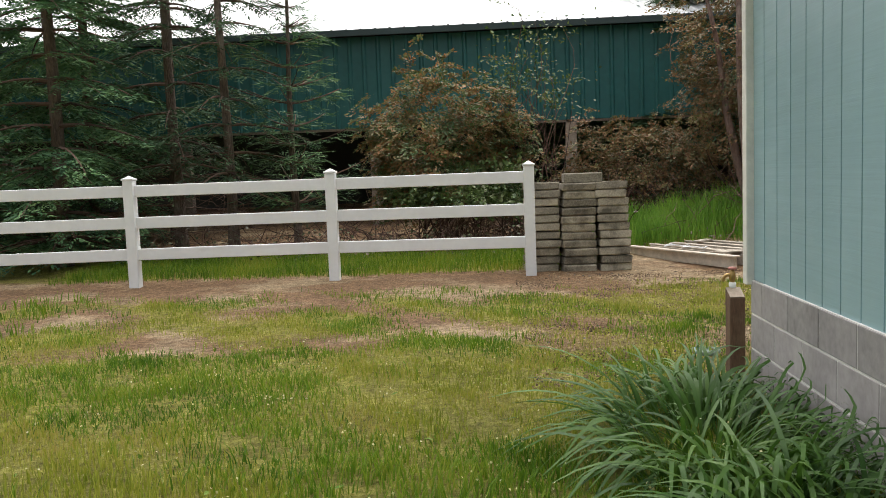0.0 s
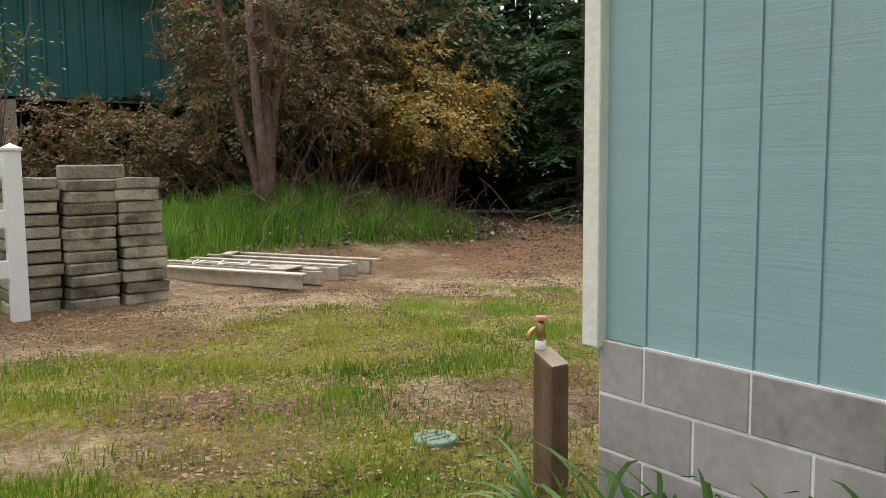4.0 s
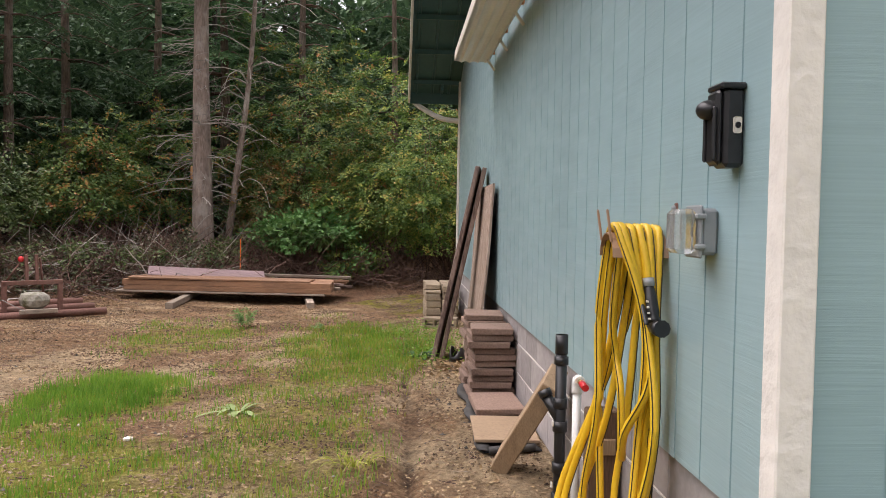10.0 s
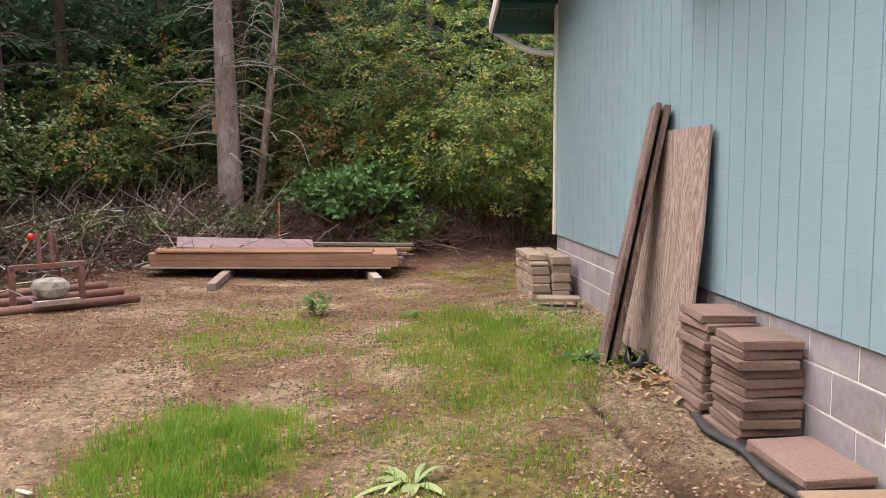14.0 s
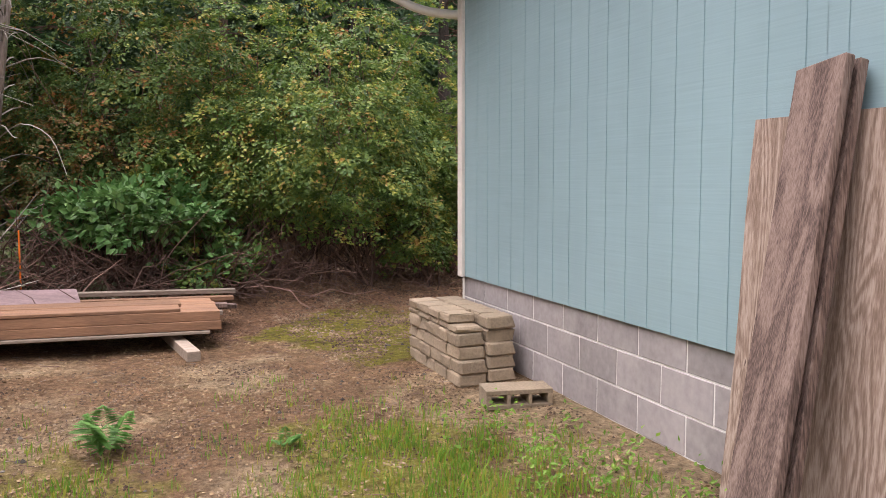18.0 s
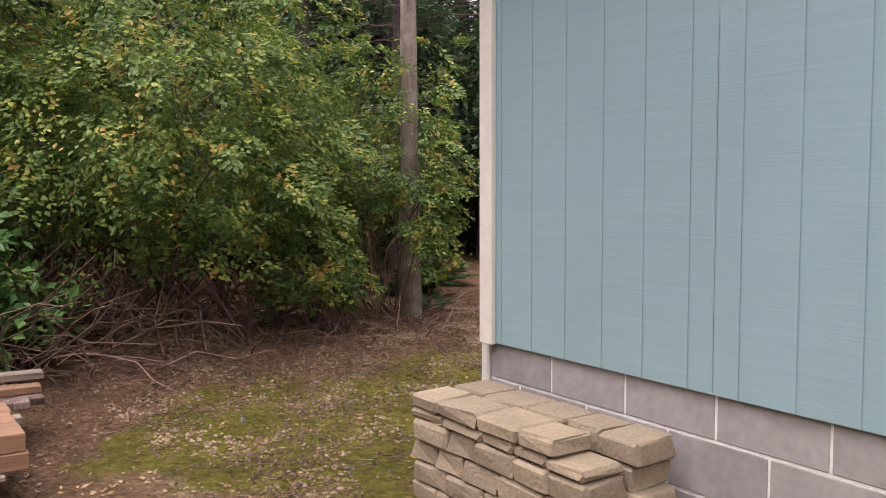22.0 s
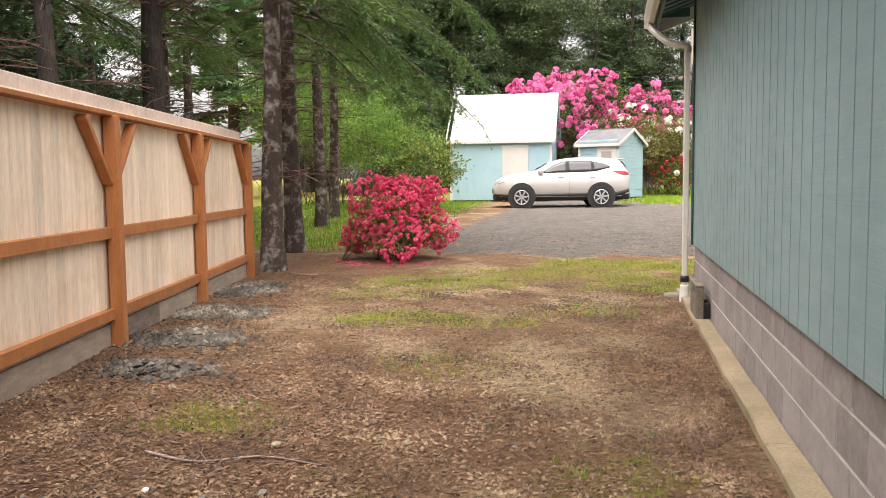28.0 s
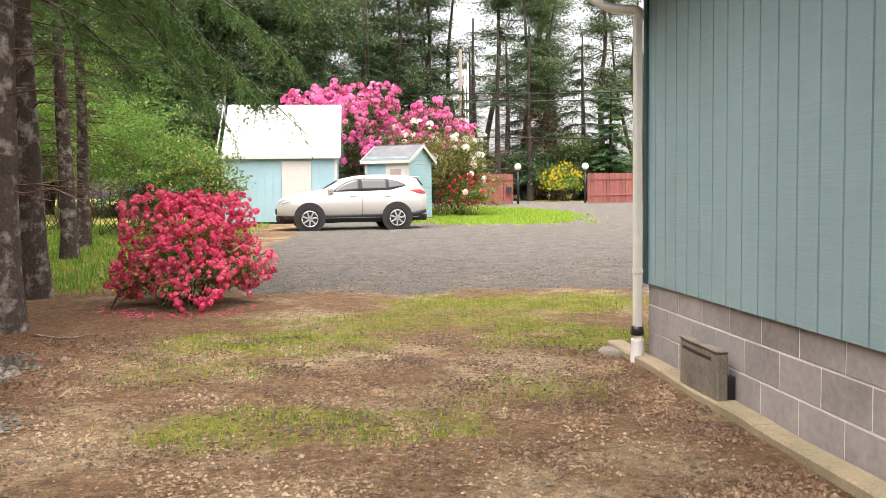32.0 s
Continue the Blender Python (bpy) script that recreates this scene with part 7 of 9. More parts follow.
def shrub(name, x, y, radii, label, leaf_m, clumps=140, per=60, leaf=(0.05, 0.03), clump_r=0.22, lift=0.5, stems=9, seed=1, blooms=None, bloom_n=0, category="shrub", group="", twig_m=None, shell=0.55, lean=(0, 0), flat=0.35, spray=0.0):
    """Stems and a broken crown of many small leaves."""
    rng = np.random.default_rng(seed)
    g = on(x, y)
    s = thing(name, x, y, g, label, category, group)
    centre = np.array([x + lean[0], y + lean[1], g + lift + radii[2] * 0.75])
    if spray:
        P, way, up, C = spray_points(centre, radii, clumps, per, spray, shell, flat, rng)
    else:
        P, out, C = crown_points(centre, radii, clumps, per, clump_r, shell, flat, rng)
        way = unit(out + rng.normal(size=P.shape) * 0.55 + np.array([0, 0, -0.15]))
        up = unit(out * 0.45 + np.array([0, 0, 1.15]) + rng.normal(size=P.shape) * 0.4)
    keep = P[:, 2] > g + 0.02
    P, way, up = P[keep], way[keep], up[keep]
    n = len(P)
    sz = 0.7 + 0.6 * rng.random(n)
    raw("foliage", *leaves(P, way, up, leaf[0] * sz, leaf[1] * sz), leaf_m, s)
    pick = rng.permutation(len(C))[:stems * 7]
    pick = pick[:stems * 5]
    feet = [np.array([x + 0.55 * radii[0] * rng.normal() * 0.6, y + 0.55 * radii[1] * rng.normal() * 0.6, 0]) for k in range(stems)]
    V, F = join_arrays([branch_set((f[0], f[1], on(f[0], f[1]) - 0.05), [c for c in C[pick[k::stems]]], 0.006 + 0.003 * radii[2], rng, sag=0.10) for k, f in enumerate(feet)])
    raw("stem_tangle", V, F, twig_m or M_TWIG, s)
    if blooms is not None:
        d = unit(rng.normal(size=(bloom_n, 3)))
        d[:, 2] = np.abs(d[:, 2]) * (1 + flat) - flat
        d = unit(d)
        bump = 1 + 0.22 * np.sin(3 * d[:, 0] + 5 * d[:, 1] + centre[0]) + 0.15 * np.sin(7 * d[:, 2] + 4 * d[:, 0] + centre[1])
        B = centre + d * (np.asarray(radii) * 1.06) * bump[:, None] * (0.86 + 0.2 * rng.random(bloom_n))[:, None]
        B = B[B[:, 2] > g + 0.03]
        raw("blossom", *petals(B, centre, blooms[1], rng), blooms[0], s)
    return s


def trunk_arrays(h, r, rng, lean=(0, 0), sides=14, rings=16):
    z = np.linspace(0, h, rings)
    pts = np.stack([lean[0] * z / h + 0.03 * np.sin(z * 0.9 + rng.random() * 6), lean[1] * z / h + 0.03 * np.sin(z * 0.7 + rng.random() * 6), z], -1)
    rad = r * (1 - 0.8 * z / h) + 0.35 * r * np.exp(-z / 0.35)
    V, F = tube_arrays(pts, rad, sides)
    V = V + 0.03 * r * np.sin(V[:, [2]] * 9 + V[:, [0]] * 30) * rng.normal(size=(len(V), 1))
    return V, F, pts


def conifer(name, x, y, h, r, first, spread, leaf_m, bark_m, label, seed, whorl=0.42, droop=0.25, needle=(0.11, 0.03), dens=1.0, dead_from=None, group="", per_branch=5):
    """Trunk, whorled limbs with side twigs carrying flat needle sprays, and bare dead twigs below."""
    rng = np.random.default_rng(seed)
    t = thing(name, x, y, on(x, y), label, "tree", group)
    V, F, pts = trunk_arrays(h, r, rng)
    base = np.array([x, y, on(x, y) - 0.15])
    raw("trunk", V + base, F, bark_m, t, smooth=True)
    limbs, P, D, U = [], [], [], []
    z = first
    while z < h * 0.97:
        reach = spread * (1 - (z - first * 0.5) / (h - first * 0.5)) ** 0.8 + 0.15
        for q in range(per_branch):
            th = rng.random() * 2 * np.pi
            L = reach * (0.65 + 0.5 * rng.random())
            a = np.array([np.cos(th), np.sin(th), 0])
            s = np.linspace(0, 1, 6)
            rise = 0.10 * L
            line = base + np.array([0, 0, z]) + a * (s * L)[:, None] + np.array([0, 0, 1]) * (rise * s - droop * L * s ** 2 * 1.3)[:, None]
            line[0] = base + np.array([0, 0, z])
            limbs.append(tube_arrays(line, np.linspace(0.012 + 0.012 * L, 0.004, 6), 4))
            side = np.array([-a[1], a[0], 0])
            nt = max(3, int(L / 0.17 * dens))
            for k in range(nt):
                u = 0.18 + 0.82 * (k + rng.random()) / nt
                root = line[0] + (line[-1] - line[0]) * u
                root[2] = np.interp(u, s, line[:, 2])
                tl = (0.12 + 0.30 * L * (1 - u) * 0.8 + 0.12) * (0.7 + 0.6 * rng.random())
                for sg in (1, -1):
                    tw = unit(a * 0.75 + side * sg * (0.7 + 0.3 * rng.random()) + np.array([0, 0, -0.18 - droop * 0.6 + 0.2 * rng.normal()]))
                    m = max(3, int(tl / 0.045))
                    v = (np.arange(m) + 0.5) / m
                    pp = root + tw * (v * tl)[:, None] + np.array([0, 0, -1]) * (0.12 * tl * v ** 2)[:, None]
                    for s2 in (1, -1):
                        P.append(pp)
                        nd = unit(tw * 0.8 + np.cross(tw, [0, 0, 1]) * s2 * 0.75 + rng.normal(size=(m, 3)) * 0.16)
                        D.append(nd)
                        U.append(np.tile([0, 0, 1.0], (m, 1)) + rng.normal(size=(m, 3)) * 0.25)
        z += whorl * (0.75 + 0.5 * rng.random())
    V, F = join_arrays(limbs)
    raw("branchwork", V, F, {M_BARKDARK: M_BARKDARK, M_BARKSPRUCE: M_BARKSPRUCE}.get(bark_m, M_TWIG), t)
    P, D, U = np.vstack(P), np.vstack(D), np.vstack(U)
    sz = 0.7 + 0.6 * rng.random(len(P))
    raw("needles", *leaves(P, D, U, needle[0] * sz, needle[1] * sz, 0.05), leaf_m, t)
    if dead_from is not None:
        tw = []
        for k in range(int((first - dead_from) * 16)):
            zz = dead_from + (first * 1.1 - dead_from) * rng.random()
            th = rng.random() * 2 * np.pi
            L = 0.4 + 1.1 * rng.random()
            a = np.array([np.cos(th), np.sin(th), 0])
            s = np.linspace(0, 1, 5)[:, None]
            line = base + np.array([0, 0, zz]) + a * s * L + np.array([0, 0, 1]) * (0.25 * s - 0.5 * s ** 2) * L * rng.random() + rng.normal(size=(5, 3)) * 0.02
            tw.append(tube_arrays(line, np.linspace(0.011, 0.003, 5), 3))
            for q in range(3):
                st = line[1 + q]
                e = st + unit(a + rng.normal(size=3) * 0.8) * L * 0.35
                tw.append(tube_arrays(np.stack([st, (st + e) / 2 + rng.normal(size=3) * 0.03, e]), [0.005, 0.004, 0.002], 3))
        V, F = join_arrays(tw)
        raw("dead_branchwork", V, F, M_TWIGPALE if bark_m is M_BARKPALE else M_TWIG, t)
    return t


def repeat_at(proto, places):
    """Copies of a plant at (x, y, turn, scale)."""
    for x, y, a, s in places:
        copy_thing(proto, pose(x, y, on(x, y) - 0.02, 0, 0, a) @ Matrix.Diagonal((s, s, s, 1)))


# conifers
fir_a = conifer("fir_tree", -17.7, 7.2, 8.0, 0.12, 0.55, 1.7, L_FIR, M_BARK, "green young fir with drooping feathery branches", 31, group="firs", per_branch=7, whorl=0.34, needle=(0.10, 0.036), dens=1.25)
repeat_at(fir_a, [(-18.8, 10.5, 70, 1.1), (-20.0, 8.5, 150, 1.1), (-22.5, 10.5, 200, 1.3), (-0.4, 9.2, 40, 0.95), (0.9, 8.3, 130, 1.0), (6.6, 4.6, 260, 1.15), (2.4, 9.6, 10, 1.25), (-3.0, 12.8, 100, 1.2)])
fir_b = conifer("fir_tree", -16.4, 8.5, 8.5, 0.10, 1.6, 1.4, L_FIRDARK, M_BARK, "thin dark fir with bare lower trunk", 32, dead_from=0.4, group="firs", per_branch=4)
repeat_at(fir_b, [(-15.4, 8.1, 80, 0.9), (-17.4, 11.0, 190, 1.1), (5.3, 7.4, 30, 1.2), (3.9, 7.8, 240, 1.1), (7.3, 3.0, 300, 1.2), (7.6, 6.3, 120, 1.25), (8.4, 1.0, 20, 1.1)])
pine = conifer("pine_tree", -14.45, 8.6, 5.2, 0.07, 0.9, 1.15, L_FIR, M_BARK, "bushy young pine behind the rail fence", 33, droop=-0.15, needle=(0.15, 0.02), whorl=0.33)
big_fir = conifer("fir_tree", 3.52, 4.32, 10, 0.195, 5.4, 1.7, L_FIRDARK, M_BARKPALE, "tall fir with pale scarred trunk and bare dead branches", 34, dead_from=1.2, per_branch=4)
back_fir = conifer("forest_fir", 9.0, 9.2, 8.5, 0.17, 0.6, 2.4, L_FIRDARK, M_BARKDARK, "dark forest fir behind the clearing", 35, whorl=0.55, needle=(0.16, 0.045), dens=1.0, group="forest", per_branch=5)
rng_f = random.Random(3)
spots = []
for k in range(46):
    u = k / 46
    x, y = (-7.0 + 22 * u + rng_f.uniform(-0.8, 0.8), 13.8 + rng_f.uniform(-0.6, 6)) if k < 20 else (9.6 + rng_f.uniform(-0.8, 7), 13 - (k - 20) * 1.0 + rng_f.uniform(-0.8, 0.8))
    spots.append((x, y, rng_f.uniform(0, 360), rng_f.uniform(0.8, 1.15)))
spots += [(17.0 + 2.6 * (k % 4) + rng_f.uniform(-0.9, 0.9), 17 - 1.65 * k + rng_f.uniform(-0.8, 0.8), rng_f.uniform(0, 360), rng_f.uniform(1.35, 1.75)) for k in range(26)]
spots += [(1.2, 13.2, 40, 1.25), (3.4, 12.4, 160, 1.2), (5.6, 13.6, 280, 1.3), (8.2, 13.4, 10, 1.2), (0.0, 15.5, 75, 1.5), (10.5, 15.8, 210, 1.5), (4.5, 16.5, 130, 1.6), (-2.0, 14.2, 20, 1.3)]
repeat_at(back_fir, spots)

# row of spruces beside the drive
spruce = conifer("spruce_tree", 5.70, -11.32, 11, 0.165, 4.4, 3.0, L_SPRUCE, M_BARKSPRUCE, "tall spruce with pale flaking trunk", 36, whorl=0.6, droop=0.36, needle=(0.10, 0.026), dead_from=1.4, group="spruce row", per_branch=4, dens=1.6)
repeat_at(spruce, [(6.44, -13.9, 120, 1.02), (8.02, -19.7, 200, 0.98), (8.78, -23.0, 310, 0.95), (10.4, -11.4, 80, 1.05), (10.0, -15.8, 20, 1.0), (13.2, -18.0, 10, 1.1), (13.8, -24.0, 190, 1.1)])
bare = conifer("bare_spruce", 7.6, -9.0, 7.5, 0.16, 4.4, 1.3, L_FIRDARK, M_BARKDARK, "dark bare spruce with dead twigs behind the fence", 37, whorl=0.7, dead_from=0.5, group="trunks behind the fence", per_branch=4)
repeat_at(bare, [(9.2, -7.2, 170, 1.1), (8.2, -4.6, 250, 1.0), (6.9, -6.3, 140, 0.9), (11.6, -8.4, 300, 1.2), (12.4, -13.2, 220, 1.3), (6.9, -2.4, 60, 0.95), (9.4, -1.5, 0, 1.1), (11.2, -3.6, 100, 1.2), (7.4, -11.2, 30, 1.0), (9.0, -9.6, 90, 1.1), (10.2, -5.6, 200, 1.1), (13.5, -6.0, 10, 1.3), (8.6, -13.0, 75, 1.1), (11.0, -0.2, 75, 1.1)])

# dark conifers and bare trunks behind the entrance
repeat_at(back_fir, [(-4.3, -58.5, 35, 0.95), (-10.5, -67, 120, 1.6), (-14.5, -66, 250, 1.5), (2.0, -56, 80, 1.3)])
repeat_at(bare, [(-7.4, -63, 40, 1.7), (-8.6, -66, 150, 1.7), (-6.2, -67, 260, 1.9), (-9.9, -64, 310, 1.6), (-5.6, -64.5, 200, 1.5)])

# shrubs
shrub("huckleberry_bush", 4.6, 0.4, (1.9, 2.1, 2.2), "dense leafy shrub with yellow-green shoots at the forest edge", L_SHRUB, clumps=1050, per=64, leaf=(0.049, 0.032), spray=0.23, shell=0.66, lift=0.3, seed=51, flat=1.0, stems=6)
shrub("huckleberry_bush", 5.3, 2.6, (1.7, 1.6, 2.4), "dense leafy shrub with russet tints at the forest edge", L_SHRUBRUSSET, clumps=900, per=62, leaf=(0.052, 0.034), spray=0.24, shell=0.66, lift=0.4, seed=52, flat=0.9, stems=7)
shrub("huckleberry_bush", 3.85, -1.9, (0.72, 0.72, 1.5), "leafy evergreen shrub beside a trunk", L_SHRUB, clumps=290, per=58, leaf=(0.043, 0.028), spray=0.18, shell=0.55, lift=0.42, seed=53, flat=0.9, stems=4)
shrub("huckleberry_bush", 3.5, 0.2, (0.9, 1.0, 1.5), "leafy evergreen shrub over bare stems", L_SHRUB, clumps=380, per=58, leaf=(0.043, 0.028), spray=0.18, shell=0.55, lift=0.4, seed=54, flat=0.9, stems=5)
shrub("russet_shrub", 4.4, 3.1, (0.8, 0.9, 1.1), "shrub with orange-brown leaves", L_RUSSET, clumps=260, per=36, leaf=(0.045, 0.03), spray=0.16, lift=0.4, seed=55, flat=0.8)
shrub("holly_bush", 3.05, 2.42, (0.55, 0.72, 0.46), "rounded bush with broad glossy green leaves", L_HOLLY, clumps=110, per=30, leaf=(0.10, 0.066), clump_r=0.17, lift=0.48, seed=56, flat=0.5)
shrub("holly_bush", 2.95, 1.72, (0.30, 0.34, 0.34), "small offshoot bush with broad glossy green leaves", L_HOLLY, clumps=34, per=20, leaf=(0.095, 0.06), clump_r=0.13, lift=0.12, seed=63, flat=0.6, stems=4)
shrub("golden_bush", -4.4, 8.7, (1.15, 1.1, 1.05), "shrub with golden and brown spring leaves", L_GOLD, clumps=560, per=40, leaf=(0.056, 0.036), spray=0.22, lift=0.75, seed=57, flat=0.6)
shrub("russet_shrub", -4.0, 10.2, (1.7, 1.2, 2.2), "tall shrub with brown and olive leaves", L_RUSSETDARK, clumps=700, per=44, leaf=(0.06, 0.038), spray=0.24, lift=1.0, seed=64, flat=0.6)
shrub("russet_shrub", -6.5, 9.3, (1.7, 1.3, 2.3), "dense dark shrub with russet leaves", L_RUSSETDARK, clumps=900, per=46, leaf=(0.06, 0.036), spray=0.23, lift=0.7, seed=58, flat=0.8)
shrub("russet_shrub", -8.6, 10.4, (1.5, 1.1, 1.0), "low russet bramble thicket", L_RUSSETDARK, clumps=420, per=40, leaf=(0.06, 0.036), spray=0.22, lift=0.2, seed=59)
shrub("russet_shrub", -12.0, 9.0, (1.25, 1.0, 1.55), "rounded shrub with orange-brown leaves behind the rail fence", L_RUSSET, clumps=950, per=50, leaf=(0.062, 0.038), spray=0.22, lift=0.3, flat=0.8, seed=60)
shrub("bramble_bush", -11.6, 8.2, (1.2, 0.7, 0.62), "green bramble bush below the russet shrub", L_BRAMBLE, clumps=110, per=45, leaf=(0.085, 0.055), lift=0.3, seed=61)
shrub("young_alder", -10.6, 9.4, (0.75, 0.6, 1.5), "thin young tree with sparse pale leaves", L_BRAMBLE, clumps=60, per=14, leaf=(0.07, 0.05), clump_r=0.25, lift=1.4, stems=6, seed=62, shell=0.3, category="tree")
for k, (x, y, sx, sz) in enumerate(((-2.6, 11.2, 1.8, 1.6), (1.8, 7.6, 1.5, 1.1), (3.4, 6.2, 1.2, 1.2), (-0.2, 10.6, 1.7, 1.9), (5.4, 5.6, 1.1, 1.5), (-5.0, 11.4, 1.6, 2.6), (6.6, -0.4, 1.4, 2.2), (6.3, -2.8, 1.0, 1.2))):
    shrub("forest_shrub", x, y, (sx, sx * 0.8, sz), "dark leafy undergrowth at the forest edge", L_BRAMBLE if k % 2 else L_SHRUBRUSSET, clumps=380, per=36, leaf=(0.065, 0.042), spray=0.24, lift=0.4, seed=70 + k, flat=0.7, group="undergrowth")
for k, (x, y, r_, z_) in enumerate(((3.3, -0.75, 0.45, 0.6), (3.2, 1.7, 0.55, 0.5))):
    shrub("low_bush", x, y, (r_, r_, z_), "low leafy bush among bare stems", L_SHRUB, clumps=130, per=36, leaf=(0.045, 0.03), spray=0.14, lift=0.08, stems=5, flat=0.9, seed=120 + k, group="low bushes")
for k, (x, y, r_) in enumerate(((2.7, 4.3, 0.7), (2.2, 5.3, 0.75), (1.2, 6.2, 0.8), (3.2, 3.9, 0.5), (0.0, 7.0, 0.8))):
    shrub("bramble_bush", x, y, (r_, r_, 0.30), "low bramble sprawling over the brush", L_BRAMBLE, clumps=34, per=28, leaf=(0.055, 0.04), clump_r=0.16, lift=0.1, stems=4, flat=0.5, seed=130 + k, group="brambles")
# beside the drive
shrub("azalea", 4.25, -12.95, (0.68, 0.64, 0.70), "rounded azalea covered in crimson-pink blossom", L_SHRUB, clumps=150, per=55, leaf=(0.045, 0.025), clump_r=0.14, lift=0.02, flat=0.62, seed=81, blooms=(L_PINKRED, 0.062), bloom_n=1350, category="azalea")
shrub("rhododendron", 3.3, -38.5, (2.35, 2.2, 2.3), "tall rhododendron covered in pink blossom", L_BRAMBLE, clumps=300, per=40, leaf=(0.16, 0.07), clump_r=0.5, lift=1.3, seed=82, blooms=(L_PINK, 0.24), bloom_n=620, category="rhododendron")
shrub("rhododendron", -0.75, -41.5, (1.7, 1.5, 1.5), "tall rhododendron with pink blossom", L_BRAMBLE, clumps=200, per=40, leaf=(0.16, 0.07), clump_r=0.5, lift=2.1, seed=83, blooms=(L_PINK, 0.24), bloom_n=280, category="rhododendron")
shrub("rhododendron", -0.85, -37.4, (2.0, 1.6, 1.75), "rhododendron with scattered white blossom", L_RHODO, clumps=260, per=45, leaf=(0.13, 0.06), clump_r=0.4, lift=0.4, seed=84, blooms=(L_WHITEBLOOM, 0.22), bloom_n=60, category="rhododendron")
shrub("red_shrub", -1.9, -36.6, (0.95, 0.9, 0.8), "low shrub with red blossom", L_SHRUB, clumps=90, per=40, leaf=(0.09, 0.05), clump_r=0.3, lift=0.2, seed=85, blooms=(L_REDBLOOM, 0.13), bloom_n=90)
shrub("garden_shrub", 8.6, -27.5, (1.9, 1.5, 2.0), "bright green spring shrub", L_BRIGHT, clumps=260, per=55, leaf=(0.08, 0.05), clump_r=0.32, lift=0.5, seed=86)
shrub("garden_shrub", 11.5, -30.0, (2.6, 2.2, 3.0), "bright green leafy tree", L_BRIGHT, clumps=330, per=60, leaf=(0.10, 0.06), clump_r=0.4, lift=1.0, seed=87)
shrub("laurel_bush", 6.75, -25.8, (1.1, 0.95, 1.35), "dark glossy laurel bush by the shed", L_SHRUB, clumps=130, per=38, leaf=(0.12, 0.055), clump_r=0.26, lift=0.25, seed=88)
shrub("broom_bush", -11.6, -61.0, (1.3, 1.1, 1.1), "broom bush with yellow blossom by the road", L_BRIGHT, clumps=90, per=40, leaf=(0.14, 0.05), clump_r=0.4, lift=0.4, seed=89, blooms=(L_YELLOWBLOOM, 0.12), bloom_n=230)
for k, (x, y, s, z) in enumerate(((-3.5, -66, 4, 2.4), (-14, -64, 3.5, 2.6), (4.5, -60, 4.5, 3.0), (-8, -70, 4, 2.0), (14, -44, 4, 3.5), (10, -50, 4, 3.6))):
    shrub("roadside_thicket", x, y, (s, 2.2, z), "dark green roadside thicket", L_BRAMBLE, clumps=190, per=45, leaf=(0.22, 0.12), clump_r=0.6, lift=0.3, seed=90 + k, group="roadside")


def tall_pine(name, x, y, h, label, seed, leaf_m, group="", limbs=70, reach=3.6, start=0.30, tufts=6, forked=False):
    """Old roadside conifer: bare lower trunk, crooked limbs, flat uneven tufts with sky between."""
    rng = np.random.default_rng(seed)
    g = on(x, y)
    t = thing(name, x, y, g, label, "tree", group)
    base = np.array([x, y, g - 0.2])
    boles = []
    for q in range(2 if forked else 1):
        V, F, pts = trunk_arrays(h * (1 - 0.12 * q), 0.30 - 0.07 * q, rng, lean=(rng.normal() * 0.9 + 1.8 * q, rng.normal() * 0.9))
        pts = pts + np.stack([0.35 * np.sin(pts[:, 2] * 0.45 + seed + q), 0.2 * np.sin(pts[:, 2] * 0.6 + seed), 0 * pts[:, 2]], -1)
        V = V + np.stack([0.35 * np.sin(V[:, 2] * 0.45 + seed + q), 0.2 * np.sin(V[:, 2] * 0.6 + seed), 0 * V[:, 2]], -1)
        raw("trunk", V + base, F, M_BARKDARK, t, smooth=True)
        boles.append(pts)
    limb, P, D = [], [], []
    whorls = start + (1 - start) * rng.random(limbs // 4 + 1)
    for k in range(limbs):
        pts = boles[k % len(boles)]
        z = pts[-1, 2] * min(1.0, whorls[k // 4] + 0.015 * rng.normal())
        c = base + np.array([np.interp(z, pts[:, 2], pts[:, 0]), np.interp(z, pts[:, 2], pts[:, 1]), z])
        th = rng.random() * 6.28
        L = 0.7 + reach * (1.05 - (z / h - start) / (1.05 - start) * 0.75) * (0.25 + 0.75 * rng.random())
        a = np.array([np.cos(th), np.sin(th), rng.uniform(-0.3, 0.3)])
        mid_ = c + a * L * 0.5 + np.array([0, 0, 0.10 * L]) + rng.normal(size=3) * 0.12 * L
        e = c + a * L + np.array([0, 0, rng.uniform(-0.3, 0.2) * L])
        line = spline([c, mid_, e], 3)
        limb.append(tube_arrays(line, np.linspace(0.055, 0.012, len(line)), 4))
        for q in range(tufts):
            u = 0.3 + 0.7 * rng.random()
            cc = line[int(u * (len(line) - 1))] + rng.normal(size=3) * np.array([0.4, 0.4, 0.14])
            m = 46
            o = rng.normal(size=(m, 3)) * np.array([0.6, 0.6, 0.16]) * (0.4 + 0.7 * rng.random())
            P.append(cc + o)
            D.append(unit(o * np.array([1, 1, 0.5]) + rng.normal(size=(m, 3)) * 0.3 + [0, 0, -0.15]))
    raw("branchwork", *join_arrays(limb), M_BARKDARK, t)
    P, D = np.vstack(P), np.vstack(D)
    sz = 0.7 + 0.6 * rng.random(len(P))
    raw("needles", *leaves(P, D, np.tile([0, 0, 1.0], (len(P), 1)) + rng.normal(size=P.shape) * 0.35, 0.28 * sz, 0.085 * sz), leaf_m, t)
    return t


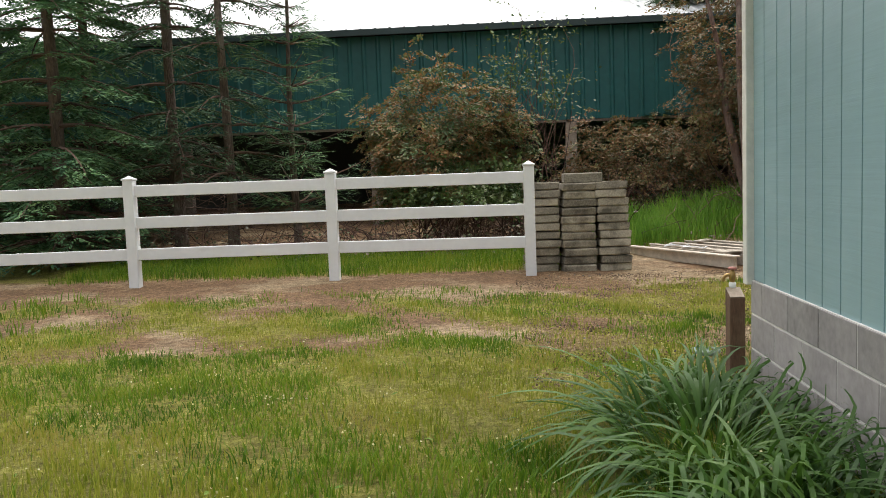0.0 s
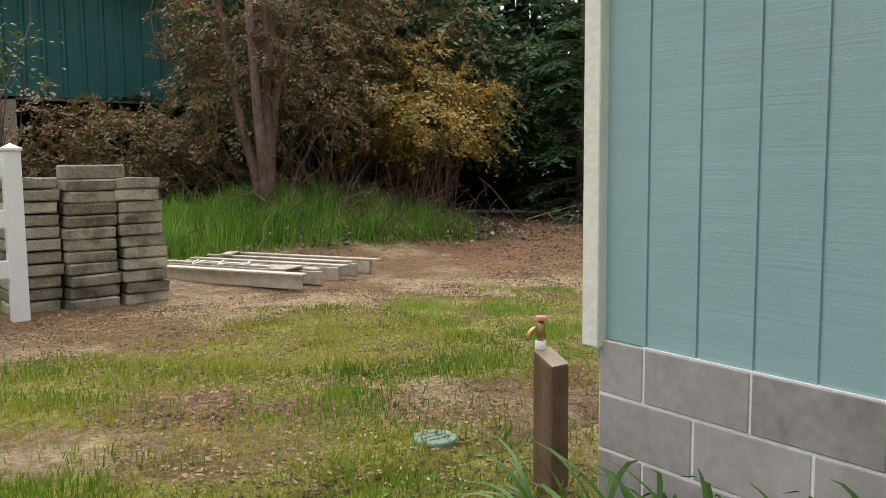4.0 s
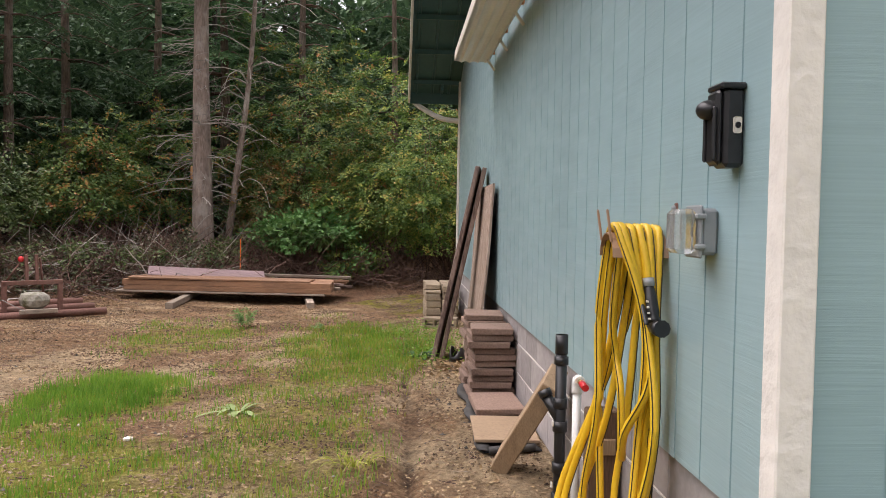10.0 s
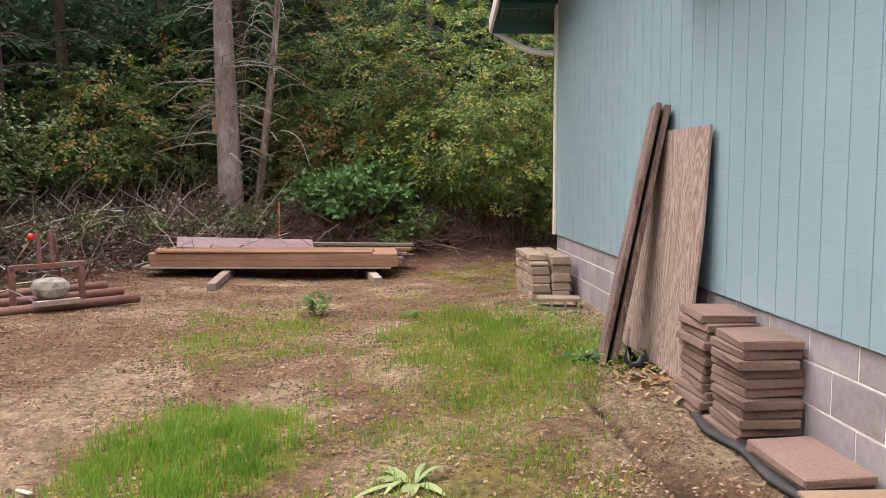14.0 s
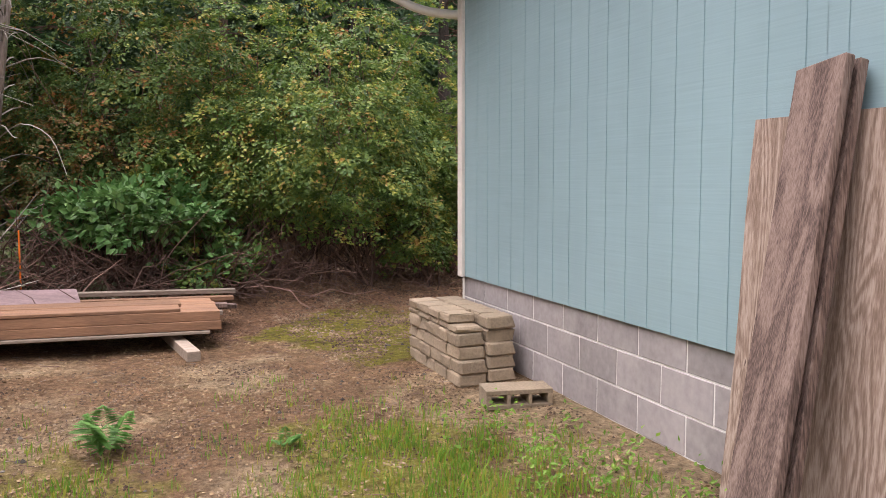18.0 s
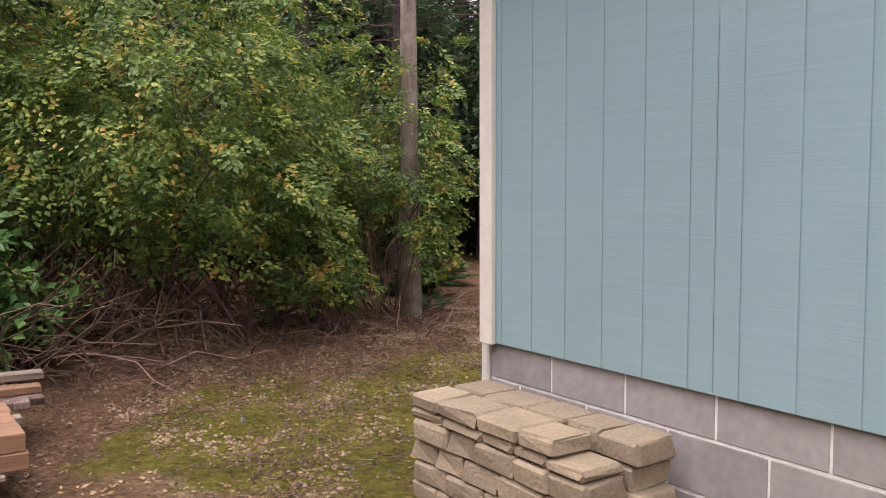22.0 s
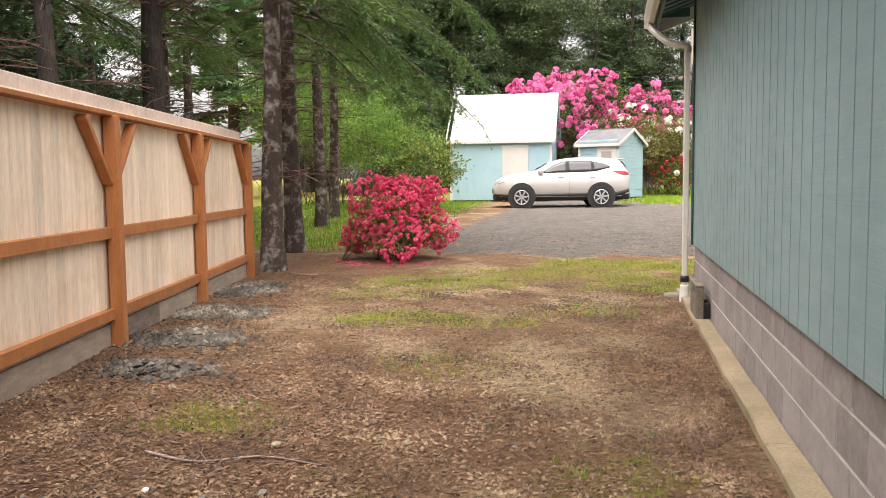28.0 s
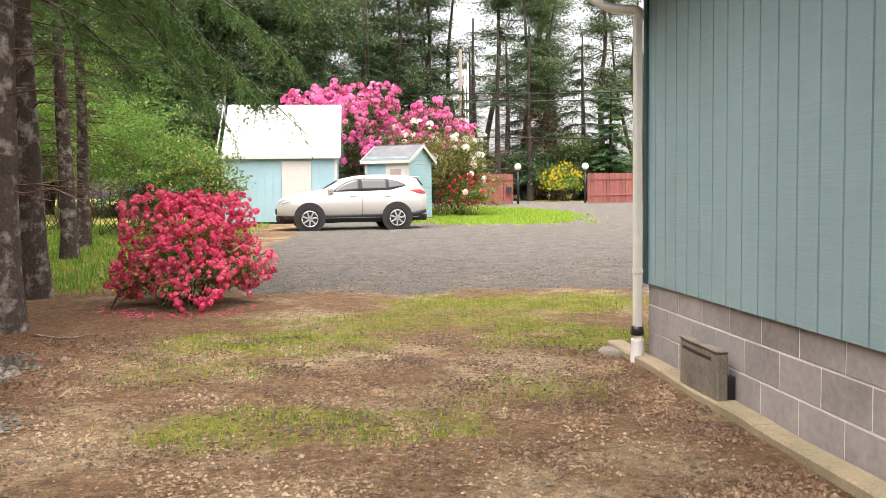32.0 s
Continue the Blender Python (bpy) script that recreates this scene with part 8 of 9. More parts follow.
dense_pine = tall_pine("roadside_pine", 5.0, -58, 19, "tall roadside pine with a broad heavy crown", 61, L_FARPINE, "roadside pines", limbs=100, reach=4.4, start=0.16, tufts=8, forked=True)
repeat_at(dense_pine, [(8.2, -55, 200, 0.95), (11.5, -52, 310, 1.0), (15.0, -56, 130, 1.05), (13, -44, 20, 0.85), (18.5, -47, 250, 1.0), (1.2, -72, 160, 1.05), (7.0, -68, 45, 1.15), (22, -60, 90, 1.2), (12, -66, 10, 1.2)])
thin_pine = tall_pine("roadside_pine", 0.4, -65, 20, "tall roadside pine with an airy uneven crown", 62, L_FARPINE, "roadside pines", limbs=56, reach=2.9, start=0.34, tufts=5)
repeat_at(thin_pine, [(-3.4, -68, 70, 1.0), (-8.2, -75, 300, 1.05), (-12.8, -72, 190, 0.95), (-18.5, -74, 30, 1.1)])
bent_pine = tall_pine("roadside_pine", -5.2, -71, 19, "leaning roadside pine with tufted crown", 66, L_FARPINE, "roadside pines", limbs=52, reach=3.3, start=0.30, tufts=5, forked=True)
repeat_at(bent_pine, [(-10.4, -68, 140, 0.95), (2.6, -64, 250, 1.0), (-15.5, -80, 60, 1.1), (-23, -78, 10, 1.0)])
shrub("young_maple", 2.4, -57, (2.6, 1.6, 2.2), "yellow-green spring maple by the road", L_BRIGHT, clumps=150, per=34, leaf=(0.16, 0.12), clump_r=0.5, lift=3.6, stems=6, seed=207, category="tree")
for k in range(9):
    shrub("roadside_thicket", -18.5 + 2.7 * k, -66.5 - 1.5 * math.sin(k * 1.9), (2.3, 1.8, 1.7 + 0.7 * math.sin(k * 2.7)), "green roadside thicket behind the entrance", L_BRAMBLE if k % 3 else L_FIR, clumps=150, per=40, leaf=(0.24, 0.13), clump_r=0.6, lift=0.3, seed=190 + k, group="roadside")
shrub("bare_alder", -11.4, -66.5, (1.9, 1.6, 4.0), "tall reddish-brown alder with few leaves", L_LITTER, clumps=170, per=26, leaf=(0.2, 0.08), clump_r=0.6, lift=1.5, stems=12, seed=205, category="tree", group="roadside")
far_fir = conifer("roadside_fir", 24, -58, 20, 0.3, 4.0, 4.2, L_FIR, M_BARKDARK, "tall roadside fir with open crown", 38, whorl=0.8, needle=(0.42, 0.14), dens=0.5, group="roadside firs", per_branch=6, droop=0.22)
repeat_at(far_fir, [(16, -60, 300, 1.2), (21, -52, 100, 1.2), (13, -46, 70, 0.9), (19, -38, 220, 1.1), (-28, -84, 150, 1.1)])
hedge_fir = conifer("cypress_tree", -15.5, -62, 8.5, 0.18, 0.4, 2.3, L_FIR, M_BARKDARK, "dense green roadside conifer", 39, whorl=0.5, needle=(0.3, 0.12), dens=0.6)
repeat_at(hedge_fir, [(-3.4, -64.0, 90, 0.95), (-19.5, -64, 170, 1.15), (-1.2, -67, 30, 1.15), (8.5, -47, 210, 0.9), (12.0, -42, 140, 1.0), (5.0, -52, 50, 0.9)])

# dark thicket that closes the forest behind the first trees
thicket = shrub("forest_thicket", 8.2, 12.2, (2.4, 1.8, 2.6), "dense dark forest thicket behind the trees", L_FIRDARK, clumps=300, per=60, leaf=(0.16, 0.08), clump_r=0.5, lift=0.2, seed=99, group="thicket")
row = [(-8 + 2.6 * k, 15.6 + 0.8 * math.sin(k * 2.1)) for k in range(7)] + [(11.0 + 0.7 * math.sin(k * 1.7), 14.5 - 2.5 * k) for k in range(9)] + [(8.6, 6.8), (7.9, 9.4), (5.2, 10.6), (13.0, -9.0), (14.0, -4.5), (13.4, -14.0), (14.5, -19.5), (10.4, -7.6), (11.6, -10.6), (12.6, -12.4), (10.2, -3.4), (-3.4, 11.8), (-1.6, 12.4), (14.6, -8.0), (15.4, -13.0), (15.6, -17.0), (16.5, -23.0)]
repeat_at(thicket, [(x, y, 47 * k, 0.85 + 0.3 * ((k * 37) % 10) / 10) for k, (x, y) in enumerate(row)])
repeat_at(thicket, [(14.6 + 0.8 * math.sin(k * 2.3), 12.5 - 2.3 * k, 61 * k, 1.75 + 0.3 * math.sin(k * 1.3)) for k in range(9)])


def bough(parent, root, tip, seed):
    """A long spruce limb with curtains of hanging twigs."""
    rng = np.random.default_rng(seed)
    root, tip = np.array(root, float), np.array(tip, float)
    L = np.linalg.norm(tip - root)
    line = spline([root, root + (tip - root) * 0.4 + [0, 0, 0.10 * L], root + (tip - root) * 0.75 + [0, 0, 0.07 * L], tip], 6)
    limb = [tube_arrays(line, np.linspace(0.028, 0.005, len(line)), 5)]
    P, D = [], []
    for k in range(int(L / 0.035)):
        u = 0.25 + 0.75 * rng.random()
        r = line[int(u * (len(line) - 1))] + rng.normal(size=3) * 0.02
        a = unit((tip - root) * 0.25 / L + rng.normal(size=3) * [0.5, 0.5, 0.1])
        l = rng.uniform(0.2, 0.62) * (1.15 - 0.4 * u)
        m = max(5, int(l / 0.028))
        v = (np.arange(m) + 0.5) / m
        pp = r + a * (0.55 * l * v)[:, None] + np.array([0, 0, -1.0]) * (l * 0.8 * v ** 1.5)[:, None]
        for s2 in range(3):
            P.append(pp)
            D.append(unit(np.array([0, 0, -0.55]) + a * 0.4 + rng.normal(size=(m, 3)) * 0.55))
    P, D = np.vstack(P), np.vstack(D)
    b = raw("bough", *join_arrays(limb), M_BARKSPRUCE, parent)
    sz = 0.6 + 0.7 * rng.random(len(P))
    raw("needles", *leaves(P, D, unit(rng.normal(size=P.shape)), 0.055 * sz, 0.012 * sz, 0.05), L_SPRUCE, b)


for k, (root, tip) in enumerate((((5.72, -11.32, 4.0), (3.69, -12.64, 1.99)), ((5.72, -11.32, 4.3), (3.36, -13.19, 2.27)), ((6.44, -13.9, 4.2), (2.89, -13.73, 2.03)), ((6.44, -13.9, 4.8), (2.91, -13.73, 2.90)), ((6.44, -13.9, 5.4), (3.59, -14.67, 3.52)), ((5.72, -11.32, 4.7), (4.23, -13.56, 2.94)), ((5.72, -11.32, 5.2), (4.33, -12.52, 3.09)), ((6.44, -13.9, 5.8), (2.81, -14.74, 3.77)), ((6.44, -13.9, 3.9), (5.14, -14.38, 2.78)))):
    bough(spruce, root, tip, 400 + k)

# ---- trunks at the forest edge ----
TX, TY = 3.9, -2.05
edge_trunk = thing("edge_tree", TX, TY, on(TX, TY), "slim tree trunk with pale mottled bark among the shrubs", "tree")
V, F, P_ = trunk_arrays(11, 0.10, np.random.default_rng(4))
raw("trunk", V + np.array([TX, TY, on(TX, TY) - 0.1]), F, M_BARKPALE, edge_trunk, smooth=True)
mul = thing("broadleaf_tree", -7.26, 8.25, on(-7.26, 8.25), "forked broadleaf tree with reddish bark", "tree")
r4 = np.random.default_rng(5)
V, F = branch_set((-7.26, 8.25, on(-7.26, 8.25) - 0.1), [np.array(p) for p in ((-7.5, 8.4, 5.5), (-6.9, 8.7, 5.2), (-6.4, 8.1, 4.6), (-7.9, 8.9, 4.4), (-7.2, 8.2, 6.2))], 0.078, r4, sag=0.02, sides=10, wob=0.05)
raw("trunk", V, F, mat("reddish_bark", (0.17, 0.105, 0.085), rough=0.95, vary=0.35, scale=5, fine=18, bump=1.0, dist=0.02, stretch=(3, 3, 0.6), stain=(0.34, 0.30, 0.27), stain_scale=2.5, stain_amount=0.5), mul, smooth=True)
scar = thing("bark_scar", 4.3, 4.6, 1.9, "pale bare wood scar on the fir trunk", "tree scar")
part("wood", bm_beam((4.19, 4.64, 1.86), (4.19, 4.64, 2.1), 0.10, 0.03, side=(-1, -0.2, 0), bevel=0.01), M_SCAR, scar)


sap = thing("dead_sapling", 4.0, 4.0, on(4.0, 4.0), "slim leaning dead tree beside the fir", "tree")
r6 = np.random.default_rng(15)
stem_line = spline([(4.0, 4.02, on(4.0, 4.0) - 0.1), (4.02, 3.93, 1.0), (4.0, 3.78, 2.2), (4.05, 3.62, 3.6), (4.0, 3.5, 5.2), (4.0, 3.45, 7.0)], 5)
raw("trunk", *tube_arrays(stem_line, np.linspace(0.075, 0.03, len(stem_line)), 8), M_BARKPALE, sap, smooth=True)
tw_ = []
for k in range(64):
    st_ = stem_line[int(len(stem_line) * (0.12 + 0.75 * r6.random()))]
    th_ = r6.random() * 6.28
    a_ = np.array([np.cos(th_), np.sin(th_), 0.1])
    L_ = 0.5 + 1.0 * r6.random()
    line_ = spline([st_, st_ + a_ * L_ * 0.4 + [0, 0, 0.12 * L_], st_ + a_ * L_ * 0.8 + [0, 0, -0.05 * L_], st_ + a_ * L_ + [0, 0, -0.45 * L_ * r6.random()]], 3)
    tw_.append(tube_arrays(line_, np.linspace(0.011, 0.003, len(line_)), 3))
raw("dead_branchwork", *join_arrays(tw_), M_TWIGPALE, sap)


# ---- brush and litter ----


def brush(name, spots, n, label, seed, mat_, length=(0.5, 1.3), height=0.55, thick=0.006):
    """A tangle of bare stems."""
    rng = np.random.default_rng(seed)
    out = []
    x0 = spots[0]
    for k in range(n):
        cx, cy, sx, sy = spots[rng.integers(len(spots))]
        p = np.array([cx + rng.normal() * sx, cy + rng.normal() * sy, 0])
        p[2] = on(p[0], p[1])
        L = rng.uniform(*length)
        th = rng.random() * 2 * np.pi
        el = rng.uniform(0.05, 1.1)
        d = np.array([np.cos(th) * np.cos(el), np.sin(th) * np.cos(el), np.sin(el)])
        p[2] += rng.random() * height * 0.4
        s = np.linspace(0, 1, 5)[:, None]
        line = p + d * s * L + np.array([0, 0, -0.35]) * s ** 2 * L * rng.random() + rng.normal(size=(5, 3)) * 0.03 * L
        line[:, 2] = np.maximum(line[:, 2], on(p[0], p[1]) + 0.01)
        r = thick * rng.uniform(0.5, 1.8)
        out.append(tube_arrays(line, np.linspace(r, r * 0.35, 5), 3))
    V, F = join_arrays(out)
    return tagged(raw(name, V, F, mat_), label, "brush", kind="stuff")


brush("brush_pile", [(2.6, 4.6, 0.6, 0.6), (2.0, 6.0, 1.0, 0.5), (0.3, 6.9, 1.3, 0.4), (3.1, 3.2, 0.35, 0.7), (3.3, 1.8, 0.4, 0.6)], 2300, "tangle of cut bare branches along the forest edge", 3, M_TWIG)
brush("brush_stems", [(3.3, 0.4, 0.45, 0.7), (3.3, -1.0, 0.35, 0.6), (2.9, 2.2, 0.4, 0.7)], 420, "bare brown stems under the shrubs", 4, M_TWIG, length=(0.3, 0.8), thick=0.004, height=0.3)
brush("dead_brush", [(-8.0, 10.5, 1.3, 0.8), (-10.5, 9.3, 0.9, 0.6), (-13.5, 7.8, 1.5, 0.5), (-6.2, 7.9, 1.2, 0.5)], 1100, "dead bramble stems behind the fence", 5, M_TWIG)
brush("pale_brush", [(2.4, 4.9, 0.8, 0.7), (1.2, 6.4, 1.2, 0.4)], 220, "pale dry branches in the brush", 6, M_TWIGPALE, length=(0.6, 1.6), thick=0.009)


def brush_leaves(name, spots, n, label, seed):
    """Trailing leaves over the brush."""
    rng = np.random.default_rng(seed)
    k = rng.integers(len(spots), size=n)
    S = np.array(spots)[k]
    x, y = S[:, 0] + rng.normal(size=n) * S[:, 2], S[:, 1] + rng.normal(size=n) * S[:, 3]
    z = ground(x, y) + S[:, 4] * rng.random(n) * np.clip(0.6 + 0.7 * lumps(x * 2.6, y * 2.6, 5), 0.15, 1.3)
    way = unit(rng.normal(size=(n, 3)) * [1, 1, 0.5])
    up = unit(rng.normal(size=(n, 3)) * 0.5 + [0, 0, 1.0])
    sz = 0.6 + 0.8 * rng.random(n)
    return tagged(raw(name, *leaves(np.stack([x, y, z], -1), way, up, 0.062 * sz, 0.046 * sz), L_IVY), label, "brush", kind="stuff")


brush_leaves("bramble_leaves", [(2.8, 4.8, 0.55, 0.6, 0.45), (2.0, 6.2, 0.9, 0.45, 0.5), (0.3, 7.2, 1.2, 0.4, 0.45), (3.2, 3.3, 0.35, 0.6, 0.3), (4.4, 5.4, 0.7, 0.7, 0.5), (1.3, 6.5, 0.8, 0.35, 0.55), (2.9, 4.5, 0.4, 0.5, 0.6)], 32000, "trailing grey-green bramble leaves over the brush", 8)
brush_leaves("bramble_leaves", [(-6.3, 7.6, 1.1, 0.3, 0.22), (-4.6, 7.9, 0.6, 0.5, 0.35), (-9.5, 9.4, 0.9, 0.6, 0.5), (-13.5, 7.6, 1.6, 0.5, 0.5)], 5000, "bramble leaves along the grassy bank", 9)


def scatter(n, box_, density, rng):
    """Random places in a box, kept by a density field."""
    x = rng.uniform(box_[0], box_[1], n)
    y = rng.uniform(box_[2], box_[3], n)
    keep = rng.random(n) < density(x, y)
    return x[keep], y[keep]


def outside(x, y):
    """Away from the garage."""
    return ~((x < 0.22) & (x > -LX - 0.03) & (y < 0.03) & (y > -LY - 0.3))


def blades(name, x, y, height, width, material, label, rng, lean=0.35):
    """Grass blades of two segments each, bent over."""
    n = len(x)
    z = ground(x, y) - 0.005
    th = rng.random(n) * 2 * np.pi
    a = np.stack([np.cos(th), np.sin(th), np.zeros(n)], -1)
    side = np.stack([-np.sin(th + 0.6), np.cos(th + 0.6), np.zeros(n)], -1)
    h = height * (0.45 + 0.8 * rng.random(n))
    b = lean * (0.3 + rng.random(n)) * h
    p0 = np.stack([x, y, z], -1)
    p1 = p0 + a * (b * 0.35)[:, None] + np.array([0, 0, 1]) * (h * 0.6)[:, None]
    p2 = p0 + a * b[:, None] + np.array([0, 0, 1]) * h[:, None]
    w = (width * (0.6 + 0.8 * rng.random(n)))[:, None] / 2
    V = np.stack([p0 - side * w, p0 + side * w, p1 + side * w * 0.8, p1 - side * w * 0.8, p2], 1).reshape(-1, 3)
    k = np.arange(n)[:, None] * 5
    F = np.concatenate([k + [[0, 1, 2]], k + [[0, 2, 3]], k + [[3, 2, 4]]], 1).reshape(-1, 3)
    return tagged(raw(name, V, F, material), label, "grass", kind="stuff")


rg = np.random.default_rng(12)
lawn = lambda x, y: zone_grass(x, y) * outside(x, y) * np.clip(0.6 + 0.6 * lumps(x * 2.2, y * 2.2, 31), 0.15, 1)
x, y = scatter(250000, (-15.5, -8.2, -4.6, 4.4), lawn, rg)
hgt = 0.055 + 0.11 * smooth01((-0.6 - y) / 2.6) + 0.03 * lumps(x * 3, y * 3, 2)
fresh = lumps(x * 0.6, y * 0.6, 9) + 0.4 * lumps(x * 1.7, y * 1.7, 10) + 0.16 * rg.normal(size=len(x)) + 0.42 * smooth01((-0.2 - y) / 1.6) * smooth01((x + 13.2) / 1.5) > 0.0
blades("lawn_grass", x[fresh], y[fresh], np.clip(hgt[fresh], 0.03, 1), 0.007, L_GRASS, "uncut green lawn grass", rg, 0.5)
blades("yellowing_grass", x[~fresh], y[~fresh], np.clip(hgt[~fresh] * 0.8, 0.03, 1), 0.006, L_GRASSDRY, "yellowing short lawn grass", rg)
x, y = scatter(22000, (-6.9, -4.2, 2.0, 3.7), lambda x, y: patch(x, y, -5.55, 2.85, 0.75, 0.42, 1.0, seed=3) * np.clip(0.6 + lumps(x * 6, y * 6, 4), 0.1, 1), rg)
blades("fresh_grass", x, y, 0.085, 0.006, L_GRASSBRIGHT, "thick patch of bright new grass", rg)
thin = lambda x, y: zone_grass(x, y) * outside(x, y) * np.clip(0.42 + 1.0 * lumps(x * 2.5, y * 2.5, 33), 0.05, 1)
x, y = scatter(190000, (-8.2, 0.6, 0.25, 4.6), thin, rg)
f2 = rg.random(len(x)) < 0.55
blades("yard_grass", x[f2], y[f2], 0.055, 0.006, L_GRASSBRIGHT, "thin green grass on bare earth", rg)
blades("yard_grass_dry", x[~f2], y[~f2], 0.045, 0.005, L_GRASSDRY, "thin yellowing grass on bare earth", rg)
x, y = scatter(26000, (-5.2, -1.4, 0.25, 2.2), lambda x, y: patch(x, y, -3.2, 0.95, 1.2, 0.55, 1.0, seed=18) * np.clip(0.5 + lumps(x * 5, y * 5, 6), 0.05, 1), rg)
f4 = rg.random(len(x)) < 0.5
blades("tall_weeds", x[f4], y[f4], 0.085, 0.006, L_GRASSBRIGHT, "tall weedy grass by the planks", rg)
blades("dry_weeds", x[~f4], y[~f4], 0.06, 0.006, L_GRASSDRY, "yellowing grass by the planks", rg)
x, y = scatter(34000, (-10.6, -4.0, 6.4, 9.4), lambda x, y: 0.8 * zone_grass(x, y), rg)
blades("tall_grass", x, y, 0.34 + 0.16 * lumps(x * 3, y * 3, 8), 0.011, L_GRASSBRIGHT, "tall bright grass on the bank", rg)
x, y = scatter(50000, (-17, -9, 5.2, 8.4), lambda x, y: 0.8 * zone_grass(x, y), rg)
blades("fence_grass", x, y, 0.13, 0.008, L_GRASS, "grass behind the rail fence", rg)
x, y = scatter(150000, (-3, 5.2, -14, -3), lambda x, y: 0.9 * zone_grass(x, y) ** 1.5 * outside(x, y) * np.clip(0.55 + lumps(x * 3, y * 3, 3), 0.05, 1), rg)
f3 = rg.random(len(x)) < 0.5
blades("drive_grass", x[f3], y[f3], 0.05, 0.007, L_GRASSBRIGHT, "short sparse green grass beside the drive", rg)
blades("drive_grass_dry", x[~f3], y[~f3], 0.045, 0.007, L_GRASSDRY, "short yellowing grass beside the drive", rg)
x, y = scatter(26000, (5.2, 14, -34, -13), lambda x, y: zone_grass(x, y), rg)
blades("garden_lawn", x, y, 0.10, 0.02, L_GRASSBRIGHT, "green lawn under the spruces", rg)
x, y = scatter(60000, (-7.2, 2.2, -50, -30.0), lambda x, y: patch(x, y, -2.6, -39.5, 3.5, 8.6, 0.3, seed=13), rg)
blades("verge_grass", x, y, 0.12, 0.04, L_VERGE, "bright green verge behind the car", rg)
rl = np.random.default_rng(77)
x, y = scatter(150000, (-20, -9.8, -13, 4.4), lambda x, y: lawn(x, y) * ((x < -15.5) | (y < -4.6)), rl)
blades("far_lawn_grass", x, y, 0.12, 0.011, L_GRASS, "uncut green lawn grass round the garage", rl, 0.5)
# tiny white flower heads in the lawn
x, y = scatter(4200, (-13.5, -9.9, -4.2, 1.0), lambda x, y: lawn(x, y) * np.clip(lumps(x * 2.6, y * 2.6, 17) * 2.2, 0, 1), rg)
n = len(x)
raw_fl = leaves(np.stack([x, y, ground(x, y) + 0.12 + 0.06 * rg.random(n)], -1), unit(rg.normal(size=(n, 3)) + [0, 0, 0.5]), unit(rg.normal(size=(n, 3))), np.full(n, 0.013), np.full(n, 0.012))
tagged(raw("lawn_flowers", *raw_fl, L_SEED), "tiny pale yellow flower heads in the grass", "flowers", kind="stuff")


def litter(name, x, y, size, material, label, lift=0.006):
    n = len(x)
    P = np.stack([x, y, ground(x, y) + lift * (0.5 + rg.random(n))], -1)
    way = unit(rg.normal(size=(n, 3)) * [1, 1, 0.22])
    V, F = leaves(P, way, unit(np.array([0, 0, 1.0]) + rg.normal(size=(n, 3)) * 0.35), size * (0.5 + rg.random(n)), size * 0.5 * (0.5 + rg.random(n)))
    return tagged(raw(name, V, F, material), label, "litter", kind="stuff")


x, y = scatter(120000, (-0.5, 6, -11, 5.5), lambda x, y: 0.9 * zone_litter(x, y) * outside(x, y) * (1 - 0.85 * zone_moss(x, y)), rg)
litter("leaf_litter", x, y, 0.028, L_LITTER, "brown dead leaves under the trees")
x, y = scatter(26000, (-7, 3, 4.4, 10), lambda x, y: 0.8 * zone_litter(x, y), rg)
litter("leaf_litter", x, y, 0.04, L_LITTER, "brown dead leaves along the brush")
x, y = scatter(52000, (-11, 1.5, 0.1, 5.2), lambda x, y: 0.7 * outside(x, y) * np.clip(0.5 + lumps(x * 1.7, y * 1.7, 8), 0.1, 1) * (1 - 0.85 * zone_moss(x, y)), rg)
litter("straw_litter", x, y, 0.028, L_STRAW, "dry straw and chips on the earth")
x, y = scatter(26000, (0.2, 5, -12.5, 1), lambda x, y: 0.7 * outside(x, y) * (1 - 0.85 * zone_moss(x, y)), rg)
litter("chip_litter", x, y, 0.022, L_LITTER, "fine bark chips on the earth")
x, y = scatter(3000, (0.2, 5, -12.5, 1), lambda x, y: 0.8 * outside(x, y) * (1 - 0.85 * zone_moss(x, y)), rg)
litter("pale_chips", x, y, 0.018, L_STRAW, "pale chips on the earth")


def pebbles(name, x, y, size, material, label, heap=0.0):
    """Small angular stones."""
    n = len(x)
    octa = np.array([[1, 0, 0], [0, 1, 0], [-1, 0, 0], [0, -1, 0], [0, 0, 0.7], [0, 0, -0.5]])
    tri_ = np.array([[0, 1, 4], [1, 2, 4], [2, 3, 4], [3, 0, 4], [1, 0, 5], [2, 1, 5], [3, 2, 5], [0, 3, 5]])
    s = size * (0.5 + rg.random((n, 1, 1)))
    V = octa[None] * s * (0.6 + 0.7 * rg.random((n, 6, 1)))
    th = rg.random(n) * 6.28
    c, q = np.cos(th)[:, None], np.sin(th)[:, None]
    V = np.stack([V[..., 0] * c - V[..., 1] * q, V[..., 0] * q + V[..., 1] * c, V[..., 2]], -1)
    V = V + np.stack([x, y, ground(x, y) + 0.2 * size + heap], -1)[:, None]
    F = (np.arange(n)[:, None, None] * 6 + tri_[None]).reshape(-1, 3)
    return tagged(raw(name, V.reshape(-1, 3), F, material), label, "gravel", kind="stuff")


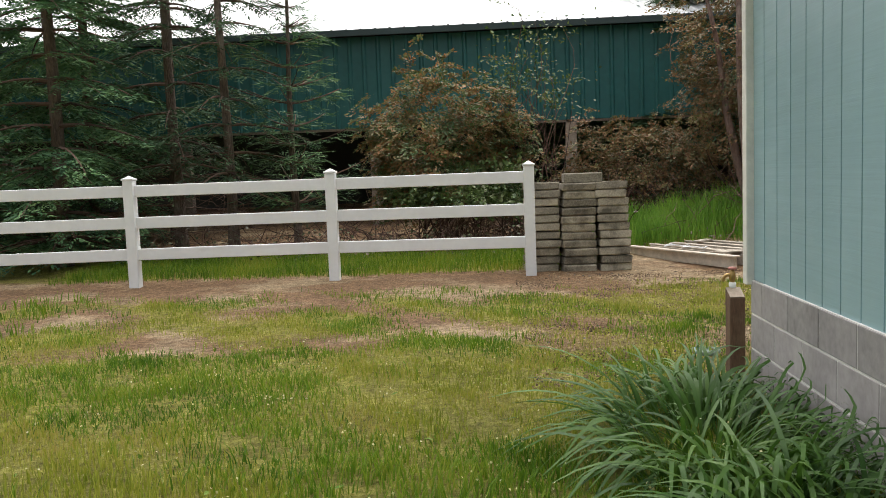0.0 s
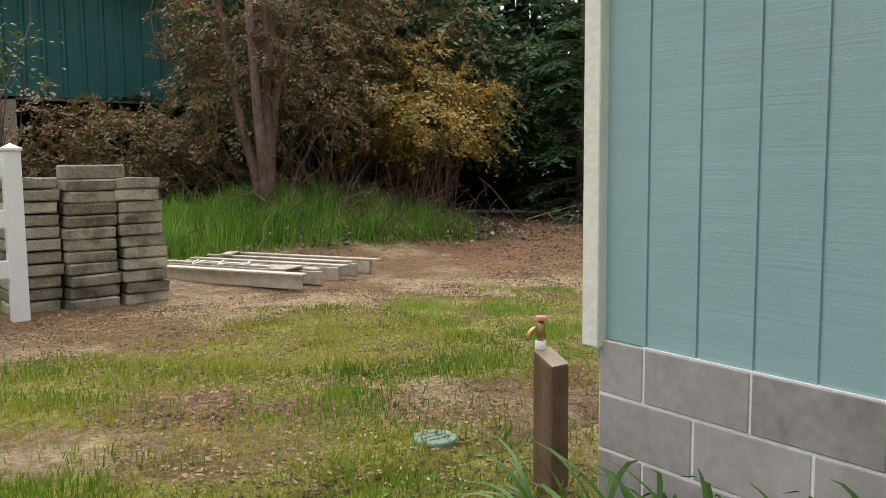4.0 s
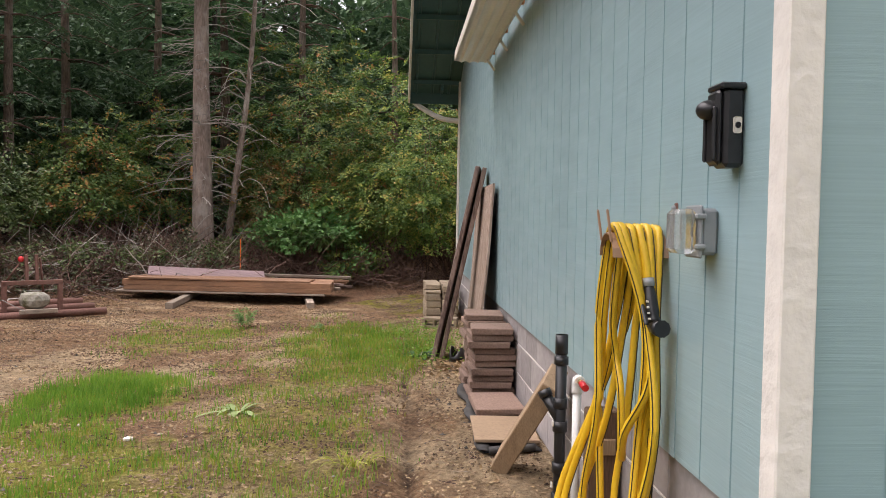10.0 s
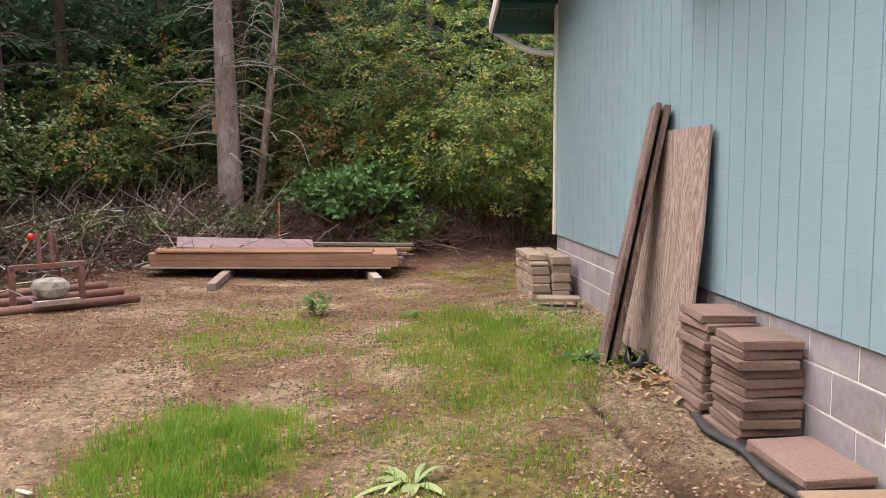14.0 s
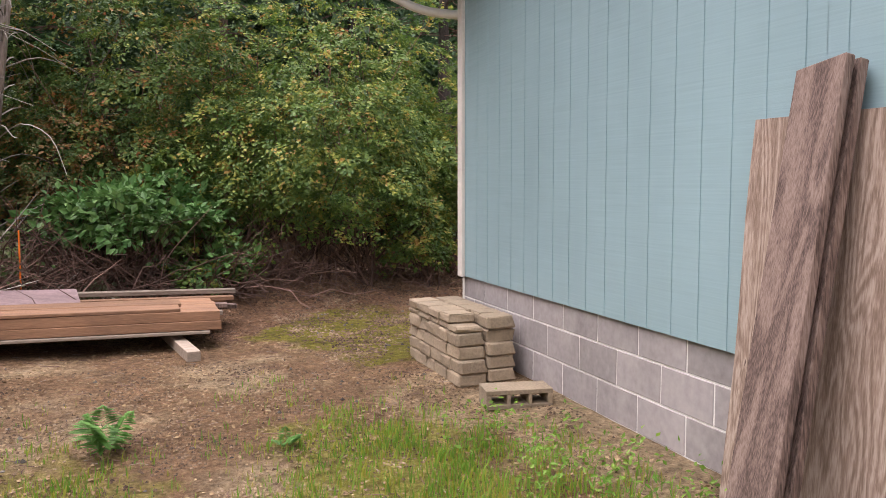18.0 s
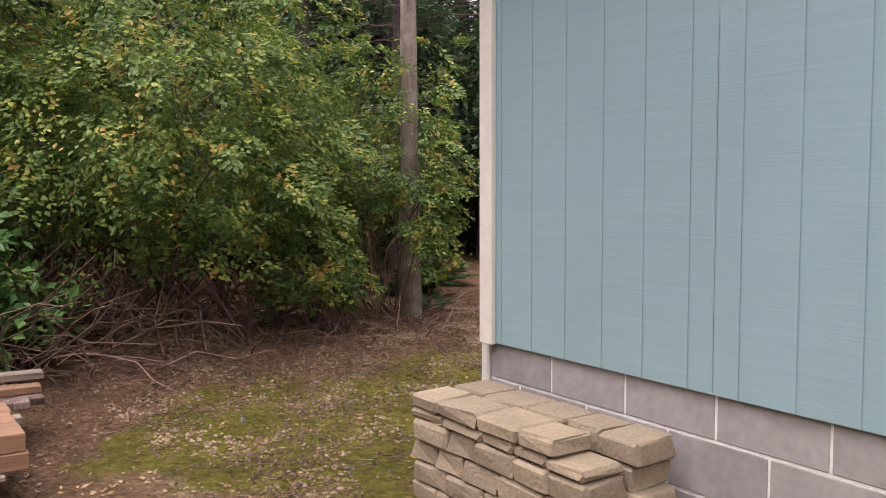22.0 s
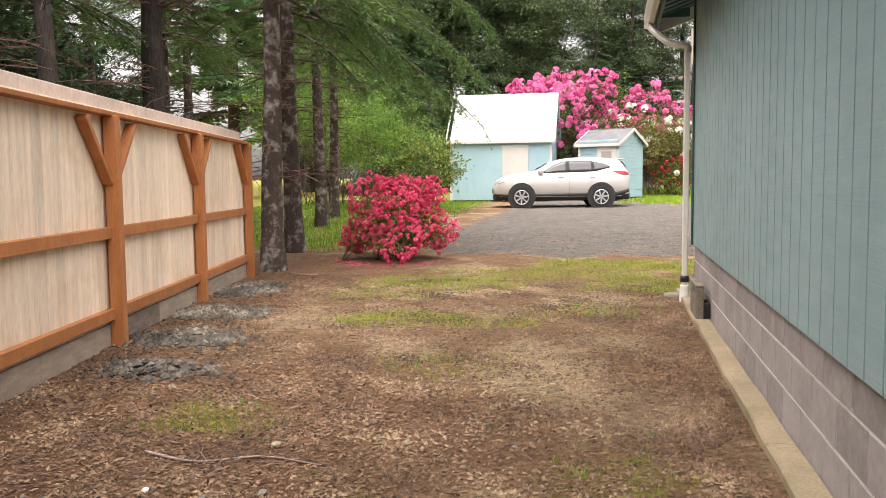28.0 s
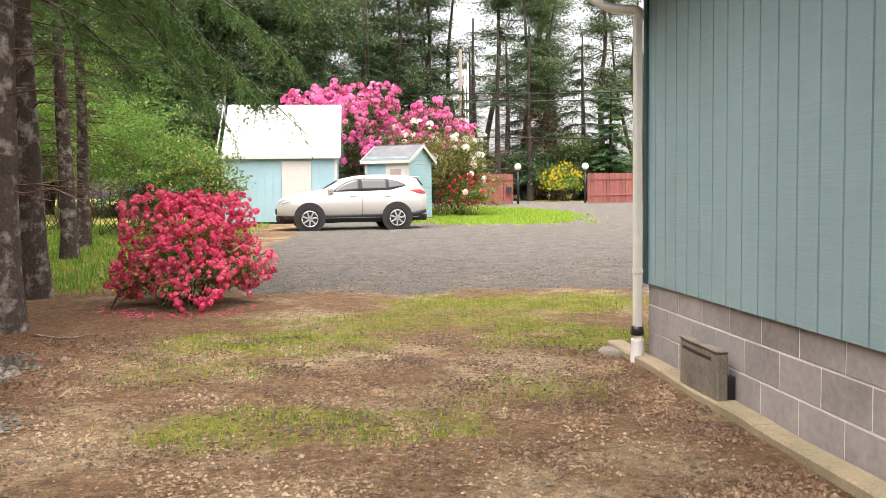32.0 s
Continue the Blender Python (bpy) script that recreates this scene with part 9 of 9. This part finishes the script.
for cx, cy, rx, ry, n in ((4.30, -6.15, 0.38, 0.26, 1300), (4.68, -7.5, 0.38, 0.34, 1500), (5.12, -9.2, 0.30, 0.44, 1200), (3.98, -5.05, 0.36, 0.28, 480)):
    x, y = cx + rx * rg.normal(size=n) * 0.55, cy + ry * rg.normal(size=n) * 0.55
    pebbles("gravel_heap", x, y, 0.028, L_HEAP, "low spread of grey crushed gravel by the fence", 0.07 * np.exp(-(((x - cx) / rx) ** 2 + ((y - cy) / ry) ** 2) * 2) * rg.random(n))
x, y = scatter(9000, (-8, 4, -18, -12.4), lambda x, y: zone_stone(x, y) * 0.8, rg)
pebbles("drive_gravel", x, y, 0.011, L_GRAVEL, "loose grey gravel at the edge of the drive")
x, y = scatter(1600, (0.3, 4.5, -11, 1), lambda x, y: 0.6 * outside(x, y), rg)
pebbles("pebbles", x, y, 0.014, L_GRAVEL, "scattered small stones on the earth")
x, y = scatter(700, (-11, 0.5, 0.3, 5), lambda x, y: 0.6 * outside(x, y), rg)
pebbles("pebbles", x, y, 0.013, L_GRAVEL, "scattered small stones on the earth")


# ---- daylilies, ferns ----


def strap_clump(name, x, y, n, L, w, spread, material, label, seed, category, rise=(0.75, 1.35)):
    rng = np.random.default_rng(seed)
    c = thing(name, x, y, on(x, y), label, category)
    s = np.linspace(0, 1, 9)
    Vs, Fs = [], []
    for k in range(n):
        th = rng.random() * 2 * np.pi
        r0 = 0.18 * np.sqrt(rng.random()) * spread
        bx, by = x + r0 * np.cos(th) * 1.0, y + r0 * np.sin(th) * 2.2
        th += rng.normal() * 0.5
        l = L * (0.55 + 0.6 * rng.random())
        el = rng.uniform(*rise)
        d = np.array([np.cos(th), np.sin(th), 0])
        hor = l * np.cos(el) * s + 0.42 * l * s ** 2.2 * rng.uniform(0.5, 1.1)
        ver = l * np.sin(el) * s - l * s ** 2.6 * rng.uniform(0.35, 0.95)
        line = np.array([bx, by, on(bx, by)]) + d * hor[:, None] + np.array([0, 0, 1]) * np.maximum(ver, -0.02)[:, None]
        line[:, 0] = np.maximum(np.minimum(line[:, 0], x + 0.9), -1e9)
        if x < -LX:
            line[:, 0] = np.minimum(line[:, 0], -LX - 0.03)
        sd = np.array([-np.sin(th), np.cos(th), 0.25 * rng.normal()])
        ww = (w * (0.7 + 0.6 * rng.random()) * np.sin(np.pi * np.clip(0.12 + 0.86 * s, 0, 1)) ** 0.6)[:, None] / 2
        b = len(Vs) * 0
        V = np.stack([line - sd * ww, line + sd * ww], 1).reshape(-1, 3)
        F = np.array([[2 * q, 2 * q + 1, 2 * q + 3, 2 * q + 2] for q in range(8)]) + sum(len(v) for v in Vs[-1:]) * 0
        Vs.append(V)
        Fs.append(F + 18 * k)
    for k in range(0, n, 6):
        raw("leaf", Vs[k], Fs[k] - 18 * k, material, c, smooth=True)
    rest = [k for k in range(n) if k % 6]
    raw("foliage", np.vstack([Vs[k] for k in rest]), np.vstack([Fs[k] - 18 * k + 18 * j for j, k in enumerate(rest)]), material, c, smooth=True)
    return c


strap_clump("daylily_clump", -10.28, -1.25, 460, 0.66, 0.017, 2.1, L_LILY, "large clump of arching daylily leaves by the wall", 3, "plant")
strap_clump("daylily_clump", -10.06, -0.42, 110, 0.46, 0.015, 1.0, L_LILY, "smaller tuft of arching daylily leaves near the tap", 9, "plant")
strap_clump("daylily_clump", -10.18, -2.35, 280, 0.62, 0.017, 1.6, L_LILY, "clump of arching daylily leaves by the wall", 4, "plant")


def fern(name, x, y, n, L, material, label, seed, el=(0.5, 1.2)):
    rng = np.random.default_rng(seed)
    f = thing(name, x, y, on(x, y), label, "fern")
    for k in range(n):
        th = 2 * np.pi * k / n + rng.normal() * 0.3
        e = rng.uniform(*el)
        l = L * rng.uniform(0.7, 1.1)
        d = np.array([np.cos(th), np.sin(th), 0])
        s = np.linspace(0, 1, 20)
        line = np.array([x, y, on(x, y)]) + d * (l * np.cos(e) * s)[:, None] + np.array([0, 0, 1]) * (l * np.sin(e) * s - 0.35 * l * s ** 2)[:, None]
        sd = np.cross(d, [0, 0, 1])
        P = np.repeat(line[3:], 2, 0)
        sg = np.tile([1.0, -1.0], len(line) - 3)[:, None]
        W_ = unit(sd * sg + d * 0.45 + rng.normal(size=(len(P), 3)) * 0.08)
        ln = np.repeat(0.34 * l * np.sin(np.pi * np.clip(0.25 + 0.72 * s[3:], 0, 1)), 2)
        raw("frond", *leaves(P, W_, np.tile([0, 0, 1.0], (len(P), 1)), ln, np.full(len(P), 0.035 * l / 0.4)), material, f)
    return f


fern("bracken_fern", -1.75, 2.6, 5, 0.36, L_FERN, "small bright green bracken fern on bare earth", 2, (1.15, 1.5))
fern("bracken_fern", -1.95, 1.75, 4, 0.17, L_FERN, "small bright green bracken fern", 5, (0.5, 1.2))
fern("sword_fern", 5.6, -3.2, 16, 0.75, L_FERNDARK, "dark sword fern beside the fence end", 3)
fern("sword_fern", 6.3, -4.1, 14, 0.7, L_FERNDARK, "dark sword fern under the trees", 4)
fern("sword_fern", 4.3, -2.6, 9, 0.4, L_FERNDARK, "small dark fern under the shrubs", 6)
strap_clump("thistle_rosette", -5.96, 1.86, 15, 0.19, 0.03, 0.10, L_WEEDPALE, "flat rosette of pale weed leaves", 7, "weed", (0.25, 0.7))
strap_clump("dock_plant", -3.78, 0.64, 24, 0.17, 0.036, 0.2, L_FERNDARK, "broad-leaved dock weed at the foot of the planks", 17, "weed", (0.4, 1.1))
x, y = -4.35 + 0.3 * rg.normal(size=170), 0.36 + 0.12 * rg.normal(size=170)
litter("dry_leaves", x[y > 0.2], y[y > 0.2], 0.075, L_STRAW, "large dry brown leaves at the foot of the plywood", 0.02)
strap_clump("grass_tuft", -7.1, 1.05, 60, 0.16, 0.006, 0.25, L_GRASSDRY, "pale dry grass tuft", 8, "grass tuft")


# ---- leafy weeds at the foot of the wall, fallen petals ----


def weeds(name, x, y, height, size, material, label, rng):
    """Small broad leaves standing in low clumps."""
    n = len(x)
    P = np.stack([x, y, ground(x, y) + height * rng.random(n) ** 1.4], -1)
    way = unit(rng.normal(size=(n, 3)) * [1, 1, 0.5] + [0, 0, 0.35])
    V, F = leaves(P, way, unit(rng.normal(size=(n, 3)) * 0.5 + [0, 0, 1.0]), size * (0.6 + 0.8 * rng.random(n)), size * 0.45 * (0.6 + 0.8 * rng.random(n)))
    return tagged(raw(name, V, F, material), label, "weeds", kind="stuff")


x, y = scatter(9000, (-4.9, -1.6, 0.12, 1.6), lambda x, y: patch(x, y, -3.1, 0.55, 1.1, 0.4, 0.9, seed=19) * np.clip(0.4 + lumps(x * 6, y * 6, 7), 0.02, 1), rg)
weeds("wall_weeds", x, y, 0.14, 0.035, L_GRASSBRIGHT, "leafy green weeds along the foundation", rg)
x, y = scatter(2600, (-8, 0.5, 0.4, 4.4), lambda x, y: 0.8 * zone_grass(x, y) * np.clip(lumps(x * 4, y * 4, 12), 0, 1), rg)
weeds("yard_weeds", x, y, 0.03, 0.035, L_GRASS, "low broad-leaved weeds in the yard", rg)
x, y = scatter(2600, (-14, -9.9, -4, 4), lambda x, y: 0.8 * zone_grass(x, y) * np.clip(lumps(x * 4, y * 4, 13), 0, 1), rg)
weeds("lawn_weeds", x, y, 0.05, 0.04, L_GRASS, "low broad-leaved weeds in the lawn", rg)
th = 1.2 + rg.normal(size=420) * 1.0
r_ = 0.6 + 0.4 * rg.random(420)
x, y = 4.2 + r_ * np.cos(th) * 1.05, -12.75 + r_ * np.sin(th)
litter("fallen_petals", x, y, 0.04, L_PINKRED, "fallen crimson petals round the azalea")


# ---- sticks, chips and stones on the ground ----


def sticks(name, x, y, length, thick, material, label, rng):
    """Thin bent twigs lying on the earth."""
    out = []
    for px, py in zip(x, y):
        L, th = length * rng.uniform(0.3, 1.0), rng.random() * 6.28
        d, q = np.array([np.cos(th), np.sin(th)]), np.array([-np.sin(th), np.cos(th)]) * rng.normal() * 0.12 * L
        xy = np.stack([np.array([px, py]) - d * L / 2, np.array([px, py]) + q, np.array([px, py]) + d * L / 2])
        line = np.column_stack([xy, ground(xy[:, 0], xy[:, 1]) + thick * 1.2 + 0.004 * rng.random(3)])
        out.append(tube_arrays(line, [thick, thick * 0.8, thick * 0.5], 4))
    return tagged(raw(name, *join_arrays(out), material), label, "twigs", kind="stuff")


x, y = scatter(1500, (-9.5, 1.5, 0.3, 5.4), lambda x, y: 0.75 * outside(x, y) + 0 * x, rg)
sticks("twig_litter", x, y, 0.13, 0.0026, M_TWIG, "thin brown twigs lying on the yard", rg)
x, y = scatter(900, (-9.5, 1.5, 0.3, 5.0), lambda x, y: 0.7 * outside(x, y) + 0 * x, rg)
sticks("straw_stalks", x, y, 0.09, 0.0018, M_LUMBERGREY, "pale dry stalks lying on the yard", rg)
x, y = scatter(1900, (0.3, 4.9, -9.5, 1.5), lambda x, y: 0.8 * outside(x, y) + 0 * x, rg)
sticks("twig_litter", x, y, 0.12, 0.0026, M_TWIG, "thin brown twigs lying on the path", rg)


def fallen_branch(points, r, label):
    b = thing("fallen_branch", points[0][0], points[0][1], on(*points[0]), label, "branch")
    line = spline([(px, py, on(px, py) + r) for px, py in points], 6)
    tube("stick", line, list(np.linspace(r, r * 0.4, len(line))), M_BARKPALE, b, sides=6)
    for k in (7, 12):
        e = line[k] + np.array([0.10, -0.16 if k == 7 else 0.13, 0.01])
        tube("side_twig", [line[k], (line[k] + e) / 2 + [0.02, 0, 0.006], e], [r * 0.5, r * 0.4, r * 0.25], M_BARKPALE, b, sides=5)


fallen_branch(((3.02, -3.40), (2.72, -3.33), (2.45, -3.45), (2.1, -3.37)), 0.009, "thin bent branch lying on the path")
fallen_branch(((5.35, -11.0), (5.0, -10.75), (4.75, -10.9)), 0.012, "bent reddish branch lying by the spruce")
for cx, cy, turn, w_, l_ in ((-5.99, 3.44, 52, 0.022, 0.11), (-6.50, 3.22, 75, 0.03, 0.10), (-6.3, 2.75, 10, 0.02, 0.07)):
    chip = thing("wood_chip", cx, cy, on(cx, cy), "pale split wood chip on bare earth", "wood chip", "wood chips")
    bm = bm_box(-l_ / 2, -w_ / 2, 0, l_ / 2, w_ / 2, 0.012, 0.004)
    bm.transform(pose(cx, cy, on(cx, cy) + 0.002, 3, 4, turn))
    part("chip", bm, M_RACKWOOD, chip)
for cx, cy, r_, m_ in ((-6.665, 2.346, 0.026, M_TRIM), (-6.55, 2.2, 0.018, M_STONE), (2.45, -3.62, 0.03, M_STONE), (2.25, -3.0, 0.022, M_VENTWELL), (1.9, -2.9, 0.02, M_STONE), (2.75, -2.95, 0.018, M_MORTAR), (1.35, -4.6, 0.024, M_STONE)):
    rock = thing("loose_stone", cx, cy, on(cx, cy), "small pale stone lying on the earth", "stone", "loose stones")
    bm = bmesh.new()
    bmesh.ops.create_icosphere(bm, subdivisions=1, radius=r_)
    for v in bm.verts:
        v.co = Vector((v.co.x * 1.25, v.co.y, v.co.z * 0.6)) * (1 + 0.25 * noise.noise(v.co * 60))
    bm.transform(pose(cx, cy, on(cx, cy) + r_ * 0.35, 0, 0, 40 * cx))
    part("pebble", bm, m_, rock)


# ---- crumbs of soil ----
L_SOIL = leafmat("soil_crumbs", [(0.055, 0.034, 0.022), (0.12, 0.077, 0.048), (0.22, 0.15, 0.092), (0.36, 0.265, 0.17)], rough=0.95, trans=0.0)
x, y = scatter(110000, (0.15, 4.6, -10.5, 1.2), lambda x, y: 0.9 * outside(x, y) * np.clip(0.35 + lumps(x * 2.4, y * 2.4, 14), 0.05, 1), rg)
pebbles("soil_crumbs", x, y, 0.0115, L_SOIL, "loose crumbs of brown soil on the path")
x, y = scatter(80000, (-11, 0.2, 0.05, 5.0), lambda x, y: 0.9 * outside(x, y) * np.clip(0.35 + lumps(x * 2.4, y * 2.4, 15), 0.05, 1), rg)
pebbles("soil_crumbs", x, y, 0.009, L_SOIL, "loose crumbs of brown soil in the yard")
x, y = 0.36 + 0.15 * rg.normal(size=5200), rg.uniform(-9.0, -0.4, 5200)
k = (x > 0.15) & (lumps(x * 3, y * 3, 23) > -0.25)
pebbles("kerb_rubble", x[k], y[k], 0.013, L_LITTER, "dark loose soil and stones along the footing")

# ---- foundation blocks ----
foundation("foundation_north", "x", LX - 0.02, 0.0, 1, 1, "grey concrete block foundation with pale mortar joints")
foundation("foundation_east", "y", LY, 0.0, 1, 0, "grey concrete block foundation with pale mortar joints")
foundation("foundation_west", "y", LY, -LX + 0.016, -1, 0, "grey concrete block foundation with pale mortar joints")
